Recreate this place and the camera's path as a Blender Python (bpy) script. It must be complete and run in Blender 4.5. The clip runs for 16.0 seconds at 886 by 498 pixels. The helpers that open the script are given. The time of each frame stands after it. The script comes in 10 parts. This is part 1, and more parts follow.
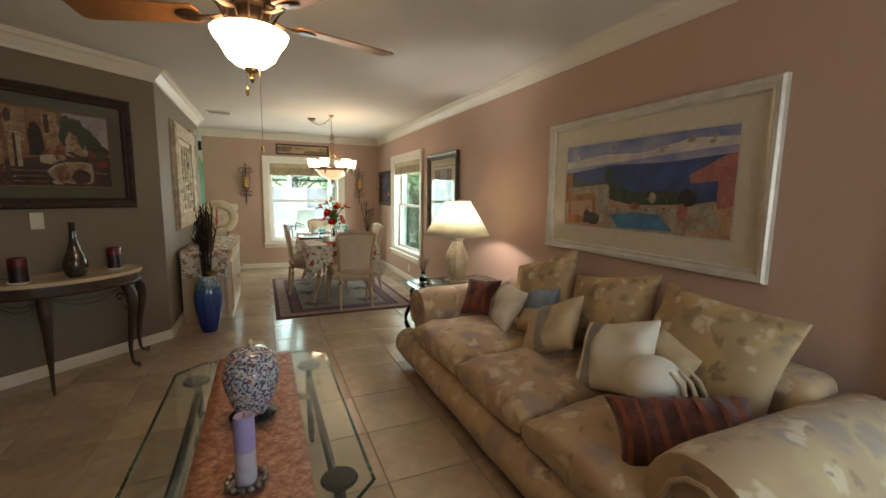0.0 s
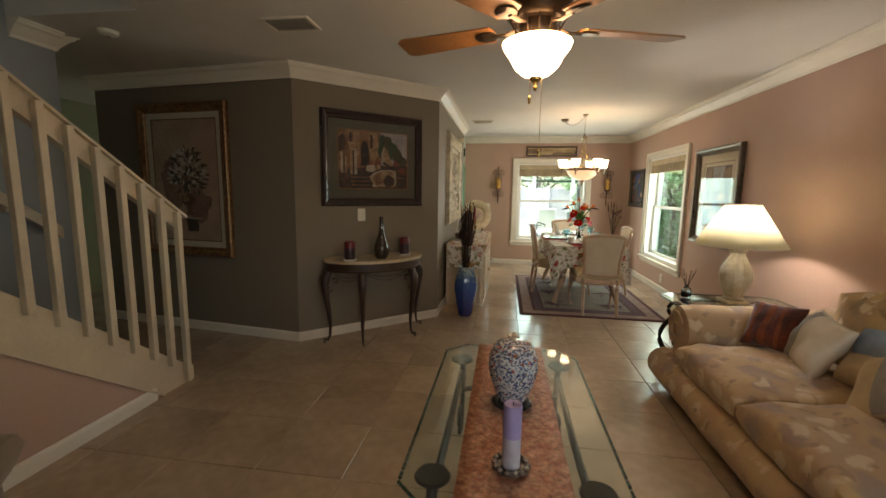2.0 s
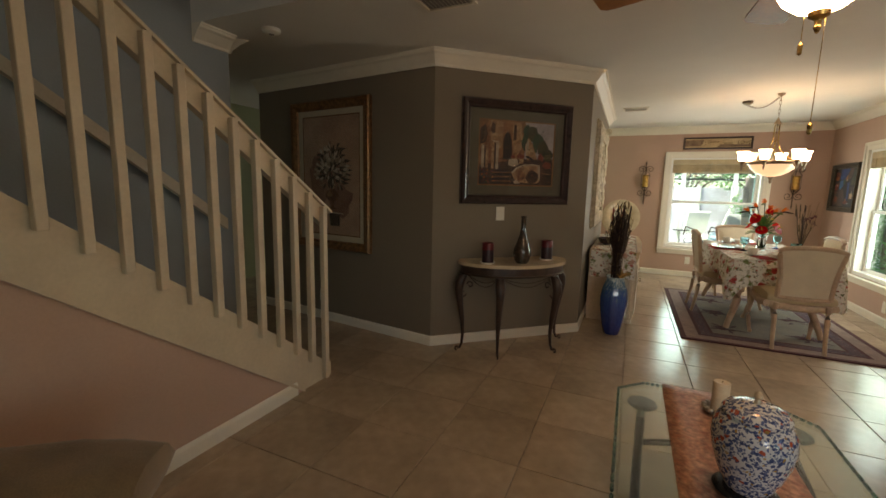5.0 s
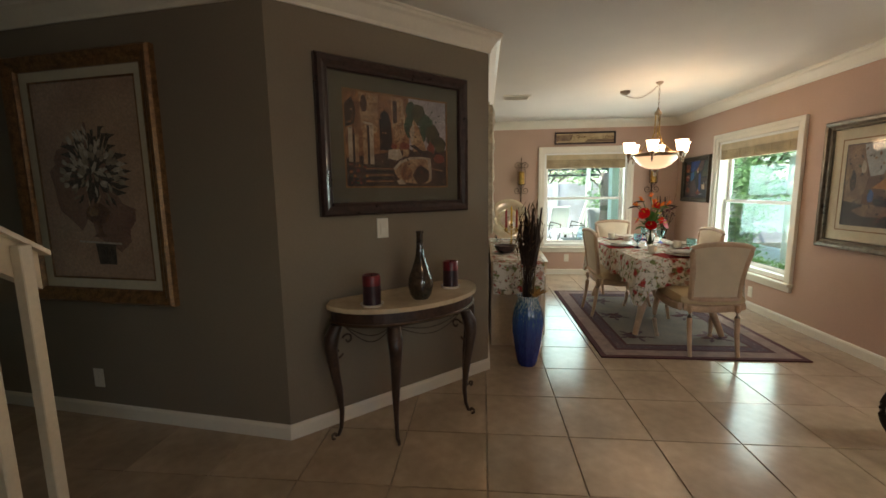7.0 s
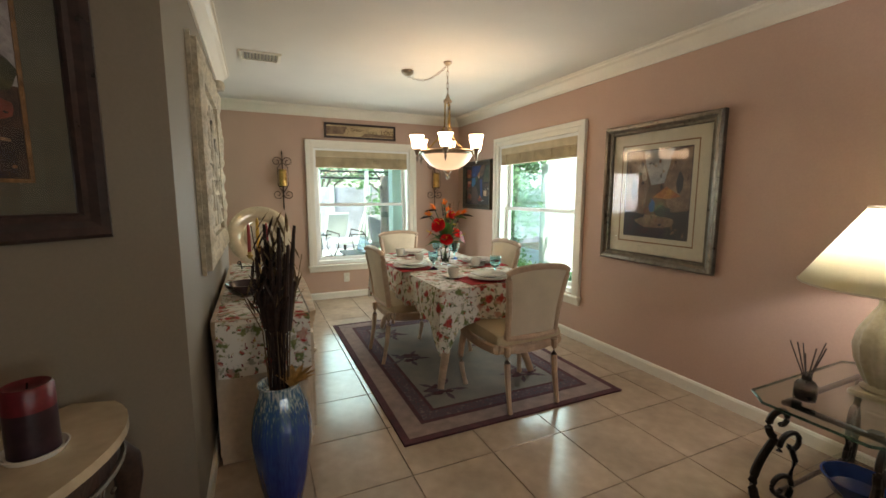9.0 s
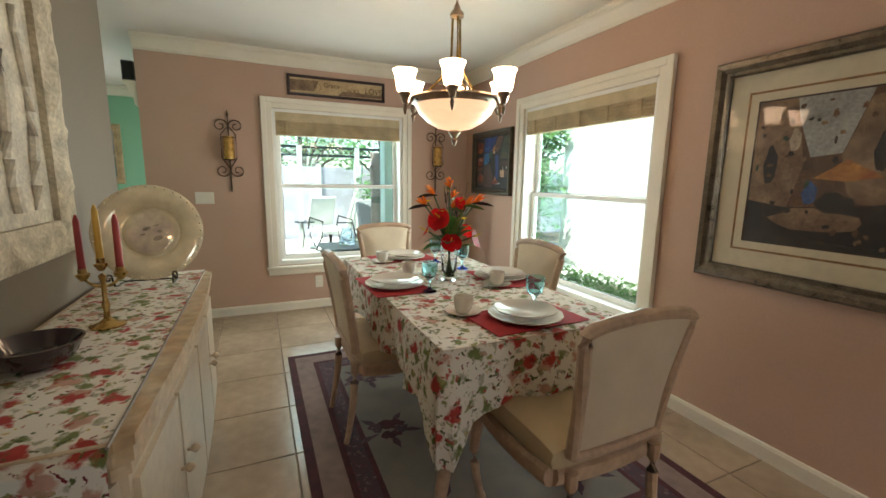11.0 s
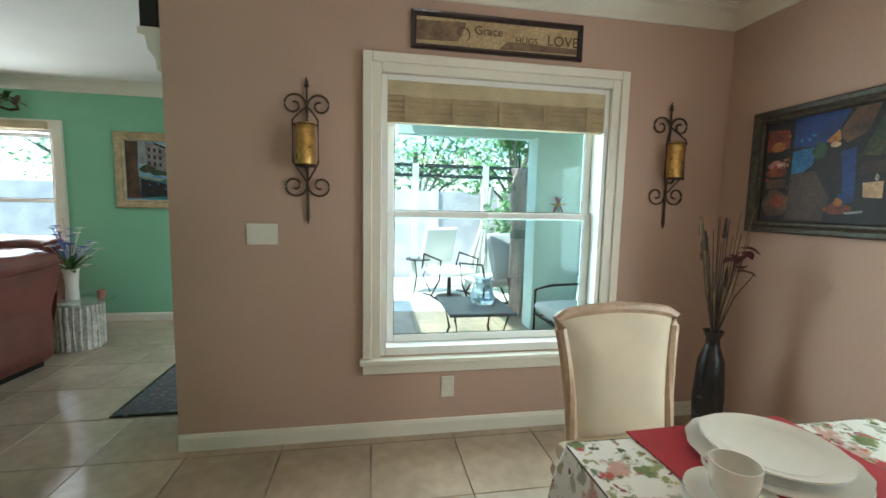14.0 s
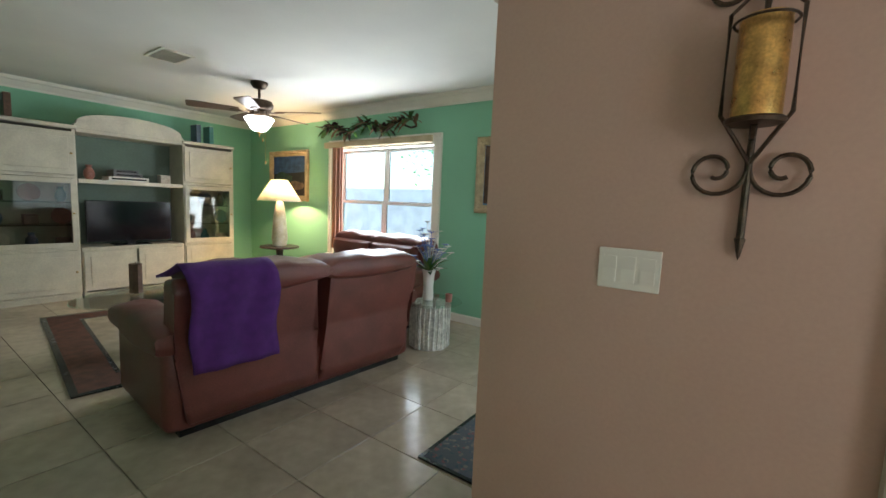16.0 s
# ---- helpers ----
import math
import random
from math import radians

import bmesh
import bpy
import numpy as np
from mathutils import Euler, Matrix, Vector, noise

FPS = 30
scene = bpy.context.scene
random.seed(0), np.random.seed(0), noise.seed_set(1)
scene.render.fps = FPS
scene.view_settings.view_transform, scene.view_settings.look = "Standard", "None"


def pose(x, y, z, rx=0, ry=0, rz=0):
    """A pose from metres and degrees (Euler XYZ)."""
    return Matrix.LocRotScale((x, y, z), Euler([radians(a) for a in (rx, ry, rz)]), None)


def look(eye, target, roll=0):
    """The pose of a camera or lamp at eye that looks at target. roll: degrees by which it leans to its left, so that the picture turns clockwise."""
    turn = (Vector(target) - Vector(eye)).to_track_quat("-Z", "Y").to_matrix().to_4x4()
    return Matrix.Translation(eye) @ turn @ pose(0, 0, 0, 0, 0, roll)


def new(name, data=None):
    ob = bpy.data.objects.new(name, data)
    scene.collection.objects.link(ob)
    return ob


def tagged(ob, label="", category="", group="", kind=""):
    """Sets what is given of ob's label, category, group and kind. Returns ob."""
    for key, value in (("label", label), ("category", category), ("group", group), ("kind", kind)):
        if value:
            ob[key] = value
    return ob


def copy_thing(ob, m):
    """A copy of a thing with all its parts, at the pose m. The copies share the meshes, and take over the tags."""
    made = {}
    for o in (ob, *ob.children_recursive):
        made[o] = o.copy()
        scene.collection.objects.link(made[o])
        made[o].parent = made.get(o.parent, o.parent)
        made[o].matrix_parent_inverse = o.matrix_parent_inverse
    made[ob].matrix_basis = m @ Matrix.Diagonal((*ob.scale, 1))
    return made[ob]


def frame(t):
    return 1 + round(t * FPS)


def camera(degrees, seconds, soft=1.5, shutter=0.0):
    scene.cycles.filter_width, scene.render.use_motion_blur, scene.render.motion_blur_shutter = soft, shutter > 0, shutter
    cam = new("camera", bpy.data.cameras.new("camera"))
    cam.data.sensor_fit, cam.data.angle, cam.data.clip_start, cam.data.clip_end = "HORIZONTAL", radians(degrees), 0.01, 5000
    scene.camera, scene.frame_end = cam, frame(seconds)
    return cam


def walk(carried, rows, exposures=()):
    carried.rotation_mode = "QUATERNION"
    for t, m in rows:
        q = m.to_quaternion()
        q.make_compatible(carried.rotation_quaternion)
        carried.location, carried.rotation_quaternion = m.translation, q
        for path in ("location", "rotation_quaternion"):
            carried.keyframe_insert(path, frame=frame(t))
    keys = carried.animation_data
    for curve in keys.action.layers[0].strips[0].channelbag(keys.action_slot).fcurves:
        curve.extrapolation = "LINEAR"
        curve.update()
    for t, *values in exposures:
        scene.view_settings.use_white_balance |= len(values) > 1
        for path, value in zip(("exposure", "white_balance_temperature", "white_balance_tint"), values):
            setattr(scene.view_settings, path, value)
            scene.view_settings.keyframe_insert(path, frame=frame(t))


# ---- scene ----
cam = camera(93.9, 16.0, soft=1.6)
PATH = [
    (0, (0.597, 0.66, 1.38), (1.386, 2.48, 1.122), 0.8),
    (0.5, (0.565, 0.677, 1.381), (1.111, 2.584, 1.126), 0.8),
    (1, (0.519, 0.697, 1.392), (0.779, 2.664, 1.139), 0.9),
    (1.5, (0.499, 0.692, 1.397), (0.476, 2.674, 1.128), 0.7),
    (2, (0.464, 0.696, 1.388), (0.177, 2.656, 1.114), 0.9),
    (2.5, (0.422, 0.705, 1.374), (-0.088, 2.62, 1.099), 1.0),
    (3, (0.387, 0.704, 1.371), (-0.331, 2.548, 1.082), 1.2),
    (3.5, (0.36, 0.707, 1.373), (-0.491, 2.494, 1.082), 1.4),
    (6, (-0.145, 1.466, 1.356), (-0.8, 3.335, 1.073), 1.2),
    (6.5, (-0.277, 1.745, 1.385), (-0.677, 3.685, 1.106), 0.1),
    (7, (-0.293, 2.063, 1.372), (-0.483, 4.035, 1.097), -0.8),
    (7.5, (-0.275, 2.412, 1.383), (-0.248, 4.395, 1.124), -0.3),
    (8, (-0.25, 2.759, 1.38), (0.145, 4.702, 1.117), -0.3),
    (8.5, (-0.161, 3.077, 1.367), (0.519, 4.94, 1.102), -1.2),
    (9, (0.006, 3.417, 1.372), (0.821, 5.224, 1.11), 0.1),
    (11.5, (0.606, 4.907, 1.317), (1.406, 6.707, 0.971), 1.1),
    (12, (0.655, 5.219, 1.317), (1.366, 7.055, 0.966), 0.3),
    (12.5, (0.707, 5.58, 1.317), (1.226, 7.49, 1.03), 1.2),
    (13, (0.696, 5.969, 1.31), (1.205, 7.884, 1.04), 1.4),
    (13.5, (0.686, 6.333, 1.315), (1.187, 8.25, 1.049), 0.2),
    (14, (0.647, 6.702, 1.281), (0.986, 8.662, 1.075), 1.2),
    (14.5, (0.541, 7.046, 1.286), (0.687, 9.03, 1.085), 1.4),
    (15, (0.467, 7.344, 1.283), (0.266, 9.322, 1.073), 0.4),
    (15.3, (0.441, 7.526, 1.268), (-0.114, 9.437, 1.066), 1.5),
    (15.5, (0.417, 7.616, 1.28), (-0.36, 9.446, 1.066), 2.6),
    (16, (0.323, 7.767, 1.268), (-0.827, 9.389, 1.054), 2.5),
]
EXPOSURES = [(0, 2, 7800, 20), (1.5, 2, 8100, 21), (3, 1.97, 8600, 24), (6, 1.92, 8600, 24), (6.6, 1.95, 7950, 23), (9, 1.97, 7500, 21), (11.5, 1.96, 7400, 21), (13.5, 1.86, 6950, 17), (14.5, 1.92, 6350, 15), (15.5, 1.90, 6250, 13), (16, 1.78, 6600, 20)]
FAN_G, FAM_G, CH_G, CH_B, LAMP_W = 5.75, 4.0, 2.6, 0.23, 4.75
FAM_LAMP = 17.0
SKY_BACK, SKY_SIDE, SKY_FAM, UPSTAIRS_W, SKY_DOOR, SKY_SOFA, SKY_FRONT = 8, 9, 24, 1.0, 2.5, 1.2, 3.0
walk(cam, [(t, look(eye, target, roll)) for t, eye, target, roll in PATH], exposures=EXPOSURES)

# ---- daylight ----
world = bpy.data.worlds.new("sky")
scene.world = world
world.use_nodes = True
wt = world.node_tree
sky = wt.nodes.new("ShaderNodeTexSky")
sky.sky_type = "NISHITA"
sky.sun_disc = False
sky.sun_elevation, sky.sun_rotation = radians(59), radians(243)
wt.links.new(sky.outputs[0], wt.nodes["Background"].inputs[0])
wt.nodes["Background"].inputs[1].default_value = 0.15


def lamp(name, kind, m, energy, color, size=0.1, size_y=None, spread=180):
    data = bpy.data.lights.new(name, kind)
    data.energy, data.color = energy, color
    if kind == "AREA":
        data.shape, data.size, data.size_y, data.spread = "RECTANGLE", size, size_y or size, radians(spread)
    elif kind == "SUN":
        data.angle = size
    else:
        data.shadow_soft_size = size
    ob = new(name, data)
    ob.matrix_world = m
    return ob


lamp("sun", "SUN", look((-4.0, -2.0, 7.5), (0, 0, 0)), 2.5, (1.0, 0.96, 0.88), radians(0.5))
# skylight that the window openings let in
lamp("skylight_back", "AREA", pose(1.35, 9.13, 1.25, -90, 0, 0), SKY_BACK, (0.78, 0.95, 1.0), 1.1, 1.2)
lamp("skylight_side", "AREA", pose(2.95, 7.11, 1.2, 0, 90, 0), SKY_SIDE, (0.86, 0.97, 1.0), 1.3, 1.1)
lamp("skylight_sofa", "AREA", pose(2.95, 0.49, 1.2, 0, 90, 0), SKY_SOFA, (0.62, 0.84, 1.0), 1.3, 1.2)
lamp("skylight_front", "AREA", pose(1.85, -1.05, 1.4, 90, 0, 0), SKY_FRONT, (0.74, 0.88, 1.0), 1.15, 1.35, 105)
lamp("skylight_family", "AREA", pose(-3.3, 11.57, 1.3, -90, 0, 0), SKY_FAM, (0.80, 0.95, 1.0), 1.5, 1.4)
lamp("skylight_patio_door", "AREA", pose(-0.36, 10.3, 1.05, 0, 90, 0), SKY_DOOR, (0.82, 0.96, 1.0), 1.9, 1.6)
# no opening here: added area lamp stands in for the unseen light upstairs
lamp("upstairs_stand_in_light", "AREA", pose(-2.2, 0.6, 4.9), UPSTAIRS_W, (0.85, 0.95, 1.0), 0.8, 1.6)


# ---- materials ----
def mat(name, color, rough=0.6, metal=0.0, vary=0.12, scale=3.0, grain=40.0, bump=0.08, color2=None, spec=0.5, dist=0.004, each=0.0, sheen=0.0, coat=0.0, trans=0.0):
    """A surface with broad stains, fine grain and relief; each: how far alike pieces differ."""
    m = bpy.data.materials.new(name)
    m.use_nodes = True
    nt = m.node_tree
    n, l = nt.nodes, nt.links
    b = n["Principled BSDF"]
    b.inputs["Roughness"].default_value, b.inputs["Metallic"].default_value = rough, metal
    b.inputs["Specular IOR Level"].default_value = spec
    b.inputs["Sheen Weight"].default_value = sheen
    b.inputs["Coat Weight"].default_value = coat
    b.inputs["Transmission Weight"].default_value = trans
    co = n.new("ShaderNodeTexCoord")
    a = n.new("ShaderNodeTexNoise")
    a.inputs["Scale"].default_value, a.inputs["Detail"].default_value = scale, 6
    g = n.new("ShaderNodeTexNoise")
    g.inputs["Scale"].default_value, g.inputs["Detail"].default_value = grain, 4
    l.new(co.outputs["Object"], a.inputs["Vector"])
    l.new(co.outputs["Object"], g.inputs["Vector"])
    ramp = n.new("ShaderNodeValToRGB")
    c2 = color2 or tuple(c * (1 - vary) for c in color)
    c1 = color if color2 else tuple(min(1, c * (1 + vary * 0.6)) for c in color)
    ramp.color_ramp.elements[0].position, ramp.color_ramp.elements[1].position = 0.35, 0.65
    ramp.color_ramp.elements[0].color, ramp.color_ramp.elements[1].color = (*c2, 1), (*c1, 1)
    l.new(a.outputs["Fac"], ramp.inputs["Fac"])
    mix = n.new("ShaderNodeMix")
    mix.data_type, mix.blend_type = "RGBA", "MULTIPLY"
    mix.inputs[0].default_value = min(1, vary * 2.5)
    l.new(ramp.outputs["Color"], mix.inputs[6])
    l.new(g.outputs["Fac"], mix.inputs[7])
    gain = n.new("ShaderNodeHueSaturation")
    gain.inputs["Value"].default_value = 1 + vary * 1.2
    l.new(mix.outputs[2], gain.inputs["Color"])
    out = gain
    if each:
        inf = n.new("ShaderNodeObjectInfo")
        mp = n.new("ShaderNodeMapRange")
        mp.inputs["To Min"].default_value, mp.inputs["To Max"].default_value = 1 + vary * 1.2 - each, 1 + vary * 1.2 + each
        l.new(inf.outputs["Random"], mp.inputs["Value"])
        l.new(mp.outputs[0], gain.inputs["Value"])
        add = n.new("ShaderNodeVectorMath")
        l.new(co.outputs["Object"], add.inputs[0])
        sc = n.new("ShaderNodeVectorMath")
        sc.operation = "SCALE"
        sc.inputs[0].default_value = (37, 53, 71)
        l.new(inf.outputs["Random"], sc.inputs["Scale"])
        l.new(sc.outputs[0], add.inputs[1])
        l.new(add.outputs[0], a.inputs["Vector"])
    l.new(out.outputs["Color"], b.inputs["Base Color"])
    rr = n.new("ShaderNodeMapRange")
    rr.inputs["To Min"].default_value, rr.inputs["To Max"].default_value = max(0.02, rough - 0.08), min(1, rough + 0.08)
    l.new(a.outputs["Fac"], rr.inputs["Value"])
    l.new(rr.outputs[0], b.inputs["Roughness"])
    if bump:
        bp = n.new("ShaderNodeBump")
        bp.inputs["Strength"].default_value, bp.inputs["Distance"].default_value = bump, dist
        l.new(g.outputs["Fac"], bp.inputs["Height"])
        l.new(bp.outputs[0], b.inputs["Normal"])
    return m


def glow(name, color, strength, base=(0.9, 0.85, 0.75), vary=0.0, scale=9.0):
    """Lit glass of a lamp."""
    m = bpy.data.materials.new(name)
    m.use_nodes = True
    b = m.node_tree.nodes["Principled BSDF"]
    b.inputs["Base Color"].default_value = (*base, 1)
    b.inputs["Roughness"].default_value = 0.3
    b.inputs["Emission Color"].default_value = (*color, 1)
    b.inputs["Emission Strength"].default_value = strength
    if vary:
        no = m.node_tree.nodes.new("ShaderNodeTexNoise")
        no.inputs["Scale"].default_value = scale
        mp = m.node_tree.nodes.new("ShaderNodeMapRange")
        mp.inputs["To Min"].default_value, mp.inputs["To Max"].default_value = strength * (1 - vary), strength * (1 + vary)
        m.node_tree.links.new(no.outputs["Fac"], mp.inputs["Value"])
        m.node_tree.links.new(mp.outputs[0], b.inputs["Emission Strength"])
    return m


def glass(name, color=(0.9, 0.97, 0.95), rough=0.0, ior=1.45):
    m = bpy.data.materials.new(name)
    m.use_nodes = True
    b = m.node_tree.nodes["Principled BSDF"]
    b.inputs["Base Color"].default_value = (*color, 1)
    b.inputs["Roughness"].default_value = rough
    b.inputs["IOR"].default_value = ior
    b.inputs["Transmission Weight"].default_value = 1.0
    return m


def pane_glass(name, tint=(0.92, 0.98, 0.97), gloss=0.09, rough=0.0):
    """Thin clear sheet: passes light straight and mirrors more at a grazing angle."""
    m = bpy.data.materials.new(name)
    m.use_nodes = True
    n, l = m.node_tree.nodes, m.node_tree.links
    n.remove(n["Principled BSDF"])
    t, g, x, f = n.new("ShaderNodeBsdfTransparent"), n.new("ShaderNodeBsdfGlossy"), n.new("ShaderNodeMixShader"), n.new("ShaderNodeLayerWeight")
    t.inputs[0].default_value = (*tint, 1)
    g.inputs["Roughness"].default_value = rough
    f.inputs["Blend"].default_value = 0.5
    pw, ma = n.new("ShaderNodeMath"), n.new("ShaderNodeMath")
    pw.operation, ma.operation = "POWER", "MULTIPLY_ADD"
    pw.inputs[1].default_value = 4.0
    ma.inputs[1].default_value, ma.inputs[2].default_value = 0.8, gloss * 0.45
    l.new(f.outputs["Facing"], pw.inputs[0])
    l.new(pw.outputs[0], ma.inputs[0])
    l.new(ma.outputs[0], x.inputs[0])
    l.new(t.outputs[0], x.inputs[1])
    l.new(g.outputs[0], x.inputs[2])
    l.new(x.outputs[0], n["Material Output"].inputs[0])
    return m


def leafy(name, color, color2, scale, glow_color):
    """Leaves that let part of the light through."""
    m = mat(name, color, 0.5, vary=0.35, scale=scale, color2=color2)
    n, l = m.node_tree.nodes, m.node_tree.links
    tr = n.new("ShaderNodeBsdfTranslucent")
    tr.inputs["Color"].default_value = (*glow_color, 1)
    mx = n.new("ShaderNodeMixShader")
    mx.inputs[0].default_value = 0.5
    l.new(n["Principled BSDF"].outputs[0], mx.inputs[1])
    l.new(tr.outputs[0], mx.inputs[2])
    l.new(mx.outputs[0], n["Material Output"].inputs["Surface"])
    return m


def blotches(name, ground, colors, scale=9.0, cover=0.45, rough=0.8, stem=None, bump=0.1, jitter=1.0, sheen=0.0, weave=300.0, soft=0.86, deep=0.45, ragged=1.6):
    """Cloth or china printed with scattered patches: cells picked at random take one of the colours, torn at the edge by noise."""
    m = bpy.data.materials.new(name)
    m.use_nodes = True
    n, l = m.node_tree.nodes, m.node_tree.links
    b = n["Principled BSDF"]
    b.inputs["Roughness"].default_value = rough
    b.inputs["Sheen Weight"].default_value = sheen
    co = n.new("ShaderNodeTexCoord")
    no = n.new("ShaderNodeTexNoise")
    no.inputs["Scale"].default_value, no.inputs["Detail"].default_value = scale * ragged, 3 if ragged < 2 else 7
    l.new(co.outputs["Object"], no.inputs["Vector"])
    wob = n.new("ShaderNodeVectorMath")
    wob.operation = "MULTIPLY_ADD"
    wob.inputs[1].default_value = (0.9 / scale,) * 3
    l.new(no.outputs["Color"], wob.inputs[0])
    l.new(co.outputs["Object"], wob.inputs[2])
    current = None
    for i, (c, s, edge) in enumerate(colors):
        v = n.new("ShaderNodeTexVoronoi")
        v.inputs["Scale"].default_value = scale * s
        v.inputs["Randomness"].default_value = jitter
        off = n.new("ShaderNodeVectorMath")
        off.inputs[1].default_value = (3.7 * i, 1.9 * i, 5.3 * i)
        l.new(wob.outputs[0], off.inputs[0])
        l.new(off.outputs[0], v.inputs["Vector"])
        less = n.new("ShaderNodeMapRange")
        less.inputs["From Min"].default_value, less.inputs["From Max"].default_value = edge, edge * soft
        l.new(v.outputs["Distance"], less.inputs["Value"])
        mix = n.new("ShaderNodeMix")
        mix.data_type = "RGBA"
        l.new(less.outputs[0], mix.inputs[0])
        if current is None:
            mix.inputs[6].default_value = (*ground, 1)
        else:
            l.new(current, mix.inputs[6])
        shade = n.new("ShaderNodeMix")
        shade.data_type = "RGBA"
        shade.inputs[6].default_value = (*c, 1)
        shade.inputs[7].default_value = (*(x * deep for x in c), 1)
        l.new(no.outputs["Fac"], shade.inputs[0])
        l.new(shade.outputs[2], mix.inputs[7])
        current = mix.outputs[2]
    l.new(current, b.inputs["Base Color"])
    if bump:
        w = n.new("ShaderNodeTexNoise")
        w.inputs["Scale"].default_value = weave
        l.new(co.outputs["Object"], w.inputs["Vector"])
        bp = n.new("ShaderNodeBump")
        bp.inputs["Strength"].default_value, bp.inputs["Distance"].default_value = bump, 0.003
        l.new(w.outputs["Fac"], bp.inputs["Height"])
        l.new(bp.outputs[0], b.inputs["Normal"])
    return m


M_WALL = mat("pink_plaster", (0.52, 0.345, 0.265), 0.75, vary=0.05, scale=1.2, grain=90, bump=0.12)
M_GREY = mat("grey_plaster", (0.208, 0.170, 0.122), 0.7, vary=0.06, scale=1.2, grain=90, bump=0.12)
M_GREEN = mat("green_plaster", (0.22, 0.50, 0.32), 0.7, vary=0.05, scale=1.2, grain=90, bump=0.12)
M_SAGE = mat("sage_plaster", (0.30, 0.33, 0.17), 0.75, vary=0.05, scale=1.2, grain=90, bump=0.1)
M_BLUE = mat("blue_grey_plaster", (0.30, 0.34, 0.36), 0.75, vary=0.05, scale=1.2, grain=90, bump=0.1)
M_CEIL = mat("ceiling_paint", (0.70, 0.68, 0.62), 0.8, vary=0.05, scale=1.5, grain=120, bump=0.2)
M_TRIM = mat("white_trim", (0.76, 0.71, 0.60), 0.4, vary=0.04, scale=4, grain=60, bump=0.03)
M_VINYL = mat("white_vinyl", (0.80, 0.79, 0.74), 0.35, vary=0.03, scale=4, grain=60, bump=0.02)
M_TILE = mat("beige_tile", (0.455, 0.35, 0.25), 0.20, vary=0.16, scale=2.6, grain=14, bump=0.05, each=0.06, spec=0.6)
M_GROUT = mat("grout", (0.35, 0.28, 0.21), 0.9, vary=0.2, scale=3)
M_PANE = pane_glass("window_pane", (0.83, 0.995, 0.99), 0.05)


# ---- mesh helpers ----
def box(bm, x0, x1, y0, y1, z0, z1, bevel=0.0, seg=1):
    vs = [bm.verts.new((x, y, z)) for x in (x0, x1) for y in (y0, y1) for z in (z0, z1)]
    fs = [bm.faces.new([vs[i] for i in q]) for q in ((0, 1, 3, 2), (4, 6, 7, 5), (0, 4, 5, 1), (2, 3, 7, 6), (0, 2, 6, 4), (1, 5, 7, 3))]
    if bevel:
        bmesh.ops.bevel(bm, geom=list({e for f in fs for e in f.edges}), offset=bevel, segments=seg, affect="EDGES", profile=0.5)
    return vs


def lathe(bm, prof, x=0, y=0, z=0, seg=24, sx=1, sy=1, flute=0, amp=0.0, arc=None):
    """Turns a profile of (radius, height) round the z axis; flute: ribs round it."""
    rings = []
    for r, h in prof:
        ring = []
        for i in range(seg):
            a = 2 * math.pi * i / seg
            k = r * (1 + amp * math.cos(flute * a)) if flute else r
            ring.append(bm.verts.new((x + k * math.cos(a) * sx, y + k * math.sin(a) * sy, z + h)))
        rings.append(ring)
    for a, b in zip(rings, rings[1:]):
        for i in range(seg):
            bm.faces.new((a[i], a[(i + 1) % seg], b[(i + 1) % seg], b[i]))
    if prof[0][0] > 1e-4:
        bm.faces.new(rings[0][::-1])
    if prof[-1][0] > 1e-4:
        bm.faces.new(rings[-1])


def tube(bm, pts, r, seg=8, r2=None, flat=1.0, cap=True):
    """A rod of radius r (r2 at its end) along points."""
    pts = [Vector(p) for p in pts]
    n = len(pts)
    rings = []
    up = Vector((0, 0, 1))
    for i, p in enumerate(pts):
        d = (pts[min(i + 1, n - 1)] - pts[max(i - 1, 0)]).normalized()
        s = d.cross(up)
        if s.length < 0.05:
            s = d.cross(Vector((0, 1, 0)))
        s.normalize()
        u = s.cross(d).normalized()
        k = r + ((r2 if r2 is not None else r) - r) * i / max(1, n - 1)
        rings.append([bm.verts.new(p + s * (k * math.cos(2 * math.pi * j / seg)) + u * (k * flat * math.sin(2 * math.pi * j / seg))) for j in range(seg)])
    for a, b in zip(rings, rings[1:]):
        for j in range(seg):
            bm.faces.new((a[j], a[(j + 1) % seg], b[(j + 1) % seg], b[j]))
    if cap:
        bm.faces.new(rings[0][::-1])
        bm.faces.new(rings[-1])


def curl(cx, cz, r0, r1, a0, a1, n=18, y=0.0):
    """Points of a spiral in the xz plane, angles in degrees."""
    return [(cx + (r0 + (r1 - r0) * i / n) * math.cos(radians(a0 + (a1 - a0) * i / n)), y, cz + (r0 + (r1 - r0) * i / n) * math.sin(radians(a0 + (a1 - a0) * i / n))) for i in range(n + 1)]


def prism(bm, pts, axis, a, b):
    """A flat outline in the two other axes, drawn out along axis from a to b."""
    def place(p, v):
        q = [p[0], p[1]]
        q.insert("xyz".index(axis), v)
        return bm.verts.new(q)
    lo, hi = [place(p, a) for p in pts], [place(p, b) for p in pts]
    n = len(pts)
    bm.faces.new(lo[::-1])
    bm.faces.new(hi)
    for i in range(n):
        bm.faces.new((lo[i], lo[(i + 1) % n], hi[(i + 1) % n], hi[i]))


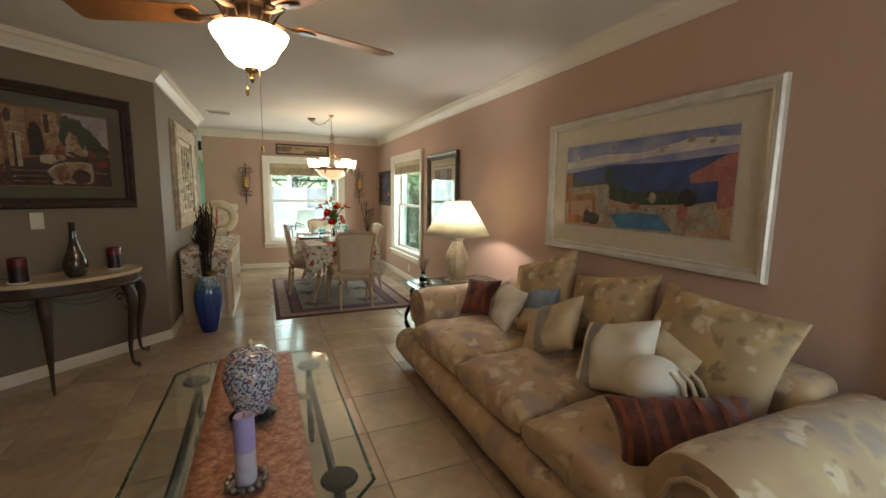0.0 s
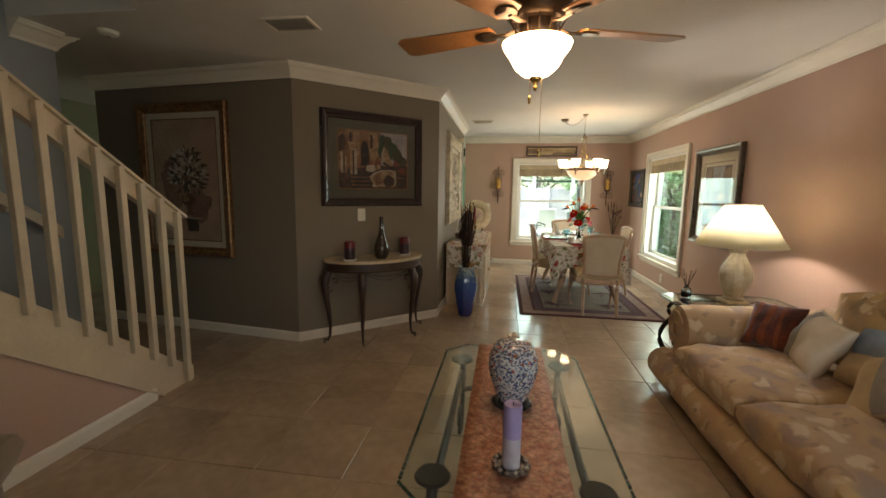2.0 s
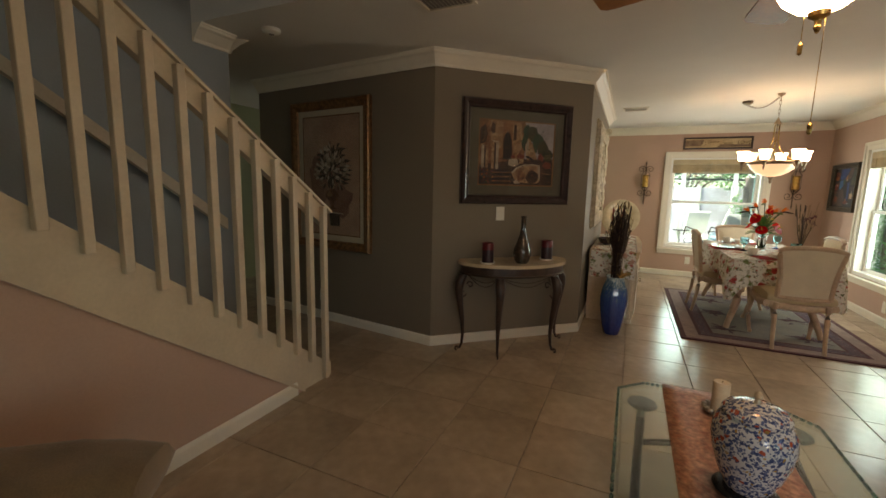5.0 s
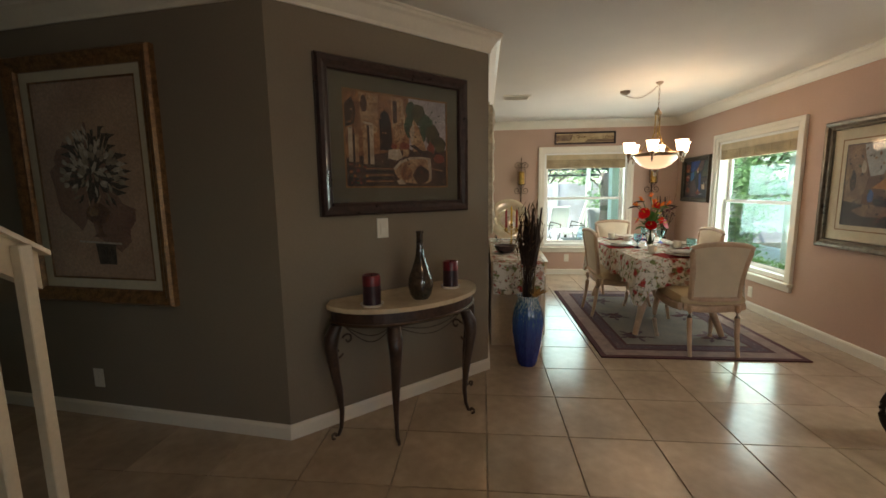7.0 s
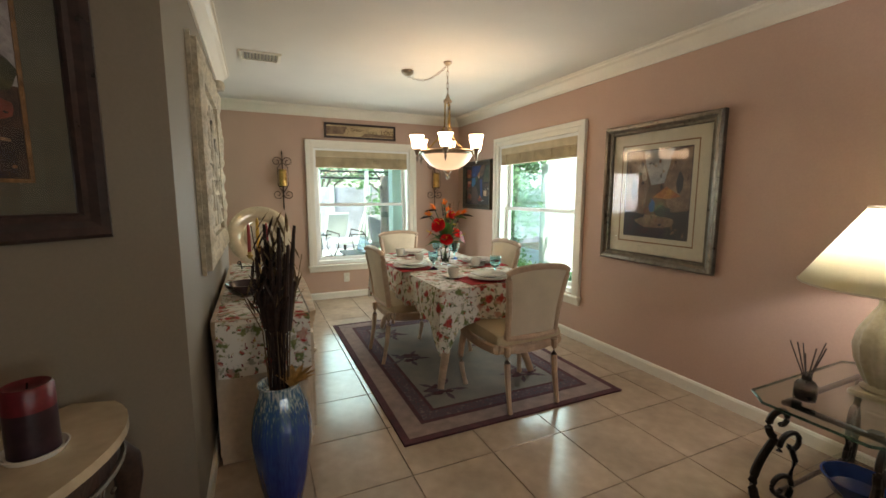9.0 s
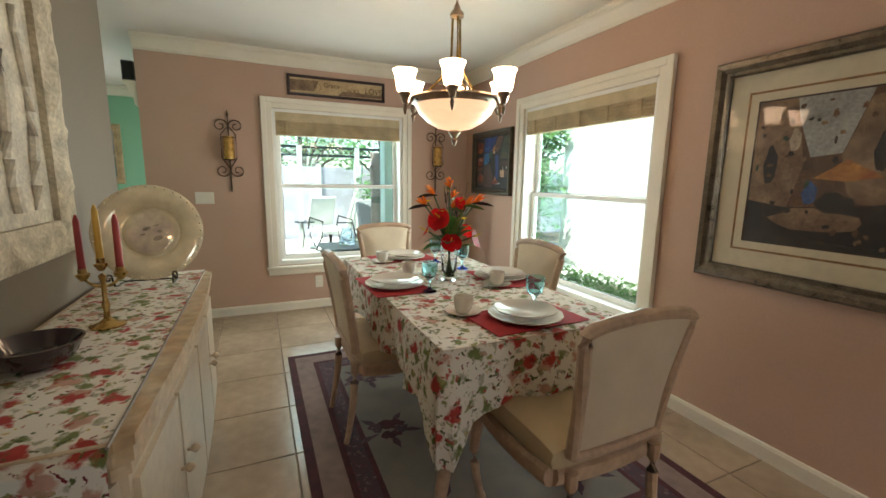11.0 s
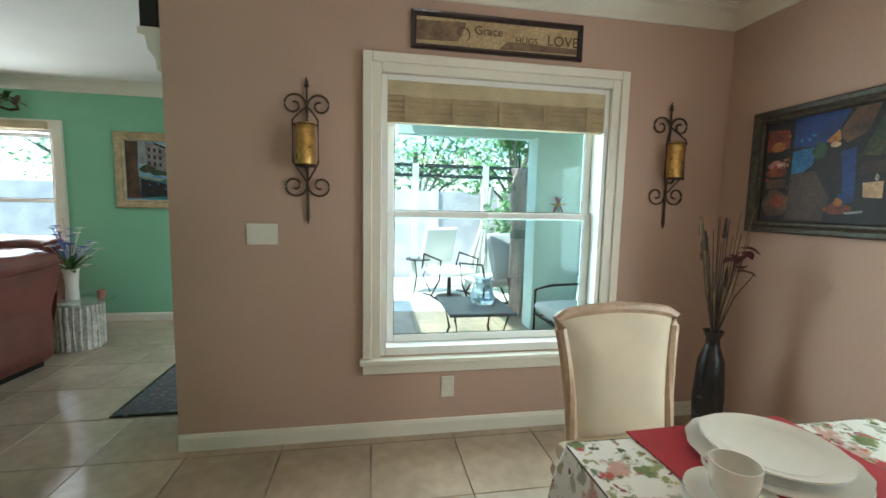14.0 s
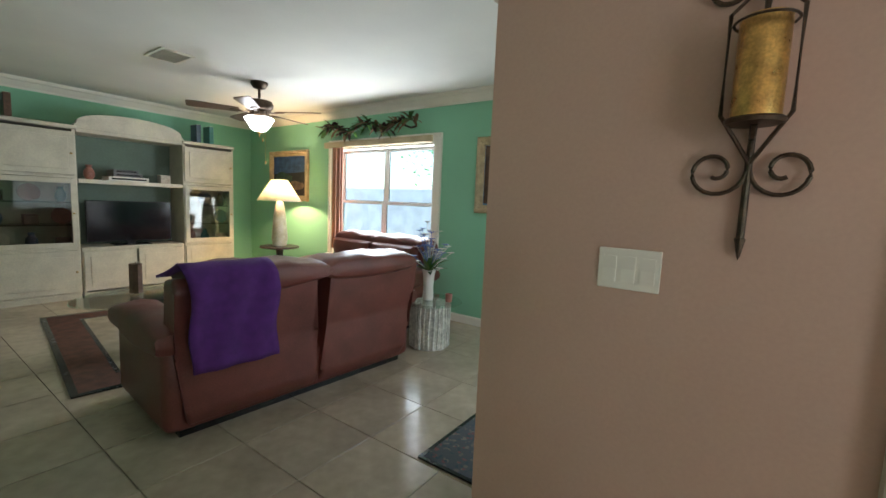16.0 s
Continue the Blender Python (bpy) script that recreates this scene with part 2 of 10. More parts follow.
def cushion(bm, w, d, h, cx=0, cy=0, cz=0, n=10, pinch=0.12, m=None, power=0.35, lump=0.0, seed=0):
    """A soft pad w x d, h thick in the middle, with drawn-in edges; base centre at (cx, cy, cz)."""
    grids = []
    for side in (1, -1):
        g = []
        for i in range(n + 1):
            row = []
            for j in range(n + 1):
                u, v = math.sin(math.pi * (i / n - 0.5)), math.sin(math.pi * (j / n - 0.5))
                t = max(0.0, (1 - u * u)) ** power * max(0.0, (1 - v * v)) ** power
                x = u * w / 2 * (1 - pinch * (1 - abs(u) ** 2) * 0 - pinch * (1 - v * v) * abs(u) * 0.5)
                y = v * d / 2 * (1 - pinch * (1 - u * u) * abs(v) * 0.5)
                z = side * t * h / 2
                if lump:
                    z += lump * t * (noise.noise(Vector((x * 6 + seed, y * 6, side * 3.0))) + 0.35 * noise.noise(Vector((x * 19 + seed, y * 13, side * 5.0))))
                p = Vector((x + cx, y + cy, z + cz + h / 2))
                row.append(p)
            g.append(row)
        grids.append(g)
    made = {}
    def vert(s, i, j):
        edge = i in (0, n) or j in (0, n)
        key = (0 if edge else s, i, j)
        if key not in made:
            p = grids[s][i][j]
            made[key] = bm.verts.new(m @ p if m else p)
        return made[key]
    for s in (0, 1):
        for i in range(n):
            for j in range(n):
                q = [vert(s, i, j), vert(s, i + 1, j), vert(s, i + 1, j + 1), vert(s, i, j + 1)]
                bm.faces.new(q if s == 0 else q[::-1])


def thing(name, m, label, category, group="", kind=""):
    ob = tagged(new(name), label, category, group, kind)
    ob.empty_display_size = 0.1
    ob.matrix_world = m if isinstance(m, Matrix) else pose(*m)
    return ob


def part(name, bm, material, parent=None, label="", smooth=False, m=None, normals=True):
    """Links a bmesh as one mesh object under a thing or part, in the parent's own axes."""
    if normals:
        bmesh.ops.recalc_face_normals(bm, faces=bm.faces)
    me = bpy.data.meshes.new(name)
    bm.to_mesh(me)
    bm.free()
    for mm in material if isinstance(material, (list, tuple)) else (material,):
        me.materials.append(mm)
    if smooth:
        for p in me.polygons:
            p.use_smooth = True
        me.set_sharp_from_angle(angle=radians(42))
    ob = new(name, me)
    ob.parent = parent
    if m is not None:
        ob.matrix_local = m
    if label:
        ob["label"] = label
    return ob


def solid(name, bm, material, label, category, kind="structure", smooth=False, group=""):
    return tagged(part(name, bm, material, None, "", smooth), label, category, group, kind)


def new_bm():
    return bmesh.new()


# ---- the shell of the house ----
H = 2.44


def slab(bm, p, q, t, s0, s1, z0, z1):
    """A block of a wall whose face runs from p to q; t: thickness to the left of that way."""
    p, q = Vector(p), Vector(q)
    d = (q - p).normalized()
    n = Vector((-d.y, d.x)) * t
    a, b = p + d * s0, p + d * s1
    lo = [bm.verts.new((v.x, v.y, z0)) for v in (a, b, b + n, a + n)]
    hi = [bm.verts.new((v.x, v.y, z1)) for v in (a, b, b + n, a + n)]
    bm.faces.new(lo[::-1])
    bm.faces.new(hi)
    for i in range(4):
        bm.faces.new((lo[i], lo[(i + 1) % 4], hi[(i + 1) % 4], hi[i]))


def wall(name, p, q, t, material, label, holes=(), z0=0.0, z1=H):
    bm = new_bm()
    length = (Vector(q) - Vector(p)).length
    s = 0.0
    for a, b, lo, hi in holes:
        slab(bm, p, q, t, s, a, z0, z1)
        slab(bm, p, q, t, a, b, z0, lo)
        slab(bm, p, q, t, a, b, hi, z1)
        s = b
    slab(bm, p, q, t, s, length, z0, z1)
    return solid(name, bm, material, label, "wall")


def run(bm, p, q, prof, ext0=0.0, ext1=0.0):
    """A moulding of the outline prof (way off the wall, height) along the wall's face from p to q, its room to the right; ext: mitre per metre off the wall."""
    p, q = Vector(p), Vector(q)
    d = (q - p).normalized()
    n = Vector((d.y, -d.x))
    a = [bm.verts.new((*(p + n * o - d * ext0 * o), h)) for o, h in prof]
    b = [bm.verts.new((*(q + n * o + d * ext1 * o), h)) for o, h in prof]
    k = len(prof)
    bm.faces.new(a[::-1])
    bm.faces.new(b)
    for i in range(k):
        bm.faces.new((a[i], a[(i + 1) % k], b[(i + 1) % k], b[i]))


# corners of the plan
FX, FY = 2.73, 8.91
GA, GB, GC, GD = (-3.6, 4.42), (-1.365, 4.138), (-0.25, 5.15), (-0.25, 7.8)
W1 = (0.695, 1.965, 0.462, 1.948)   # back window: x0, x1, z0, z1
W2 = (6.43, 7.79, 0.43, 1.94)  # side window: y0, y1, z0, z1
W4 = (-0.25, 1.235, 0.43, 1.94)  # side window behind the sofa
W3 = (-4.16, -2.48, 0.55, 1.95)

wall("wall_back", (-0.325, FY), (FX, FY), 0.17, M_WALL, "dusty pink painted back wall of the dining area", [(W1[0] + 0.325, W1[1] + 0.325, W1[2], W1[3])])
wall("wall_side", (FX, FY + 0.17), (FX, -1.32), 0.17, M_WALL, "dusty pink painted long side wall", [(FY + 0.17 - W[1], FY + 0.17 - W[0], W[2], W[3]) for W in (W2, W4)])
wall("wall_grey_hall", GA, GB, 0.12, M_GREY, "dark grey painted wall with a flower picture")
wall("wall_grey_angle", GB, GC, 0.12, M_GREY, "dark grey painted wall set at an angle")
wall("wall_grey_dining", GC, GD, 0.12, M_GREY, "dark grey painted wall beside the dining area")
wall("wall_front", (FX, -1.2), (-2.7, -1.2), 0.12, M_WALL, "pink painted wall closing the living room", [(FX - 2.45, FX - 1.25, 0.7, 2.1)])
wall("wall_stair", (-2.7, -1.2), (-2.7, 3.33), 0.12, M_BLUE, "blue grey painted wall along the staircase", z1=5.0)
wall("wall_hall", (-4.9, 3.33), (-2.82, 3.33), -0.12, M_BLUE, "painted wall of the hallway")
wall("wall_hall_end", (-4.9, 3.2), (-4.9, 6.78), 0.12, M_SAGE, "sage green painted wall at the end of the hallway")
wall("wall_family_front", (-3.65, 6.9), (-0.37, 6.9), -0.12, M_GREEN, "pale green painted wall of the family room")
wall("wall_family_corner", (-6.23, 6.9), (-4.9, 6.9), -0.12, M_GREEN, "pale green painted wall of the family room")
wall("wall_family_west", (-6.23, 6.78), (-6.23, 11.67), 0.12, M_GREEN, "green painted wall behind the media cabinet")
wall("wall_family_back", (-6.23, 11.5), (-0.2, 11.5), 0.17, M_GREEN, "pale green painted wall with a window", [(W3[0] + 6.23, W3[1] + 6.23, W3[2], W3[3])])
wall("wall_family_east", (-0.325, 11.5), (-0.325, FY + 0.17), 0.12, M_GREEN, "pale green painted end wall of the family room", [(0.40, 2.0, 0.02, 2.06)])
# stairwell above the ceiling
wall("wall_stairwell_back", (-2.7, 3.05), (-1.75, 3.05), 0.12, M_CEIL, "white wall above the stair opening", z0=H + 0.1, z1=5.0)
wall("wall_stairwell_side", (-1.75, 3.17), (-1.75, -1.2), 0.12, M_BLUE, "painted wall of the upper stairwell", z0=H + 0.1, z1=5.0)
wall("wall_stairwell_front", (-1.63, -1.2), (-2.7, -1.2), 0.12, M_BLUE, "painted wall closing the stairwell", z0=H, z1=5.0)
bm = new_bm()
box(bm, -2.82, -1.63, -1.32, 3.17, 5.0, 5.1)
solid("ceiling_stairwell", bm, M_CEIL, "white ceiling over the stairwell", "ceiling")

bm = new_bm()
box(bm, -1.75, FX + 0.17, -1.32, FY + 0.17, H, H + 0.1)
box(bm, -2.7, -1.75, 3.05, FY + 0.17, H, H + 0.1)
box(bm, -6.35, -2.7, 3.2, FY + 0.17, H, H + 0.1)
box(bm, -6.35, -0.2, FY + 0.17, 11.67, H, H + 0.1)
solid("ceiling", bm, M_CEIL, "off-white painted plaster ceiling", "ceiling")

# crown moulding and baseboards
CROWN = [(0, H), (0, H - 0.115), (0.012, H - 0.115), (0.018, H - 0.095), (0.035, H - 0.075), (0.062, H - 0.04), (0.082, H - 0.028), (0.088, H - 0.012), (0.1, H - 0.012), (0.1, H)]
BASE = [(0, 0), (0.014, 0), (0.014, 0.068), (0.008, 0.082), (0, 0.086)]
FAR, SIDE = (-0.325, FY), (FX, FY)
T1, T2 = math.tan(radians(25.5)), math.tan(radians(23.7))
for name, prof, lab in (("trim", CROWN, "cream crown moulding"), ("baseboard", BASE, "cream painted baseboard")):
    for p, q, e0, e1 in (((-0.325, FY), (FX, FY), 0, -1), ((FX, FY), (FX, -1.2), -1, -1), (GA, GB, 0, T1), (GB, GC, T1, T2), (GC, GD, T2, 0), ((FX, -1.2), (-1.75, -1.2), -1, 0),
                         ((-6.23, 6.9), (-6.23, 11.5), -1, -1), ((-6.23, 11.5), (-0.33, 11.5), -1, 0)):
        bm = new_bm()
        run(bm, p, q, prof, e0, e1)
        solid(name, bm, M_TRIM, lab + " along the wall", "moulding")

# ground outside, one sheet to the horizon
M_GROUND = mat("sandy_ground", (0.30, 0.27, 0.2), 0.95, vary=0.3, scale=0.4)
bm = new_bm()
box(bm, -900, 900, -900, 900, -0.3, -0.16)
solid("ground", bm, M_GROUND, "dry sandy ground round the house", "ground")
bm = new_bm()
box(bm, -6.4, FX + 0.17, -1.35, 11.67, -0.15, -0.009)
solid("floor", bm, M_GROUT, "beige tiled floor with recessed grout", "floor")


# ---- staircase ----
M_STAIR = mat("cream_stair_paint", (0.61, 0.50, 0.36), 0.45, vary=0.07, scale=5, grain=60, bump=0.04)
M_CARPET = mat("beige_carpet", (0.35, 0.29, 0.23), 0.95, vary=0.2, scale=12, grain=220, bump=0.5)
SX, SLOPE = -1.75, 0.748


def stair_z(y):
    return (3.02 - y) * SLOPE


bm = new_bm()
prism(bm, [(3.02, 0.0), (-1.2, stair_z(-1.2)), (-1.2, 0.0)], "x", SX - 0.09, SX - 0.012)
solid("wall_under_stair", bm, M_WALL, "pink painted triangular wall under the staircase", "wall")
bm = new_bm()
run(bm, (SX - 0.012, -1.2), (SX - 0.012, 2.96), [(o, h) for o, h in BASE])
solid("baseboard", bm, M_TRIM, "cream painted baseboard under the staircase", "moulding")

stairs = thing("staircase", (SX, 3.2, 0), "cream painted staircase with square balusters", "staircase", kind="structure")
for i in range(15):
    y = 3.12 - 0.25 * i
    bm = new_bm()
    box(bm, -0.945, -0.09, y - 0.26 - 3.2, y - 3.2, 0.184 * (i + 1) - 0.03, 0.184 * (i + 1), 0.008)
    part("tread", bm, M_CARPET, stairs)
    bm = new_bm()
    box(bm, -0.945, -0.09, y - 0.02 - 3.2, y - 0.005 - 3.2, 0.184 * i, 0.184 * (i + 1) - 0.03)
    part("riser", bm, M_CARPET, stairs)
bm = new_bm()
prism(bm, [(3.30 - 3.2, 0.0), (3.02 - 3.2, 0.0), (-0.9 - 3.2, stair_z(-0.9)), (-0.9 - 3.2, stair_z(-0.9) + 0.33), (3.24 - 3.2, 0.13), (3.30 - 3.2, 0.10)], "x", -0.06, -0.012)
part("stringer", bm, M_STAIR, stairs)
bm = new_bm()
prism(bm, [(3.02 - 3.2, -0.006), (-0.9 - 3.2, stair_z(-0.9) - 0.006), (-0.9 - 3.2, stair_z(-0.9) + 0.014), (3.02 - 3.2, 0.014)], "x", -0.012, 0.006)
part("stringer_moulding", bm, M_STAIR, stairs)
RAIL0, RAILS = 1.205, 0.70


def rail_z(y):
    return RAIL0 + (3.27 - y) * RAILS


bm = new_bm()
prism(bm, [(3.29 - 3.2, rail_z(3.29)), (-0.9 - 3.2, rail_z(-0.9)), (-0.9 - 3.2, rail_z(-0.9) - 0.125), (3.29 - 3.2, rail_z(3.29) - 0.125)], "x", -0.062, -0.014)
prism(bm, [(3.31 - 3.2, rail_z(3.31) + 0.018), (-0.9 - 3.2, rail_z(-0.9) + 0.018), (-0.9 - 3.2, rail_z(-0.9)), (3.31 - 3.2, rail_z(3.31))], "x", -0.072, 0.012)
part("handrail", bm, M_STAIR, stairs)
for i in range(31):
    y = 3.225 - 0.1338 * i
    lo = max(0.012, stair_z(y) + 0.235) if i else 0.012
    bm = new_bm()
    box(bm, -0.012, 0.026, y - 0.019 - 3.2, y + 0.019 - 3.2, lo, rail_z(y) - 0.012, 0.003)
    part("baluster", bm, M_STAIR, stairs)
bm = new_bm()
prism(bm, [(3.2 - 3.2, 1.02), (-0.9 - 3.2, 1.02 + 4.1 * 0.72), (-0.9 - 3.2, 1.10 + 4.1 * 0.72), (3.2 - 3.2, 1.10)], "x", -0.92, -0.88)
part("wall_handrail", bm, M_STAIR, stairs)
for y in (2.9, 1.9, 0.9):
    bm = new_bm()
    box(bm, -0.95, -0.90, y - 3.22, y - 3.18, 1.0 + (3.2 - y) * 0.72, 1.05 + (3.2 - y) * 0.72, 0.006)
    part("rail_bracket", bm, M_STAIR, stairs)
bm = new_bm()
prism(bm, [(3.2 - 3.2, 0.12), (-0.9 - 3.2, 0.12 + 4.1 * 0.735), (-0.9 - 3.2, 0.30 + 4.1 * 0.735), (3.2 - 3.2, 0.30)], "x", -0.95, -0.93)
part("wall_skirting", bm, M_STAIR, stairs)
bm = new_bm()
run(bm, (-2.7, 3.05), (-2.7, 3.33), CROWN, 0, 0)
run(bm, (-2.7, 3.33), (-2.82, 3.33), CROWN, 1, 0)
solid("trim", bm, M_TRIM, "cream crown moulding at the end of the stair wall", "moulding")

# ---- shared materials of the furniture ----
M_SOFA = blotches("patterned_sofa_fabric", (0.43, 0.285, 0.165), [((0.52, 0.36, 0.19), 0.9, 0.55), ((0.36, 0.255, 0.19), 1.1, 0.42), ((0.62, 0.49, 0.33), 1.5, 0.36), ((0.34, 0.23, 0.145), 1.9, 0.27)], scale=5, rough=0.9, bump=0.25, sheen=0.2, soft=0.62, deep=0.85, ragged=2.2)
M_PIL_LEAF = blotches("leaf_print_fabric", (0.42, 0.295, 0.17), [((0.55, 0.385, 0.19), 0.8, 0.50), ((0.35, 0.265, 0.175), 1.0, 0.42), ((0.66, 0.54, 0.38), 1.5, 0.34), ((0.32, 0.23, 0.13), 1.7, 0.30)], scale=6, rough=0.9, bump=0.2, soft=0.6, deep=0.82, ragged=2.2)
M_PIL_WHITE = mat("ivory_fabric", (0.66, 0.60, 0.50), 0.9, vary=0.08, scale=9, grain=300, bump=0.25)
M_PIL_TAN = mat("tan_fabric", (0.52, 0.40, 0.25), 0.9, vary=0.12, scale=9, grain=300, bump=0.25)
M_BAND = mat("grey_band_fabric", (0.30, 0.28, 0.25), 0.85, vary=0.15, scale=14, grain=300, bump=0.25)
M_RUST = mat("rust_velvet", (0.17, 0.032, 0.014), 0.8, vary=0.6, scale=14, grain=120, bump=0.6, color2=(0.05, 0.012, 0.008), sheen=0.3)
M_RUST2 = mat("rust_stripe", (0.25, 0.060, 0.022), 0.8, vary=0.3, scale=18, grain=200, bump=0.4)
M_BLUEF = mat("blue_fabric", (0.25, 0.33, 0.42), 0.85, vary=0.15, scale=14, grain=300, bump=0.25)
M_IRON = mat("dark_iron", (0.030, 0.025, 0.022), 0.45, metal=0.6, vary=0.3, scale=20, grain=120, bump=0.2)
M_BRONZE = mat("bronzed_iron", (0.11, 0.072, 0.048), 0.45, metal=0.7, vary=0.3, scale=16, grain=120, bump=0.2)
M_DARKW = mat("carved_dark_wood", (0.055, 0.028, 0.018), 0.4, vary=0.35, scale=14, grain=90, bump=0.25)
M_GLASST = pane_glass("table_glass", (0.93, 0.975, 0.95), 0.10)
M_GEDGE = glass("green_glass_edge", (0.10, 0.24, 0.19), 0.15)
M_MARBLE = mat("cream_marble", (0.56, 0.44, 0.30), 0.22, vary=0.12, scale=6, grain=22, bump=0.02)
M_RUNNER = mat("peach_marbled_runner", (0.64, 0.36, 0.23), 0.55, vary=0.4, scale=24, grain=60, bump=0.12, color2=(0.40, 0.14, 0.08))
M_BRASS = mat("aged_brass", (0.55, 0.36, 0.13), 0.28, metal=1.0, vary=0.2, scale=30, grain=120, bump=0.1)
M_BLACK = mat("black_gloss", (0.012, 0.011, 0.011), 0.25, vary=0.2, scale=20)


# ---- sofa ----
def rolled_arm(bm, cy, out, x0, x1, zc, r, inner, thick, turn=1):
    """An arm with a rolled top along x; out: side to which it rolls."""
    prof = []
    for k in range(15):
        a = radians(-70 + 250 * k / 14)
        prof.append((cy + out * r * math.cos(a) * 1.05, zc + r * math.sin(a)))
    prof = [(cy + out * 0.09, 0.04)] + prof + [(cy - out * (r * 0.9), 0.04)]
    rings = []
    n = 9
    for i in range(n + 1):
        x = x0 + (x1 - x0) * i / n
        k = 0.94 if i in (0,) else 1.0
        mx, mz = cy, zc * 0.8
        rings.append([bm.verts.new((x, mx + (y - mx) * k, mz + (z - mz) * k + 0.008 * noise.noise(Vector((x * 5, y * 7, z * 7))))) for y, z in prof])
    m = len(prof)
    for a, b in zip(rings, rings[1:]):
        for i in range(m):
            bm.faces.new((a[i], a[(i + 1) % m], b[(i + 1) % m], b[i]))
    bm.faces.new(rings[0][::-1])
    bm.faces.new(rings[-1])


def pillow(name, label, material, x, y, z, w, h, t, lean=70, roll=0, yaw=-90, band=None, fringe=None, pinch=0.20, power=0.38, group="sofa pillows", lump=0.035):
    ob = thing(name, pose(x, y, z, lean, 0, yaw) @ pose(0, 0, 0, 0, 0, roll), label, "pillow", group)
    bm = new_bm()
    cushion(bm, w, h, t, 0, 0, -t / 2, n=18, pinch=pinch, power=power, lump=lump, seed=x * 9 + y * 5)
    part("cover", bm, material, ob, "", True)
    for band in (band if isinstance(band, list) else [band] if band else []):
        bm = new_bm()
        n, m_ = 20, 5
        for k in (-1, 1):
            vs = []
            for i in range(n + 1):
                v = math.sin(math.pi * (i / n - 0.5)) * 0.985
                q = []
                for c in range(m_ + 1):
                    u = band[0] + (band[1] - band[0]) * c / m_
                    tt = max(0, 1 - u * u) ** power * max(0, 1 - v * v) ** power
                    px, py = u * w / 2 * (1 - pinch * (1 - v * v) * abs(u) * 0.5), v * h / 2 * (1 - pinch * (1 - u * u) * abs(v) * 0.5)
                    swell = lump * tt * (noise.noise(Vector((px * 6 + x * 9 + y * 5, py * 6, k * 3.0))) + 0.35 * noise.noise(Vector((px * 19 + x * 9 + y * 5, py * 13, k * 5.0))))
                    q.append(bm.verts.new((px, py, k * (tt * t / 2 + 0.004) + swell)))
                vs.append(q)
            for a, b in zip(vs, vs[1:]):
                for c in range(m_):
                    bm.faces.new((a[c], a[c + 1], b[c + 1], b[c]))
        part("band", bm, band[2], ob, "woven band across the cover", True)
    if fringe:
        bm = new_bm()
        for i in range(26):
            u = (i / 25 - 0.5) * w * 0.98
            tube(bm, [(u, -h / 2 * 0.96, 0), (u + 0.006 * math.sin(i * 2.1), -h / 2 - 0.022, 0.004 * math.cos(i)), (u + 0.01 * math.sin(i * 3.3), -h / 2 - 0.045, 0)], 0.003, 4)
        part("fringe", bm, fringe, ob)
    return ob


sofa = thing("sofa", (2.15, 2.6, 0), "beige leaf-patterned three-seat sofa with rolled arms", "sofa")
X0, Y0 = 2.15, 2.6
bm = new_bm()
box(bm, 1.66 - X0, 2.66 - X0, 1.36 - Y0, 3.78 - Y0, 0.05, 0.27, 0.03, 3)
part("base", bm, M_SOFA, sofa, "", True)
bm = new_bm()
tube(bm, [(1.665 - X0, 1.30 - Y0 + 2.52 * k / 12, 0.17 + 0.006 * math.sin(k * 2.2)) for k in range(13)], 0.115, 12, flat=1.0)
part("front_roll", bm, M_SOFA, sofa, "", True)
# black board under the base: the shade below the sofa put into colour
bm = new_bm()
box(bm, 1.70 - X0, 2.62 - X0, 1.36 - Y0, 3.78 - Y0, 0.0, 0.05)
part("skirt_shadow_board", bm, M_BLACK, sofa, "recessed plinth board, black in place of the shade under the sofa")
for a, b in ((1.50, 2.09), (2.09, 2.76), (2.76, 3.50)):
    bm = new_bm()
    m = Matrix.Identity(4)
    cushion(bm, 0.88, b - a - 0.012, 0.235, 1.60 + 0.44 - X0, (a + b) / 2 - Y0, 0.245, n=20, pinch=0.0, power=0.19, lump=0.035, seed=a * 11)
    part("seat_cushion", bm, M_SOFA, sofa, "", True)
bm = new_bm()
rolled_arm(bm, 3.70 - Y0, 1, 1.70 - X0, 2.66 - X0, 0.475, 0.165, 0, 0)
part("armrest", bm, M_SOFA, sofa, "", True)
bm = new_bm()
rolled_arm(bm, 1.35 - Y0, -1, 1.70 - X0, 2.66 - X0, 0.475, 0.185, 0, 0)
part("armrest", bm, M_SOFA, sofa, "", True)
for cy in (3.72, 1.33):
    bm = new_bm()
    pts = [(1.692 - X0, cy - Y0 + r * math.cos(a), 0.475 + r * math.sin(a)) for r, a in ((0.145 - 0.0075 * k, radians(-60 + 30 * k)) for k in range(17))]
    tube(bm, pts, 0.009, 6)
    part("scroll_piping", bm, M_SOFA, sofa)
bm = new_bm()
box(bm, 2.44 - X0, 2.68 - X0, 1.45 - Y0, 3.62 - Y0, 0.2, 0.70, 0.06, 3)
part("backrest", bm, M_SOFA, sofa, "", True)

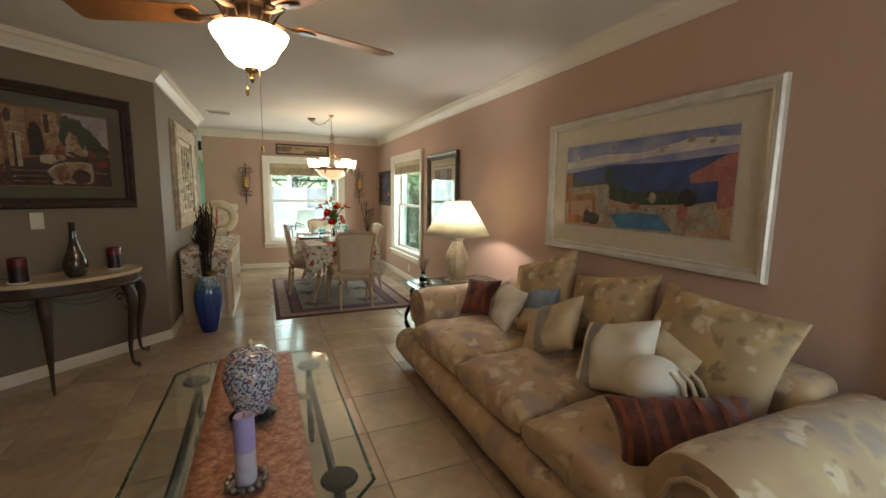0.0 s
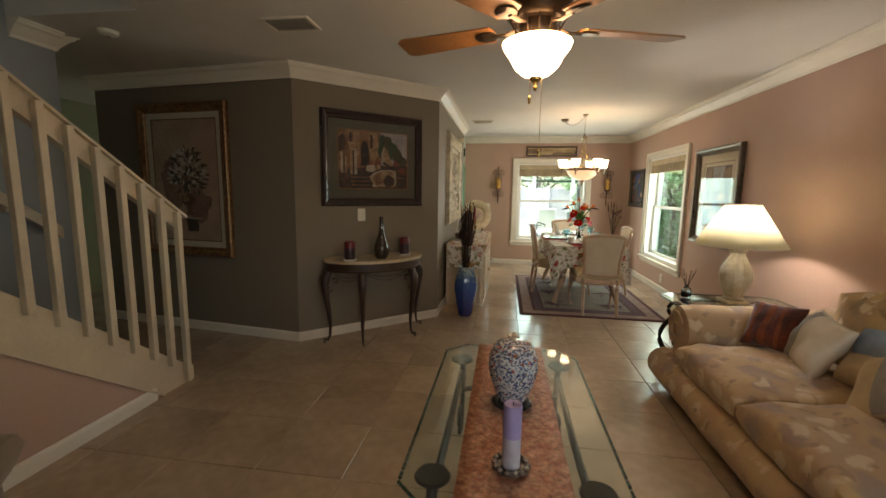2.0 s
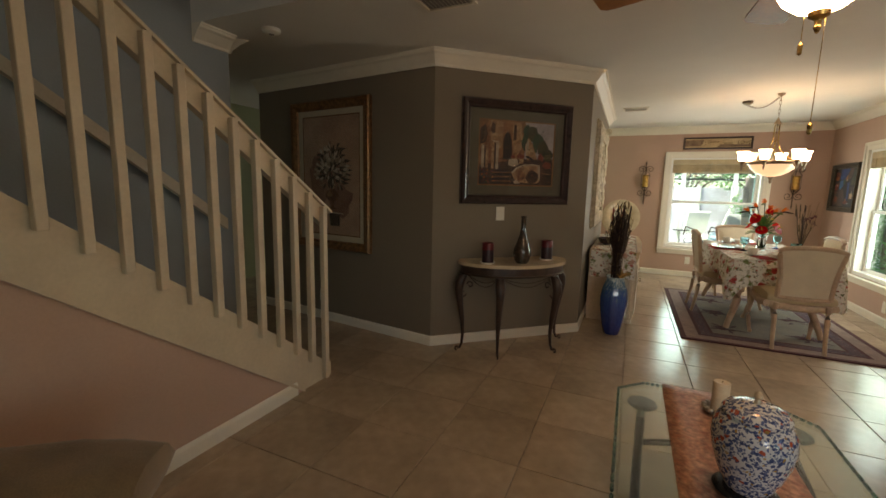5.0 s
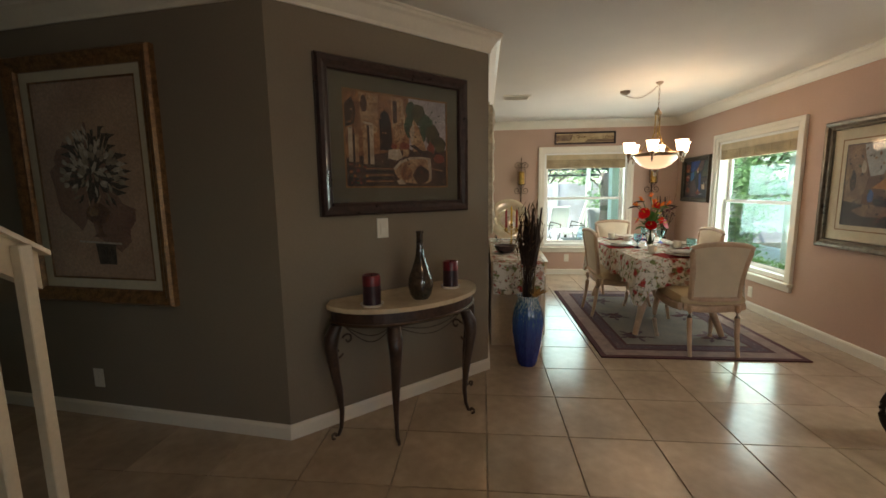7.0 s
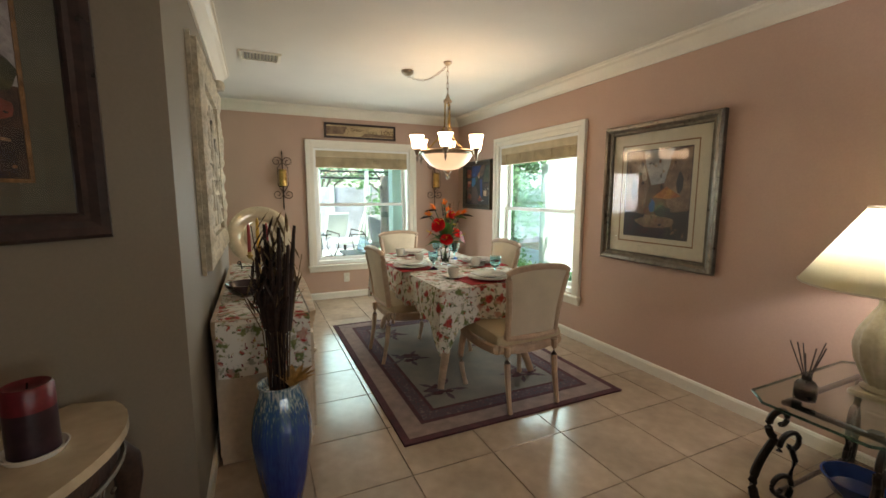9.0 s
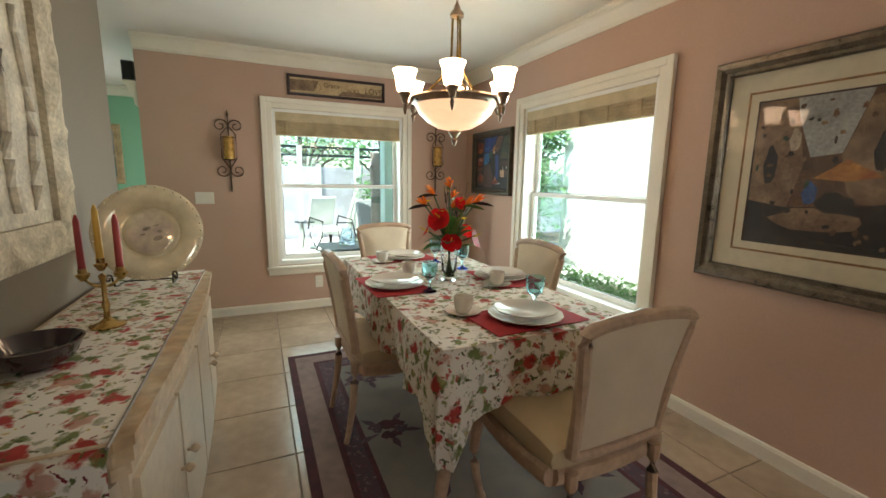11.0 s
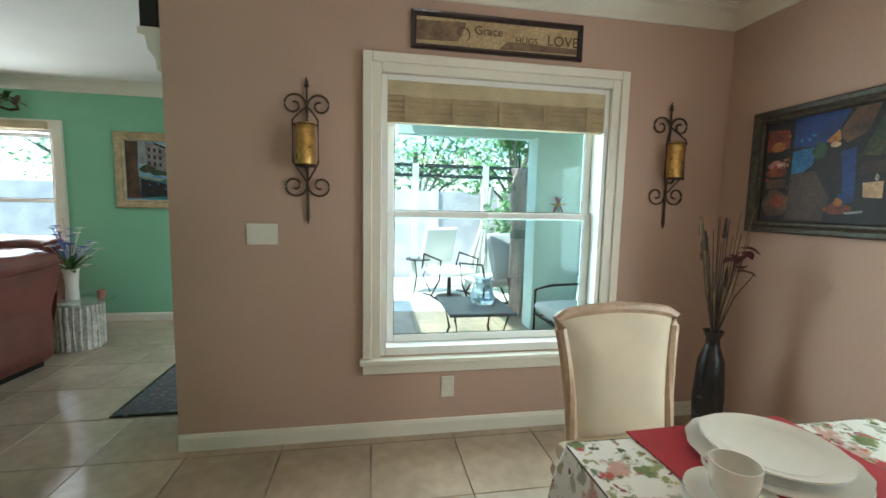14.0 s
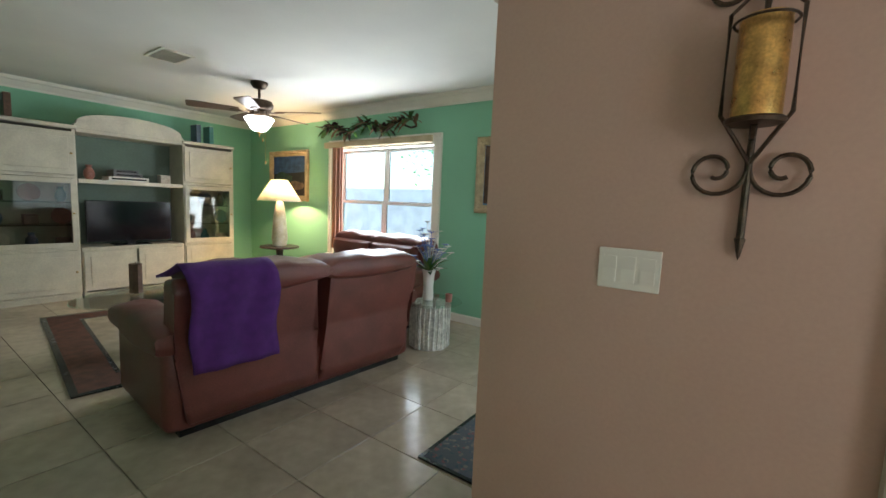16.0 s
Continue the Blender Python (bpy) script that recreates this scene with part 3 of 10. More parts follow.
pillow("back_pillow", "olive and beige leaf-print back pillow on the sofa", M_PIL_LEAF, 2.44, 3.08, 0.71, 0.62, 0.48, 0.20, 68, 20)
pillow("back_pillow", "tan and beige leaf-print back pillow on the sofa", M_PIL_LEAF, 2.45, 2.46, 0.70, 0.62, 0.48, 0.20, 68, 11)
pillow("back_pillow", "golden leaf-print back pillow against the sofa arm", M_PIL_LEAF, 2.43, 1.84, 0.71, 0.64, 0.48, 0.20, 66, -4)
pillow("square_pillow", "dark red striped square pillow in the sofa corner", M_RUST, 2.12, 3.42, 0.60, 0.30, 0.30, 0.12, 62, 4, -62, [(-0.7, -0.5, M_RUST2), (-0.2, 0.05, M_RUST2), (0.35, 0.5, M_RUST2)])
pillow("square_pillow", "ivory and tan square pillow with a grey band", M_PIL_WHITE, 2.17, 3.13, 0.60, 0.36, 0.33, 0.14, 62, -4, -100, (-0.75, -0.3, M_BAND))
pillow("small_pillow", "pale blue and beige folded small pillow", M_BLUEF, 2.30, 2.90, 0.66, 0.26, 0.22, 0.12, 60, 15)
pillow("square_pillow", "tan square pillow with a grey fringed band", M_PIL_TAN, 2.15, 2.60, 0.60, 0.42, 0.36, 0.15, 52, 34, -100, (-0.25, 0.15, M_BAND), M_BAND)
pillow("bolster_pillow", "beige round bolster pillow lying on the sofa", M_PIL_TAN, 2.22, 2.78, 0.57, 0.44, 0.17, 0.17, 60, 10, -90, pinch=0.02, power=0.5)
pillow("square_pillow", "ivory square pillow with a taupe band and button", M_PIL_WHITE, 2.14, 2.10, 0.61, 0.42, 0.38, 0.15, 58, 20, -95, (-0.7, -0.35, M_BAND))
ball = thing("ball_pillow", (2.11, 1.85, 0.478), "ivory round ball-shaped pillow with tassels", "pillow", "sofa pillows")
bm = new_bm()
lathe(bm, [(0.122 * math.sin(math.pi * k / 16) * (1 + 0.02 * math.sin(k)), 0.115 - 0.115 * math.cos(math.pi * k / 16)) for k in range(17)], seg=32, flute=10, amp=0.015)
part("cover", bm, M_PIL_WHITE, ball, "", True)
for k in range(3):
    bm = new_bm()
    tube(bm, [(0.05 * k - 0.02, -0.085, 0.20), (0.05 * k, -0.13, 0.16), (0.06 * k, -0.15, 0.10)], 0.007, 6, 0.012)
    part("tassel", bm, M_PIL_TAN, ball, "", True)
pillow("small_pillow", "tan ruched small pillow behind the ball pillow", M_PIL_TAN, 2.28, 1.90, 0.68, 0.24, 0.12, 0.12, 60, -20, pinch=0.0, power=0.5)
pillow("striped_pillow", "rust brown striped velvet pillow lying flat", M_RUST, 1.985, 1.60, 0.53, 0.52, 0.29, 0.15, 34, 10, -42, [(-0.92, -0.84, M_RUST2), (-0.66, -0.60, M_RUST2), (-0.40, -0.30, M_RUST2), (-0.1, -0.04, M_RUST2), (0.16, 0.26, M_RUST2), (0.44, 0.50, M_RUST2), (0.7, 0.8, M_RUST2)], lump=0.05)


# ---- glass coffee table with its things ----
def octagon(x0, x1, y0, y1, c):
    return [(x0 + c, y0), (x1 - c, y0), (x1, y0 + c), (x1, y1 - c), (x1 - c, y1), (x0 + c, y1), (x0, y1 - c), (x0, y0 + c)]


ctable = thing("coffee_table", (0.525, 2.46, 0), "octagonal glass coffee table on scrolled dark iron base", "coffee table")
bm = new_bm()
prism(bm, octagon(-0.368, 0.368, -0.68, 0.68, 0.11), "z", 0.448, 0.462)
top = part("glass_top", bm, M_GLASST, ctable, "clear greenish glass with cut corners")
bm = new_bm()
o = octagon(-0.370, 0.370, -0.682, 0.682, 0.11)
for p, q in zip(o, o[1:] + o[:1]):
    n = 12 if math.dist(p, q) > 0.5 else 3
    for i in range(n * 2):
        a, b = i / (2 * n), (i + 0.62) / (2 * n)
        tube(bm, [(p[0] + (q[0] - p[0]) * a, p[1] + (q[1] - p[1]) * a, 0.455), (p[0] + (q[0] - p[0]) * b, p[1] + (q[1] - p[1]) * b, 0.455)], 0.0065, 6)
part("chipped_edge", bm, M_GEDGE, top, "rough-cut dark green glass edge", True)
for sx in (-1, 1):
    bm = new_bm()
    tube(bm, [(sx * 0.27 + sx * 0.02 * math.sin(math.pi * k / 10), -0.5 + k * 0.1, 0.36 - 0.10 * math.sin(math.pi * k / 10)) for k in range(11)], 0.017, 8)
    part("side_rail", bm, M_IRON, ctable, "", True)
    for sy in (-1, 1):
        bm = new_bm()
        tube(bm, [(sx * 0.27, sy * (0.5 + 0.08 * math.sin(k / 12 * math.pi)), 0.42 - 0.41 * k / 12 + 0.02 * math.sin(k)) for k in range(13)], 0.018, 8, 0.012)
        tube(bm, [(sx * 0.27 + p[1], sy * (0.42 + p[0]), p[2]) for p in curl(0, 0.12, 0.09, 0.02, -90, 330)], 0.011, 6)
        part("leg", bm, M_IRON, ctable, "", True)
        bm = new_bm()
        lathe(bm, [(0, 0.425), (0.055, 0.428), (0.062, 0.436), (0.055, 0.445), (0, 0.447)], sx * 0.27, sy * 0.5, 0, 20)
        part("support_disc", bm, M_IRON, ctable, "", True)
for sy in (-0.5, 0.5):
    bm = new_bm()
    tube(bm, [(-0.27 + 0.054 * k, sy, 0.25 + 0.05 * math.sin(math.pi * k / 10)) for k in range(11)], 0.014, 8)
    part("cross_bar", bm, M_IRON, ctable, "", True)

rn = thing("table_runner", (0.525, 2.46, 0.4625), "peach and rust marbled runner on the glass table", "runner")
bm = new_bm()
nx, ny = 6, 30
g = [[bm.verts.new((-0.185 + 0.37 * i / nx, -0.69 + 1.38 * j / ny, 0.003 + 0.0016 * noise.noise(Vector((i * 0.7, j * 0.5, 0))))) for j in range(ny + 1)] for i in range(nx + 1)]
for i in range(nx):
    for j in range(ny):
        bm.faces.new((g[i][j], g[i + 1][j], g[i + 1][j + 1], g[i][j + 1]))
ob = part("cloth", bm, M_RUNNER, rn, "", True)
md = ob.modifiers.new("thick", "SOLIDIFY")
md.thickness = 0.004
md.offset = 1

M_JAR = blotches("blue_white_china", (0.54, 0.54, 0.53), [((0.06, 0.09, 0.21), 2.3, 0.47), ((0.12, 0.16, 0.30), 3.4, 0.42), ((0.50, 0.10, 0.05), 0.9, 0.24), ((0.48, 0.28, 0.08), 1.3, 0.18)], scale=34, rough=0.15, bump=0)
jar = thing("ginger_jar", (0.525, 2.44, 0.467), "blue and white patterned china ginger jar with lid", "jar")
bm = new_bm()
lathe(bm, [(0.0, 0.0), (0.074, 0.0), (0.088, 0.010), (0.082, 0.016), (0.066, 0.022), (0.0, 0.022)], seg=32)
part("stand", bm, M_BLACK, jar, "black lacquered wooden stand", True)
bm = new_bm()
lathe(bm, [(0.0, 0.022), (0.056, 0.023), (0.064, 0.035), (0.083, 0.078), (0.100, 0.135), (0.107, 0.175), (0.104, 0.215), (0.092, 0.242), (0.08, 0.252), (0.0, 0.253)], seg=40)
part("body", bm, M_JAR, jar, "", True)
bm = new_bm()
lathe(bm, [(0.085, 0.249), (0.087, 0.262), (0.076, 0.276), (0.045, 0.289), (0.0, 0.293)], seg=36)
lid = part("lid", bm, M_JAR, jar, "", True)
bm = new_bm()
lathe(bm, [(0.0, 0.288), (0.010, 0.29), (0.007, 0.305), (0.012, 0.313), (0.008, 0.325), (0.0, 0.33)], seg=16)
part("knob", bm, M_MARBLE, lid, "cream finial", True)

M_LILAC = mat("lilac_wax", (0.36, 0.28, 0.50), 0.5, vary=0.06, scale=8, bump=0.04)
M_PALEWAX = mat("pale_wax", (0.50, 0.45, 0.50), 0.5, vary=0.1, scale=18, bump=0.04)
M_SILVER = mat("tarnished_silver", (0.42, 0.40, 0.37), 0.35, metal=1, vary=0.3, scale=40, bump=0.2)
M_CREAMWAX = mat("cream_wax", (0.60, 0.48, 0.33), 0.5, vary=0.1, scale=14, bump=0.04)
for x, y, tall, wax, wax2, lab in ((0.515, 2.0, 1.0, M_PALEWAX, M_LILAC, "tall lilac pillar candle fading to white"), (0.54, 2.96, 0.58, M_CREAMWAX, M_CREAMWAX, "short cream pillar candle behind the china jar")):
    cd = thing("pillar_candle", pose(x, y, 0.467) @ Matrix.Diagonal((1, 1, tall, 1)), lab, "candle", "runner candles")
    bm = new_bm()
    lathe(bm, [(0, 0.012), (0.031, 0.012), (0.031, 0.11), (0.031, 0.12)], seg=28)
    part("lower_wax", bm, wax, cd, "pale lower wax", True)
    bm = new_bm()
    lathe(bm, [(0.031, 0.12), (0.031, 0.225), (0.028, 0.232), (0.018, 0.228), (0, 0.226)], seg=28)
    part("upper_wax", bm, wax2, cd, "", True)
    bm = new_bm()
    tube(bm, [(0, 0, 0.224), (0.002, 0, 0.24)], 0.0015, 5)
    part("wick", bm, M_BLACK, cd)
    dish = thing("candle_dish", (x, y, 0.467), "small silver leaf-edged dish under the candle", "dish", "runner candles")
    bm = new_bm()
    lathe(bm, [(0.0, 0.0), (0.045, 0.0), (0.062, 0.010), (0.064, 0.014), (0.05, 0.010), (0.0, 0.010)], seg=36, flute=9, amp=0.06)
    part("saucer", bm, M_SILVER, dish, "", True)
    for k in range(14):
        a = 2 * math.pi * k / 14
        bm = new_bm()
        lathe(bm, [(0, -0.011), (0.009, -0.005), (0.011, 0), (0.009, 0.006), (0, 0.011)], 0.055 * math.cos(a), 0.055 * math.sin(a), 0.018, 10)
        part("bead", bm, M_SILVER, dish, "", True)


# ---- end table, lamp, diffuser ----
etab = thing("end_table", (2.22, 4.14, 0), "glass-topped end table with black iron scroll legs", "side table")
bm = new_bm()
prism(bm, octagon(-0.44, 0.44, -0.235, 0.235, 0.08), "z", 0.558, 0.570)
t2 = part("glass_top", bm, M_GLASST, etab, "clear glass with cut corners")
bm = new_bm()
o = octagon(-0.442, 0.442, -0.237, 0.237, 0.08)
for p, q in zip(o, o[1:] + o[:1]):
    tube(bm, [(p[0], p[1], 0.564), (q[0], q[1], 0.564)], 0.0055, 6)
part("glass_edge", bm, M_GEDGE, t2, "dark green glass edge", True)
bm = new_bm()
prism(bm, octagon(-0.30, 0.34, -0.17, 0.17, 0.05), "z", 0.142, 0.15)
part("glass_shelf", bm, M_GLASST, etab, "lower clear glass shelf")
for sx in (-1, 1):
    for sy in (-1, 1):
        m = pose(sx * 0.31, sy * 0.15, 0, 0, 0, 0 if sx < 0 else 180) @ pose(0, 0, 0, 0, 0, -12 * sy * sx * -1)
        bm = new_bm()
        pts = [(0.02, 0, 0.03)] + [(-0.09 * math.sin(math.pi * k / 12) - 0.02, 0, 0.03 + 0.36 * k / 12) for k in range(1, 13)]
        pts += [(p[0], 0, p[2]) for p in curl(0.0, 0.46, 0.07, 0.012, 245, -110, 22)]
        tube(bm, pts, 0.016, 8, 0.008, flat=1.3)
        part("leg", bm, M_IRON, etab, "", True, m)
        bm = new_bm()
        tube(bm, curl(0.03, 0.16, 0.075, 0.014, -70, 330, 22), 0.012, 8, 0.008)
        tube(bm, curl(0.07, 0.35, 0.065, 0.012, 200, -180, 22), 0.012, 8, 0.008)
        tube(bm, [(0.08, 0, 0.20), (0.10, 0, 0.27), (0.07, 0, 0.33)], 0.011, 8)
        part("leg_scroll", bm, M_IRON, etab, "", True, m)
        bm = new_bm()
        lathe(bm, [(0.0, 0.0), (0.045, 0.0), (0.05, 0.012), (0.032, 0.03), (0.024, 0.045), (0, 0.05)], 0.02, 0, 0, 16)
        part("foot", bm, M_IRON, etab, "", True, m)
for sy in (-0.15, 0.15):
    bm = new_bm()
    tube(bm, [(-0.30, sy, 0.535), (0.30, sy, 0.535)], 0.012, 8)
    part("stretcher", bm, M_IRON, etab, "", True)
    bm = new_bm()
    tube(bm, [(-0.28, sy, 0.13), (0.28, sy, 0.13)], 0.010, 8)
    part("stretcher", bm, M_IRON, etab, "", True)
for sx in (-0.29, 0.29):
    bm = new_bm()
    for z, r in ((0.535, 0.012), (0.13, 0.010)):
        tube(bm, [(sx, -0.15, z), (sx, 0.15, z)], r, 8)
        part("stretcher", bm, M_IRON, etab, "", True)
        bm = new_bm()
    for y in (0.12, -0.12):
        lathe(bm, [(0, 0.545), (0.022, 0.547), (0.022, 0.556), (0, 0.558)], sx, y, 0, 12)
        part("glass_rest", bm, M_IRON, etab, "", True)
        bm = new_bm()

M_CERAM = mat("crackled_cream_ceramic", (0.52, 0.47, 0.36), 0.35, vary=0.16, scale=10, grain=60, bump=0.1, color2=(0.40, 0.34, 0.22))
lampt = thing("table_lamp", (2.235, 4.11, 0.571), "ribbed cream ceramic table lamp with lit cone shade", "lamp")
bm = new_bm()
box(bm, -0.085, 0.085, -0.085, 0.085, 0.0, 0.03, 0.012, 2)
lathe(bm, [(0.07, 0.03), (0.075, 0.04), (0.055, 0.055)], seg=24)
part("foot", bm, M_CERAM, lampt, "", True)
bm = new_bm()
lathe(bm, [(0.0, 0.05), (0.055, 0.05), (0.07, 0.08), (0.098, 0.15), (0.108, 0.21), (0.098, 0.27), (0.07, 0.33), (0.05, 0.37), (0.047, 0.395), (0.062, 0.41), (0.062, 0.425), (0.0, 0.43)], seg=48, flute=12, amp=0.045)
part("body", bm, M_CERAM, lampt, "", True)
bm = new_bm()
tube(bm, [(0, 0, 0.42), (0, 0, 0.53)], 0.010, 8)
part("stem", bm, M_BRASS, lampt, "", True)
M_SHADE = bpy.data.materials.new("linen_shade")
M_SHADE.use_nodes = True
nt = M_SHADE.node_tree
dfn, trn, mxn = nt.nodes.new("ShaderNodeBsdfDiffuse"), nt.nodes.new("ShaderNodeBsdfTranslucent"), nt.nodes.new("ShaderNodeMixShader")
dfn.inputs[0].default_value, trn.inputs[0].default_value = (0.72, 0.68, 0.55, 1), (0.88, 0.84, 0.66, 1)
mxn.inputs[0].default_value = 0.6
nt.nodes.remove(nt.nodes["Principled BSDF"])
nt.links.new(dfn.outputs[0], mxn.inputs[1])
nt.links.new(trn.outputs[0], mxn.inputs[2])
nt.links.new(mxn.outputs[0], nt.nodes["Material Output"].inputs[0])


def shade(parent, r0, r1, z0, z1, material=None):
    bm = new_bm()
    seg = 40
    a = [bm.verts.new((r0 * math.cos(2 * math.pi * i / seg), r0 * math.sin(2 * math.pi * i / seg), z0)) for i in range(seg)]
    b = [bm.verts.new((r1 * math.cos(2 * math.pi * i / seg), r1 * math.sin(2 * math.pi * i / seg), z1)) for i in range(seg)]
    for i in range(seg):
        bm.faces.new((a[i], a[(i + 1) % seg], b[(i + 1) % seg], b[i]))
    ob = part("shade", bm, material or M_SHADE, parent, "cream linen cone shade", True)
    md = ob.modifiers.new("thick", "SOLIDIFY")
    md.thickness = 0.003
    for r, z in ((r0, z0), (r1, z1)):
        bm = new_bm()
        tube(bm, [(r * math.cos(2 * math.pi * i / seg), r * math.sin(2 * math.pi * i / seg), z) for i in range(seg + 1)], 0.004, 5)
        part("rim", bm, M_PIL_WHITE, ob, "stitched cream rim")
    return ob


shade(lampt, 0.30, 0.115, 0.45, 0.755)
bm = new_bm()
for k in range(3):
    tube(bm, [(0, 0, 0.74), (0.115 * math.cos(k * 2.09), 0.115 * math.sin(k * 2.09), 0.75)], 0.003, 5)
tube(bm, [(0, 0, 0.5), (0, 0, 0.775)], 0.004, 6)
part("harp", bm, M_BRASS, lampt, "", True)
lamp("lamp_bulb", "POINT", pose(2.235, 4.11, 1.165), LAMP_W, (0.86, 0.93, 1.0), 0.04)

df = thing("reed_diffuser", (1.95, 4.24, 0.571), "small glass reed diffuser with dark sticks", "diffuser")
bm = new_bm()
lathe(bm, [(0.0, 0.0), (0.036, 0.0), (0.038, 0.01), (0.037, 0.06), (0.028, 0.075), (0.014, 0.082), (0.0, 0.083)], seg=24)
part("bottle", bm, glass("clear_bottle", (0.9, 0.9, 0.88)), df, "clear glass bottle", True)
bm = new_bm()
lathe(bm, [(0.0, 0.004), (0.033, 0.004), (0.034, 0.045), (0.0, 0.046)], seg=24)
part("liquid", bm, mat("dark_oil", (0.02, 0.012, 0.012), 0.1, vary=0.1), df, "dark scented oil", True)
bm = new_bm()
lathe(bm, [(0.0, 0.078), (0.017, 0.08), (0.017, 0.10), (0.0, 0.1)], seg=20)
part("collar", bm, M_BLACK, df, "", True)
for k in range(8):
    a, s = k * 0.83, 0.035 + 0.008 * (k % 3)
    bm = new_bm()
    tube(bm, [(0, 0, 0.06), (s * math.cos(a) * 1.3, s * math.sin(a) * 1.3, 0.2 + 0.01 * (k % 4))], 0.0025, 5)
    part("reed", bm, M_DARKW, df)
bowl = thing("glass_bowl", (2.16, 4.12, 0.151), "cobalt blue glass bowl on the lower shelf", "bowl")
bm = new_bm()
lathe(bm, [(0.0, 0.0), (0.05, 0.0), (0.09, 0.03), (0.12, 0.09), (0.112, 0.092), (0.085, 0.04), (0.0, 0.012)], seg=32)
part("bowl_body", bm, mat("cobalt_glass", (0.02, 0.07, 0.30), 0.08, vary=0.1, coat=0.6), bowl, "", True)


# ---- windows ----
M_BAMBOO = mat("woven_bamboo_shade", (0.42, 0.31, 0.17), 0.75, vary=0.22, scale=7, grain=180, bump=0.4)
M_BAMBOO2 = mat("pale_bamboo_valance", (0.55, 0.44, 0.27), 0.75, vary=0.15, scale=7, grain=180, bump=0.4)


def casing_window(name, m, w, z0, z1, label, depth=0.16, cas=0.095, blind=True, mid=None, columns=1, rail=None):
    """A sash window in a wall whose face is the local xz plane, the room at -y, the opening from 0 to w."""
    win = thing(name, m, label, "window", kind="structure")
    bm = new_bm()
    for off, t, d0 in ((0.0, cas * 0.62, 0.022), (cas * 0.5, cas * 0.5, 0.034)):
        o0, o1 = off, min(off + t, cas)
        box(bm, -o1, -o0 - 0.001 if off else 0.0, -d0, 0.0, z0 - 0.005, z1 + o1, 0.003)
        box(bm, w + o0, w + o1, -d0, 0.0, z0 - 0.005, z1 + o1, 0.003)
        box(bm, -o0, w + o0, -d0, 0.0, z1 + o0, z1 + o1, 0.003)
    part("casing", bm, M_TRIM, win, "cream moulded casing")
    bm = new_bm()
    box(bm, -cas - 0.015, w + cas + 0.015, -0.06, -0.001, z0 - 0.035, z0 - 0.006, 0.006, 2)
    part("window_sill", bm, M_TRIM, win)
    bm = new_bm()
    box(bm, -cas, w + cas, -0.028, -0.001, z0 - 0.095, z0 - 0.036, 0.004)
    part("apron", bm, M_TRIM, win)
    bm = new_bm()
    for x0, x1, a, b in ((0.0, 0.03, z0, z1), (w - 0.03, w, z0, z1), (0.03, w - 0.03, z1 - 0.03, z1), (0.03, w - 0.03, z0, z0 + 0.045)):
        box(bm, x0 + 0.001, x1 - 0.001, 0.0, depth, a + 0.001, b - 0.001)
    part("window_frame", bm, M_VINYL, win)
    mid = mid or (z0 + z1) / 2
    cw = (w - 0.06) / columns
    for c in range(columns):
        a = 0.03 + c * cw
        b = a + cw
        for lo, hi, y in ((z0 + 0.045, mid + 0.02, 0.085), (mid - 0.02, z1 - 0.03, 0.118)):
            bm = new_bm()
            s = 0.042
            box(bm, a + 0.002, a + s, y, y + 0.028, lo, hi, 0.003)
            box(bm, b - s, b - 0.002, y, y + 0.028, lo, hi, 0.003)
            box(bm, a + s, b - s, y, y + 0.028, lo, lo + s, 0.003)
            box(bm, a + s, b - s, y, y + 0.028, hi - s * 0.8, hi, 0.003)
            sash = part("sash", bm, M_VINYL, win)
            bm = new_bm()
            for x0, x1, p, q in ((a + s - 0.004, a + s + 0.004, lo + s, hi - s * 0.8), (b - s - 0.004, b - s + 0.004, lo + s, hi - s * 0.8), (a + s, b - s, lo + s - 0.004, lo + s + 0.004)):
                box(bm, x0, x1, y + 0.008, y + 0.012, p, q)
            part("gasket", bm, M_BLACK, sash, "black rubber gasket")
            bm = new_bm()
            box(bm, a + s, b - s, y + 0.013, y + 0.017, lo + s, hi - s * 0.8)
            pane = part("pane", bm, M_PANE, sash, "clear glass pane")
            pane.visible_shadow = False
        bm = new_bm()
        box(bm, (a + b) / 2 - 0.03, (a + b) / 2 + 0.03, 0.07, 0.085, mid + 0.0, mid + 0.018, 0.003)
        part("latch", bm, M_VINYL, win)
    return win


def roman_blind(m, w, z1, drop, label):
    bl = thing("roman_blind", m, label, "blind")
    bm = new_bm()
    box(bm, 0.004, w - 0.004, 0.004, 0.03, z1 - 0.105, z1 - 0.002, 0.004)
    part("valance", bm, M_BAMBOO2, bl, "pale woven bamboo valance")
    n = 5
    for k in range(n):
        bm = new_bm()
        h = (drop - 0.105) / n
        prism(bm, [(0.006, z1 - 0.107 - h * k), (0.034 + 0.004 * (k % 2), z1 - 0.107 - h * k - h * 0.2), (0.038, z1 - 0.107 - h * (k + 1)), (0.008, z1 - 0.107 - h * (k + 1) + 0.004)], "x", 0.008, w - 0.012)
        part("fold", bm, M_BAMBOO, bl)
    for k in range(5):
        bm = new_bm()
        x = w * (k + 0.5) / 5
        box(bm, x - 0.012, x + 0.012, 0.000, 0.004, z1 - drop + 0.005, z1 - 0.107)
        part("tape", bm, M_BAMBOO, bl)
    return bl


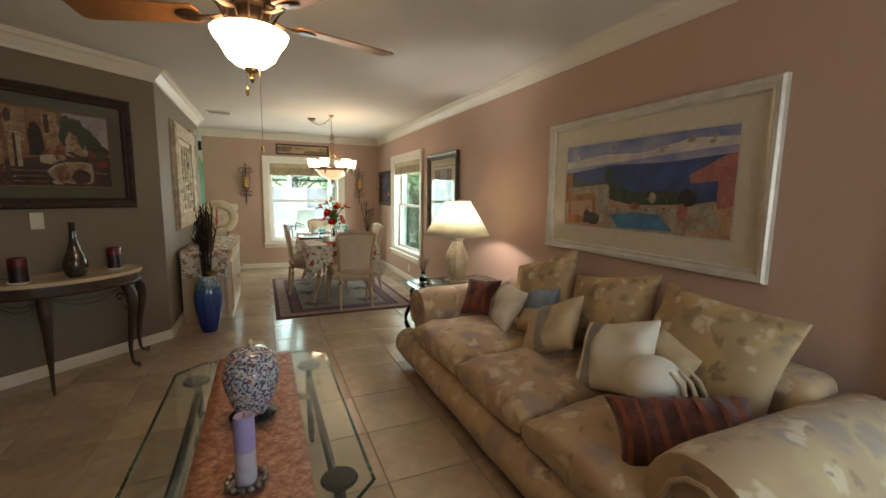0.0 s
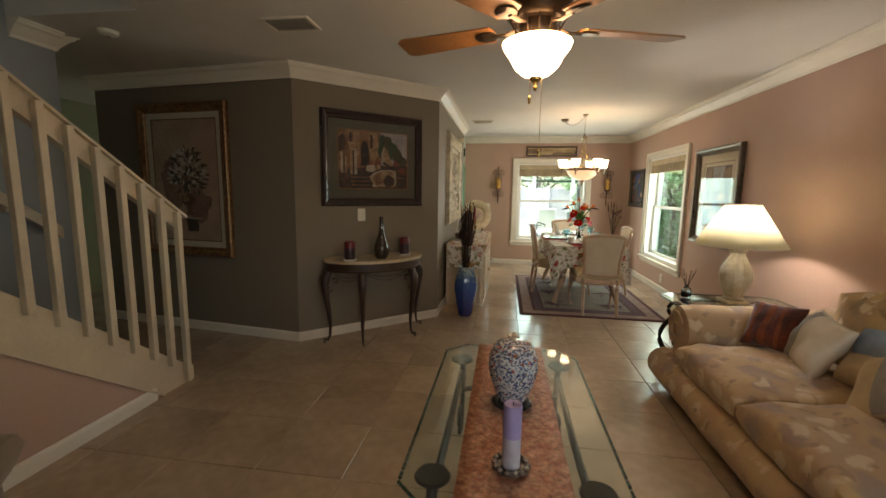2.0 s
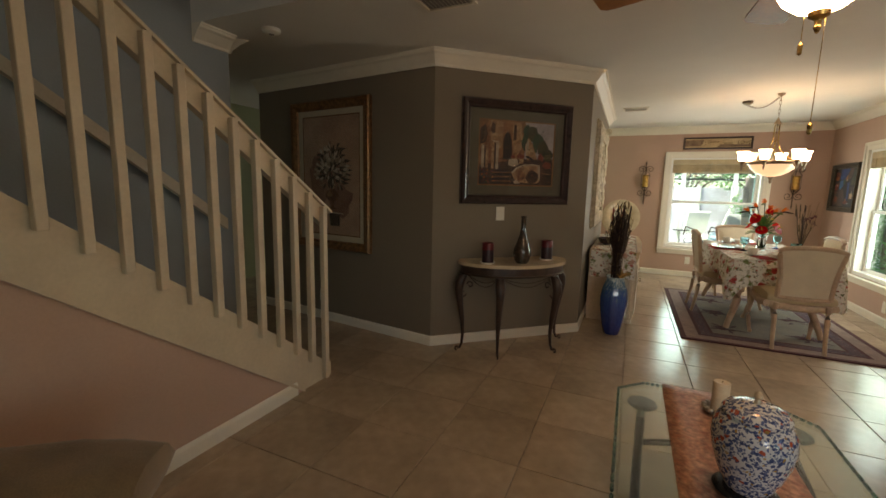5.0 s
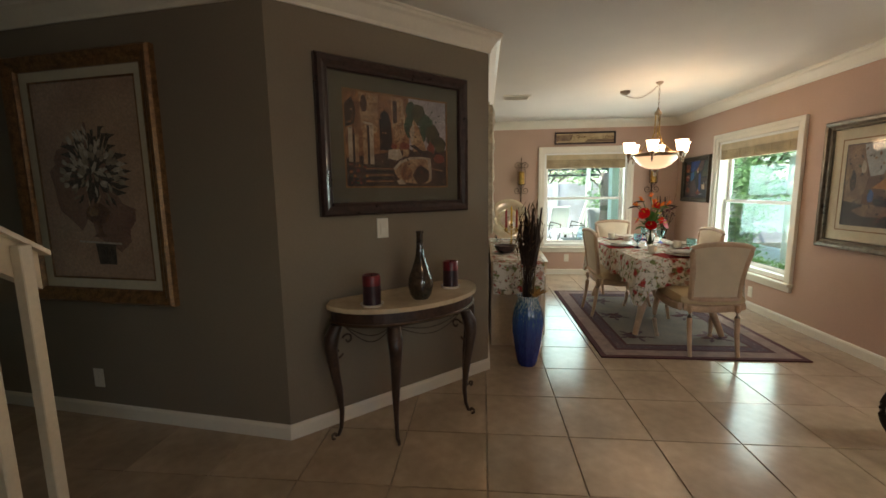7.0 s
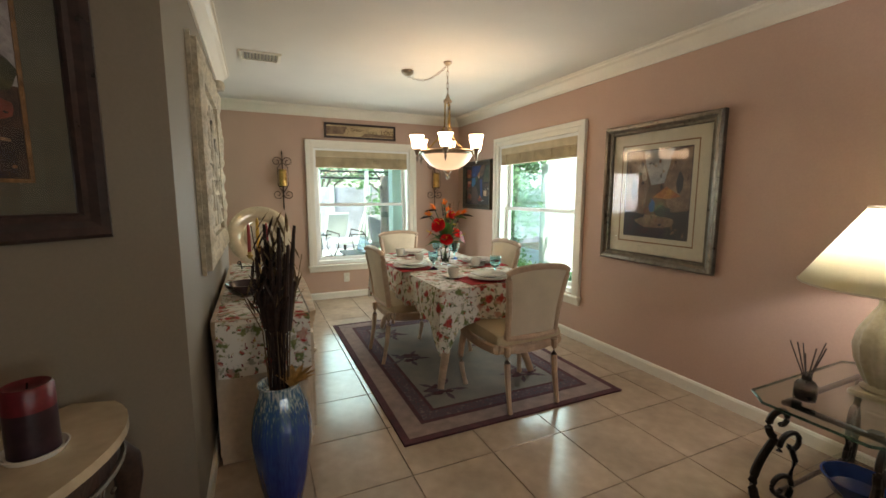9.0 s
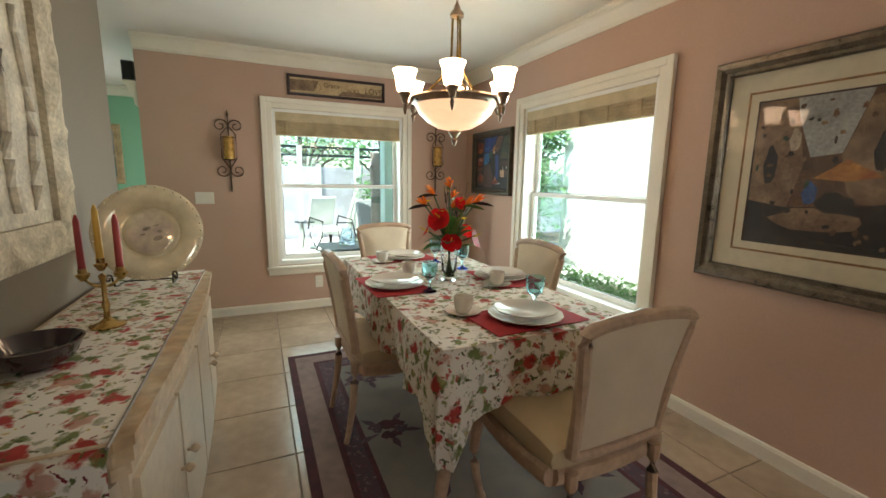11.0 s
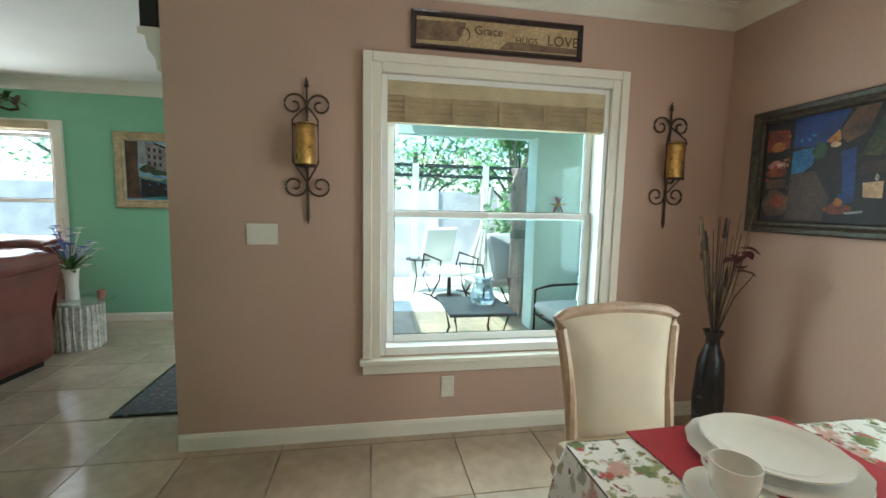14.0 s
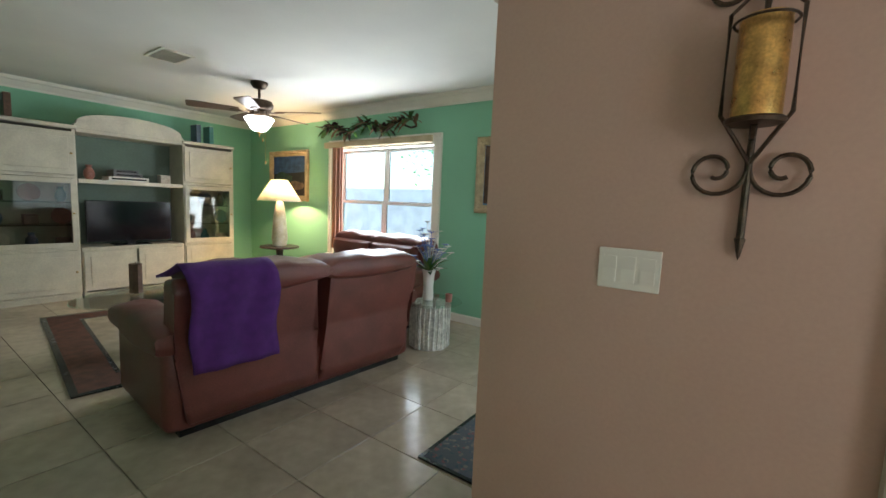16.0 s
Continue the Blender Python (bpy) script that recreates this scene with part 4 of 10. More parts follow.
casing_window("window_1", (W1[0], FY, 0, 0, 0, 0), W1[1] - W1[0], W1[2], W1[3], "white sash window in a cream moulded casing", mid=1.23)
roman_blind(pose(W1[0], FY, 0), W1[1] - W1[0], W1[3], 0.24, "raised bamboo roman blind on the back window")
casing_window("window_2", (FX, W2[1], 0, 0, 0, -90), W2[1] - W2[0], W2[2], W2[3], "white sash window in a cream moulded casing", mid=1.20)
roman_blind(pose(FX, W2[1], 0, 0, 0, -90), W2[1] - W2[0], W2[3], 0.22, "raised bamboo roman blind on the side window")
casing_window("window_4", (FX, W4[1], 0, 0, 0, -90), W4[1] - W4[0], W4[2], W4[3], "white sash window in a cream casing beside the sofa", mid=1.20)
casing_window("window_5", (2.45, -1.2, 0, 0, 0, 180), 1.2, 0.7, 2.1, "white double sash window in the front wall", columns=2)
casing_window("window_3", (W3[0], 11.5, 0, 0, 0, 0), W3[1] - W3[0], W3[2], W3[3], "white double sash window in the family room", columns=2, mid=1.25, blind=False)


# ---- switches and outlets ----
M_PLATE = mat("ivory_plastic", (0.72, 0.69, 0.60), 0.35, vary=0.03)


def wall_plate(name, m, w, h, label, n=1, outlet=False):
    ob = thing(name, m, label, "outlet" if outlet else "light switch")
    bm = new_bm()
    box(bm, -w / 2, w / 2, -0.007, 0.0, -h / 2, h / 2, 0.003, 2)
    part("plate", bm, M_PLATE, ob)
    for k in range(n):
        x = (k - (n - 1) / 2) * 0.046
        bm = new_bm()
        if outlet:
            for z in (-0.02, 0.02):
                lathe(bm, [(0, 0), (0.016, 0), (0.016, 0.003), (0, 0.003)], 0, 0, 0, 16)
                break
            box(bm, -0.016, 0.016, -0.0095, -0.007, -0.034, -0.008, 0.002)
            box(bm, -0.016, 0.016, -0.0095, -0.007, 0.008, 0.034, 0.002)
        else:
            prism(bm, [(-0.007, -0.033), (-0.0125, -0.033), (-0.009, 0.0), (-0.0095, 0.033), (-0.007, 0.033)], "x", x - 0.0165, x + 0.0165)
        part("receptacle" if outlet else "rocker", bm, M_PLATE, ob)
    return ob


wall_plate("light_switch", (0.103, FY, 1.122), 0.15, 0.106, "ivory triple rocker switch on the pink wall", 3)
wall_plate("outlet", (1.07, FY, 0.27), 0.075, 0.12, "ivory power outlet under the back window", 1, True)
ANG = math.degrees(math.atan2(GC[1] - GB[1], GC[0] - GB[0]))
DA = Vector((GC[0] - GB[0], GC[1] - GB[1])).normalized()
NA = Vector((DA.y, -DA.x))


def on_angle(s, off, z):
    p = Vector(GB) + DA * s + NA * off
    return pose(p.x, p.y, z, 0, 0, ANG)


wall_plate("light_switch", on_angle(0.62, 0.0, 1.155), 0.078, 0.12, "ivory rocker switch on the grey wall")
HA = math.degrees(math.atan2(GB[1] - GA[1], GB[0] - GA[0]))
DH = Vector((GB[0] - GA[0], GB[1] - GA[1])).normalized()


def on_hall(s, z):
    p = Vector(GA) + DH * s
    return pose(p.x, p.y, z, 0, 0, HA)


wall_plate("outlet", on_hall(0.93, 0.25), 0.075, 0.12, "ivory power outlet on the grey wall", 1, True)
wall_plate("outlet", (FX, 6.95, 0.2, 0, 0, -90), 0.075, 0.12, "ivory power outlet under the side window", 1, True)


# ---- pictures ----
def picture(name, m, w, h, fw, fd, mframe, label, mats=(), ground=None, patches=(), glazed=True, liner=None, category="picture", bead=0):
    """A framed picture on a wall, the room at -y, its middle at the origin; mats: (width, material) from outside in; patches: (material, points) in the art's own 0..1."""
    ob = thing(name, m, label, category)
    prof = [(0, 0.0), (0, -fd * 0.7), (fw * 0.15, -fd), (fw * 0.45, -fd * 0.92), (fw * 0.7, -fd * 0.6), (fw * 0.9, -fd * 0.62), (fw, -fd * 0.4), (fw, 0)]
    cs = [(-w / 2, -h / 2, 1, 1), (w / 2, -h / 2, -1, 1), (w / 2, h / 2, -1, -1), (-w / 2, h / 2, 1, -1)]
    for k in range(4):
        bm = new_bm()
        a, b = cs[k], cs[(k + 1) % 4]
        ra = [bm.verts.new((a[0] + a[2] * o, y, a[1] + a[3] * o)) for o, y in prof]
        rb = [bm.verts.new((b[0] + b[2] * o, y, b[1] + b[3] * o)) for o, y in prof]
        n = len(prof)
        for i in range(n):
            bm.faces.new((ra[i], ra[(i + 1) % n], rb[(i + 1) % n], rb[i]))
        bm.faces.new(ra[::-1])
        bm.faces.new(rb)
        part("moulding", bm, mframe, ob)
    x, z = w / 2 - fw + 0.002, h / 2 - fw + 0.002
    depth = 0.006
    for wd, mm in mats:
        bm = new_bm()
        for x0, x1, z0, z1 in ((-x, -x + wd, -z, z), (x - wd, x, -z, z), (-x + wd, x - wd, z - wd, z), (-x + wd, x - wd, -z, -z + wd)):
            box(bm, x0, x1, -depth - 0.002, -0.001, z0, z1)
        part("mat_board", bm, mm, ob)
        x, z = x - wd, z - wd
        depth -= 0.001
    bm = new_bm()
    box(bm, -x, x, -0.003, -0.001, -z, z)
    art = part("artwork", bm, ground, ob)
    for i, (mm, pts) in enumerate(patches):
        bm = new_bm()
        y = -0.0032 - 0.00004 * i
        vs = [bm.verts.new((-x + 2 * x * u, y, -z + 2 * z * v)) for u, v in pts]
        bm.faces.new(vs)
        part("painted_area", bm, mm, art)
    if glazed:
        bm = new_bm()
        g = w / 2 - fw + 0.001
        q = h / 2 - fw + 0.001
        vs = [bm.verts.new(p) for p in ((-g, -0.0125, -q), (g, -0.0125, -q), (g, -0.0125, q), (-g, -0.0125, q))]
        bm.faces.new(vs)
        part("glazing", bm, M_GLAZE, ob, "clear picture glass")
    return ob


M_GLAZE = pane_glass("picture_glass", (0.97, 0.97, 0.97), 0.10)
M_FRAME_WHITE = mat("silvered_white_frame", (0.60, 0.57, 0.50), 0.35, vary=0.1, scale=12, metal=0.2)
M_FRAME_DARK = mat("mahogany_frame", (0.035, 0.016, 0.014), 0.3, vary=0.3, scale=20, coat=0.3)
M_FRAME_GOLD = mat("bronze_gold_frame", (0.30, 0.15, 0.06), 0.38, metal=0.35, vary=0.35, scale=25, grain=120, bump=0.3)
M_FRAME_OLIVE = mat("antique_olive_frame", (0.085, 0.068, 0.045), 0.4, metal=0.3, vary=0.4, scale=30, grain=140, bump=0.5)
M_FRAME_PEWTER = mat("pewter_bronze_frame", (0.16, 0.13, 0.095), 0.3, metal=0.6, vary=0.3, scale=22, grain=120, bump=0.3)
M_FRAME_BLOND = mat("blond_wood_frame", (0.50, 0.36, 0.20), 0.45, vary=0.2, scale=12, grain=60)
M_MATCREAM = mat("cream_mat_board", (0.62, 0.56, 0.42), 0.9, vary=0.04, scale=20)
M_MATWHITE = mat("ivory_mat_board", (0.68, 0.62, 0.50), 0.9, vary=0.04, scale=20)
M_MATGREY = mat("sage_grey_mat_board", (0.11, 0.105, 0.075), 0.9, vary=0.06, scale=20)


def paint(name, c, c2=None, scale=14, vary=0.3):
    return mat(name, c, 0.6, vary=vary, scale=scale, grain=70, bump=0.12, color2=c2)


A_SKY = paint("painted_dusk_sky", (0.42, 0.42, 0.55), (0.15, 0.20, 0.45), 5, 0.15)
A_SEA = paint("painted_blue_sea", (0.045, 0.09, 0.27), (0.02, 0.045, 0.15), 8, 0.15)
A_CLOUD = paint("painted_clouds", (0.78, 0.70, 0.60), (0.52, 0.48, 0.50), 9, 0.15)
A_SAND = paint("painted_terrace", (0.62, 0.42, 0.24), (0.50, 0.28, 0.17), 8)
A_PINK = paint("painted_pink_house", (0.52, 0.20, 0.14), (0.40, 0.13, 0.13), 8)
A_POOL = paint("painted_pool", (0.07, 0.28, 0.46), (0.04, 0.16, 0.34), 8, 0.15)
A_GREENP = paint("painted_green", (0.05, 0.10, 0.05), (0.02, 0.04, 0.025), 20)
A_DARK = paint("painted_dark", (0.03, 0.022, 0.02), (0.012, 0.01, 0.012), 18)
A_ORANGE = paint("painted_orange", (0.50, 0.22, 0.05), (0.30, 0.08, 0.03), 14)
A_BROWN = paint("painted_brown", (0.17, 0.085, 0.045), (0.06, 0.03, 0.02), 10)
A_BUFF = paint("painted_buff", (0.30, 0.19, 0.11), (0.15, 0.085, 0.05), 10)
A_CREAM = paint("painted_cream", (0.52, 0.44, 0.33), (0.32, 0.25, 0.18), 12)
A_BLUEP = paint("painted_blue", (0.05, 0.12, 0.30), (0.02, 0.05, 0.14), 12)
A_SKYP = paint("painted_pale_sky", (0.40, 0.42, 0.40), (0.25, 0.25, 0.24), 6)
A_STONE = paint("painted_warm_stone", (0.36, 0.17, 0.075), (0.17, 0.075, 0.04), 16, 0.5)
A_STONE2 = paint("painted_pale_stone", (0.46, 0.31, 0.18), (0.28, 0.14, 0.07), 16, 0.5)
A_OLIVE = paint("painted_olive_tree", (0.085, 0.085, 0.035), (0.03, 0.03, 0.015), 18, 0.5)
A_LILAC = paint("painted_lilac_sky", (0.40, 0.36, 0.36), (0.30, 0.27, 0.28), 5)
A_ROOF = paint("painted_red_roof", (0.26, 0.055, 0.03), (0.13, 0.03, 0.02), 20)
A_DUSK = paint("painted_brown_shade", (0.085, 0.042, 0.028), (0.03, 0.017, 0.014), 14, 0.5)


def ring(cx, cy, rx, ry, n=12, a0=0, lump=0.12, seed=0):
    """An uneven round patch."""
    return [(cx + rx * math.cos(a0 + 2 * math.pi * i / n) * (1 + lump * math.sin(seed + i * 2.3)), cy + ry * math.sin(a0 + 2 * math.pi * i / n) * (1 + lump * math.cos(seed + i * 1.7))) for i in range(n)]


def dabs(n, palette, seed, u0=0.02, u1=0.98, v0=0.02, v1=0.98, size=0.035):
    """Loose small brush marks over part of a painting."""
    rd = random.Random(seed)
    return [(rd.choice(palette), ring(min(0.96, max(0.04, rd.uniform(u0, u1))), min(0.96, max(0.04, rd.uniform(v0, v1))), size * rd.uniform(0.35, 0.9), size * rd.uniform(0.35, 0.9), 7, rd.uniform(0, 6), 0.3, k)) for k in range(n)]


picture("seaside_print", pose(FX, 2.597, 1.46, 0, 0, -90), 1.615, 0.94, 0.06, 0.045, M_FRAME_WHITE, "large white-framed print of a seaside terrace", [(0.115, M_MATWHITE), (0.012, M_FRAME_WHITE)], A_SKY, [
    (A_CLOUD, [(0, 0.80), (0.3, 0.86), (0.55, 0.84), (0.8, 0.93), (1, 0.90), (1, 0.83), (0.7, 0.80), (0.4, 0.76), (0, 0.72)]),
    (A_SEA, [(0, 0.66), (0.35, 0.73), (0.7, 0.72), (1, 0.76), (1, 0.30), (0, 0.30)]),
    (A_GREENP, [(0.05, 0.62), (0.2, 0.52), (0.35, 0.55), (0.5, 0.42), (0.7, 0.44), (0.85, 0.36), (0.85, 0.25), (0.05, 0.3)]),
    (A_SAND, [(0, 0.34), (0.35, 0.34), (0.5, 0.28), (0.8, 0.30), (1, 0.34), (1, 0), (0, 0)]),
    (A_CREAM, [(0.02, 0.48), (0.34, 0.50), (0.36, 0.20), (0.26, 0.12), (0.20, 0.33), (0.02, 0.36)]),
    (A_ORANGE, [(0.0, 0.62), (0.05, 0.68), (0.06, 0.30), (0, 0.28)]),
    (A_CREAM, [(0.34, 0.24), (0.60, 0.27), (0.82, 0.25), (0.80, 0.0), (0.33, 0.0)]),
    (A_POOL, [(0.36, 0.16), (0.50, 0.20), (0.66, 0.19), (0.74, 0.03), (0.42, 0.02)]),
    (A_ORANGE, [(0.03, 0.38), (0.24, 0.42), (0.27, 0.06), (0.03, 0.02)]), (A_SAND, [(0.05, 0.30), (0.22, 0.33), (0.24, 0.10), (0.05, 0.07)]),
    (A_DARK, [(0.16, 0.04), (0.16, 0.16), (0.185, 0.22), (0.215, 0.17), (0.22, 0.05)]), (A_CREAM, [(0.24, 0.43), (0.33, 0.47), (0.36, 0.05), (0.31, 0.02)]),
    (A_CREAM, [(0.02, 0.475), (0.34, 0.52), (0.34, 0.50), (0.02, 0.455)]), (A_CREAM, [(0.06, 0.46), (0.07, 0.46), (0.07, 0.39), (0.06, 0.39)]), (A_CREAM, [(0.13, 0.47), (0.14, 0.47), (0.14, 0.40), (0.13, 0.40)]), (A_CREAM, [(0.20, 0.48), (0.21, 0.48), (0.21, 0.41), (0.20, 0.41)]),
    (A_PINK, [(0.80, 0.58), (0.95, 0.74), (1, 0.76), (1, 0.30), (0.93, 0.26), (0.93, 0.52), (0.81, 0.50)]),
    (A_CREAM, [(0.83, 0.30), (0.92, 0.34), (0.96, 0.10), (0.84, 0.02), (0.80, 0.08)]),
    (A_DARK, ring(0.80, 0.36, 0.045, 0.09)), (A_DARK, ring(0.24, 0.10, 0.045, 0.08)), (A_ORANGE, ring(0.10, 0.08, 0.06, 0.06)),
    (A_GREENP, ring(0.34, 0.60, 0.025, 0.10)), (A_CREAM, ring(0.62, 0.36, 0.02, 0.06)), (A_PINK, ring(0.78, 0.22, 0.025, 0.09)), (A_ORANGE, ring(0.52, 0.27, 0.03, 0.04)),
] + dabs(12, (A_PINK, A_CREAM, A_ORANGE, A_GREENP, A_SAND), 1, 0.3, 1, 0.2, 0.36, 0.012) + dabs(10, (A_CLOUD, A_CREAM), 2, 0, 1, 0.8, 0.95, 0.03))
picture("street_cafe_print", pose(FX, 5.60, 1.378, 0, 0, -90), 0.96, 1.065, 0.075, 0.05, M_FRAME_PEWTER, "bronze-framed print of a street cafe", [(0.085, M_MATCREAM), (0.01, M_FRAME_GOLD), (0.035, M_MATCREAM), (0.008, M_FRAME_DARK)], A_BROWN, [
    (A_SKYP, [(0.25, 1), (0.75, 1), (0.62, 0.62), (0.42, 0.60)]), (A_BUFF, [(0, 1), (0.28, 1), (0.38, 0.55), (0.30, 0.25), (0, 0.3)]), (A_BUFF, [(1, 1), (0.74, 0.95), (0.62, 0.6), (0.7, 0.3), (1, 0.3)]),
    (A_DARK, [(0, 0.30), (0.3, 0.26), (0.7, 0.28), (1, 0.32), (1, 0), (0, 0)]), (A_ORANGE, [(0.46, 0.46), (0.66, 0.58), (0.88, 0.47), (0.67, 0.44)]), (A_BUFF, ring(0.5, 0.18, 0.3, 0.08)),
    (A_DARK, ring(0.14, 0.55, 0.05, 0.14)), (A_DARK, ring(0.85, 0.62, 0.05, 0.12)), (A_CREAM, ring(0.30, 0.72, 0.04, 0.08)), (A_DARK, ring(0.62, 0.30, 0.12, 0.07)), (A_BLUEP, ring(0.45, 0.36, 0.05, 0.08)),
] + dabs(46, (A_BUFF, A_DARK, A_BROWN, A_BROWN, A_DARK, A_GREENP), 3, size=0.028))
A_NIGHT = paint("painted_night_blue", (0.02, 0.06, 0.22), (0.012, 0.03, 0.11), 9, 0.3)
A_TEAL = paint("painted_lit_water", (0.02, 0.22, 0.38), (0.02, 0.10, 0.24), 9, 0.3)
A_TREE = paint("painted_dark_tree", (0.06, 0.085, 0.04), (0.025, 0.04, 0.022), 9, 0.4)
A_GLOW = paint("painted_lamplit_red", (0.34, 0.07, 0.03), (0.16, 0.03, 0.02), 9, 0.4)
A_STREET = paint("painted_dim_street", (0.10, 0.06, 0.045), (0.05, 0.03, 0.028), 6, 0.3)
picture("night_cafe_painting", pose(FX, 8.325, 1.495, 0, 0, -90), 0.755, 0.635, 0.062, 0.04, M_FRAME_OLIVE, "olive-framed dark painting of a night terrace", (), A_DARK, [
    (A_NIGHT, [(0.24, 0.99), (0.62, 0.99), (0.55, 0.80), (0.46, 0.70), (0.24, 0.72)]), (A_TEAL, [(0.24, 0.68), (0.42, 0.70), (0.40, 0.54), (0.34, 0.48), (0.24, 0.46)]),
    (A_STREET, [(0.24, 0.46), (0.42, 0.48), (0.54, 0.22), (0.50, 0.02), (0.22, 0.02)]), (A_TREE, [(0.72, 0.60), (0.84, 0.96), (0.99, 0.99), (0.99, 0.58)]),
    (A_OLIVE, [(0.70, 0.58), (0.80, 0.70), (0.99, 0.62), (0.99, 0.56)]), (A_BROWN, [(0.56, 0.80), (0.66, 0.99), (0.80, 0.99), (0.74, 0.78), (0.62, 0.70)]),
    (A_ORANGE, [(0.48, 0.74), (0.56, 0.83), (0.58, 0.74), (0.53, 0.70)]), (A_SAND, ring(0.545, 0.70, 0.035, 0.025)), (A_GREENP, ring(0.44, 0.66, 0.05, 0.08)),
    (A_NIGHT, [(0.56, 0.62), (0.68, 0.66), (0.70, 0.20), (0.60, 0.16)]), (A_DARK, [(0.53, 0.66), (0.58, 0.68), (0.62, 0.26), (0.55, 0.28)]),
    (A_GLOW, [(0.02, 0.92), (0.20, 0.90), (0.21, 0.72), (0.02, 0.70)]), (A_ORANGE, ring(0.12, 0.74, 0.06, 0.05)), (A_PINK, ring(0.12, 0.56, 0.075, 0.05)), (A_GLOW, ring(0.12, 0.49, 0.085, 0.05)),
    (A_CREAM, ring(0.14, 0.565, 0.03, 0.012)), (A_BROWN, ring(0.13, 0.18, 0.11, 0.14)), (A_GLOW, ring(0.14, 0.20, 0.06, 0.07)), (A_BROWN, [(0.04, 0.42), (0.20, 0.42), (0.20, 0.34), (0.04, 0.33)]),
    (A_SAND, [(0.74, 0.35), (0.86, 0.36), (0.86, 0.22), (0.75, 0.23)]), (A_BROWN, [(0.88, 0.36), (0.97, 0.35), (0.97, 0.24), (0.88, 0.23)]), (A_CREAM, ring(0.82, 0.39, 0.012, 0.03)), (A_CREAM, ring(0.92, 0.40, 0.012, 0.03)),
    (A_DUSK, [(0.72, 0.52), (0.99, 0.54), (0.99, 0.44), (0.72, 0.42)]), (A_GLOW, ring(0.60, 0.13, 0.09, 0.05)), (A_ORANGE, ring(0.60, 0.19, 0.03, 0.04)), (A_SKYP, [(0.64, 0.10), (0.76, 0.12), (0.76, 0.10), (0.66, 0.085)]),
] + dabs(14, (A_GLOW, A_ORANGE, A_BROWN), 21, 0.03, 0.22, 0.3, 0.9, 0.022) + dabs(10, (A_TEAL, A_NIGHT), 22, 0.27, 0.40, 0.5, 0.95, 0.02), glazed=False)
court = [(A_STONE, [(0, 0), (0, 1), (0.62, 1), (0.62, 0)]), (A_LILAC, [(0.60, 1), (1, 1), (1, 0.42), (0.6, 0.42)]), (A_DUSK, [(0, 0.30), (0.3, 0.36), (0.6, 0.42), (1, 0.44), (1, 0), (0, 0)])]
court += [(A_STONE2, [(0.13, 1), (0.30, 1), (0.30, 0.62), (0.24, 0.55), (0.14, 0.62)]), (A_DUSK, [(0.0, 0.86), (0.07, 0.95), (0.10, 0.80), (0.08, 0.66), (0, 0.62)]), (A_DUSK, ring(0.17, 0.88, 0.03, 0.09)), (A_STONE2, [(0.42, 1), (0.55, 0.98), (0.57, 0.62), (0.50, 0.48), (0.44, 0.52)]), (A_DUSK, [(0.44, 0.95), (0.48, 0.95), (0.48, 0.72), (0.44, 0.70)])]
court += [(A_DARK, [(0.31, 0.40), (0.31, 0.72), (0.325, 0.80), (0.36, 0.84), (0.395, 0.80), (0.42, 0.70), (0.43, 0.40)])]
for u, v0, v1 in ((0.045, 0.26, 0.62), (0.10, 0.26, 0.62), (0.175, 0.24, 0.68), (0.235, 0.24, 0.66)):
    court.append((A_CREAM if u in (0.235, 0.045) else A_STONE2, [(u - 0.02, v0), (u - 0.02, v1), (u + 0.016, v1 + 0.01), (u + 0.016, v0)]))
court += [(A_DARK, [(0.065, 0.27), (0.065, 0.60), (0.082, 0.60), (0.082, 0.27)]), (A_DARK, [(0.195, 0.25), (0.195, 0.66), (0.212, 0.66), (0.212, 0.25)]), (A_CREAM, [(0.16, 0.695), (0.25, 0.685), (0.25, 0.66), (0.16, 0.675)])]
for k, (u, v, ru, rv) in enumerate(((0.62, 0.86, 0.05, 0.11), (0.70, 0.83, 0.07, 0.12), (0.78, 0.72, 0.075, 0.12), (0.85, 0.60, 0.075, 0.13), (0.60, 0.68, 0.05, 0.12), (0.93, 0.50, 0.07, 0.09), (0.72, 0.60, 0.06, 0.1))):
    court.append((A_OLIVE if k % 2 else A_GREENP, ring(u, v, ru, rv, 18, k, 0.10, k)))
court += [(A_STONE2, [(0.60, 0.62), (0.645, 0.77), (0.70, 0.68), (0.78, 0.42), (0.64, 0.40)]), (A_CREAM, [(0.605, 0.62), (0.645, 0.75), (0.655, 0.62), (0.63, 0.50)]), (A_DARK, [(0.60, 0.47), (0.65, 0.48), (0.80, 0.36), (0.78, 0.34)]), (A_ROOF, [(0.78, 0.44), (0.82, 0.54), (0.87, 0.46), (0.86, 0.38)]), (A_ROOF, ring(0.55, 0.46, 0.05, 0.04)), (A_ROOF, ring(0.92, 0.33, 0.06, 0.06)), (A_ROOF, ring(0.44, 0.45, 0.03, 0.03))]
court += [(A_CREAM, [(0.38, 0.31), (0.39, 0.41), (0.50, 0.42), (0.53, 0.33), (0.47, 0.29)]), (A_STONE2, [(0.53, 0.42), (0.60, 0.42), (0.58, 0.34), (0.53, 0.34)])]
bow_ = [(0.43, 0.20), (0.50, 0.29), (0.60, 0.335), (0.72, 0.345), (0.82, 0.335), (0.83, 0.06), (0.78, 0.03), (0.62, 0.03), (0.50, 0.05), (0.45, 0.14)]
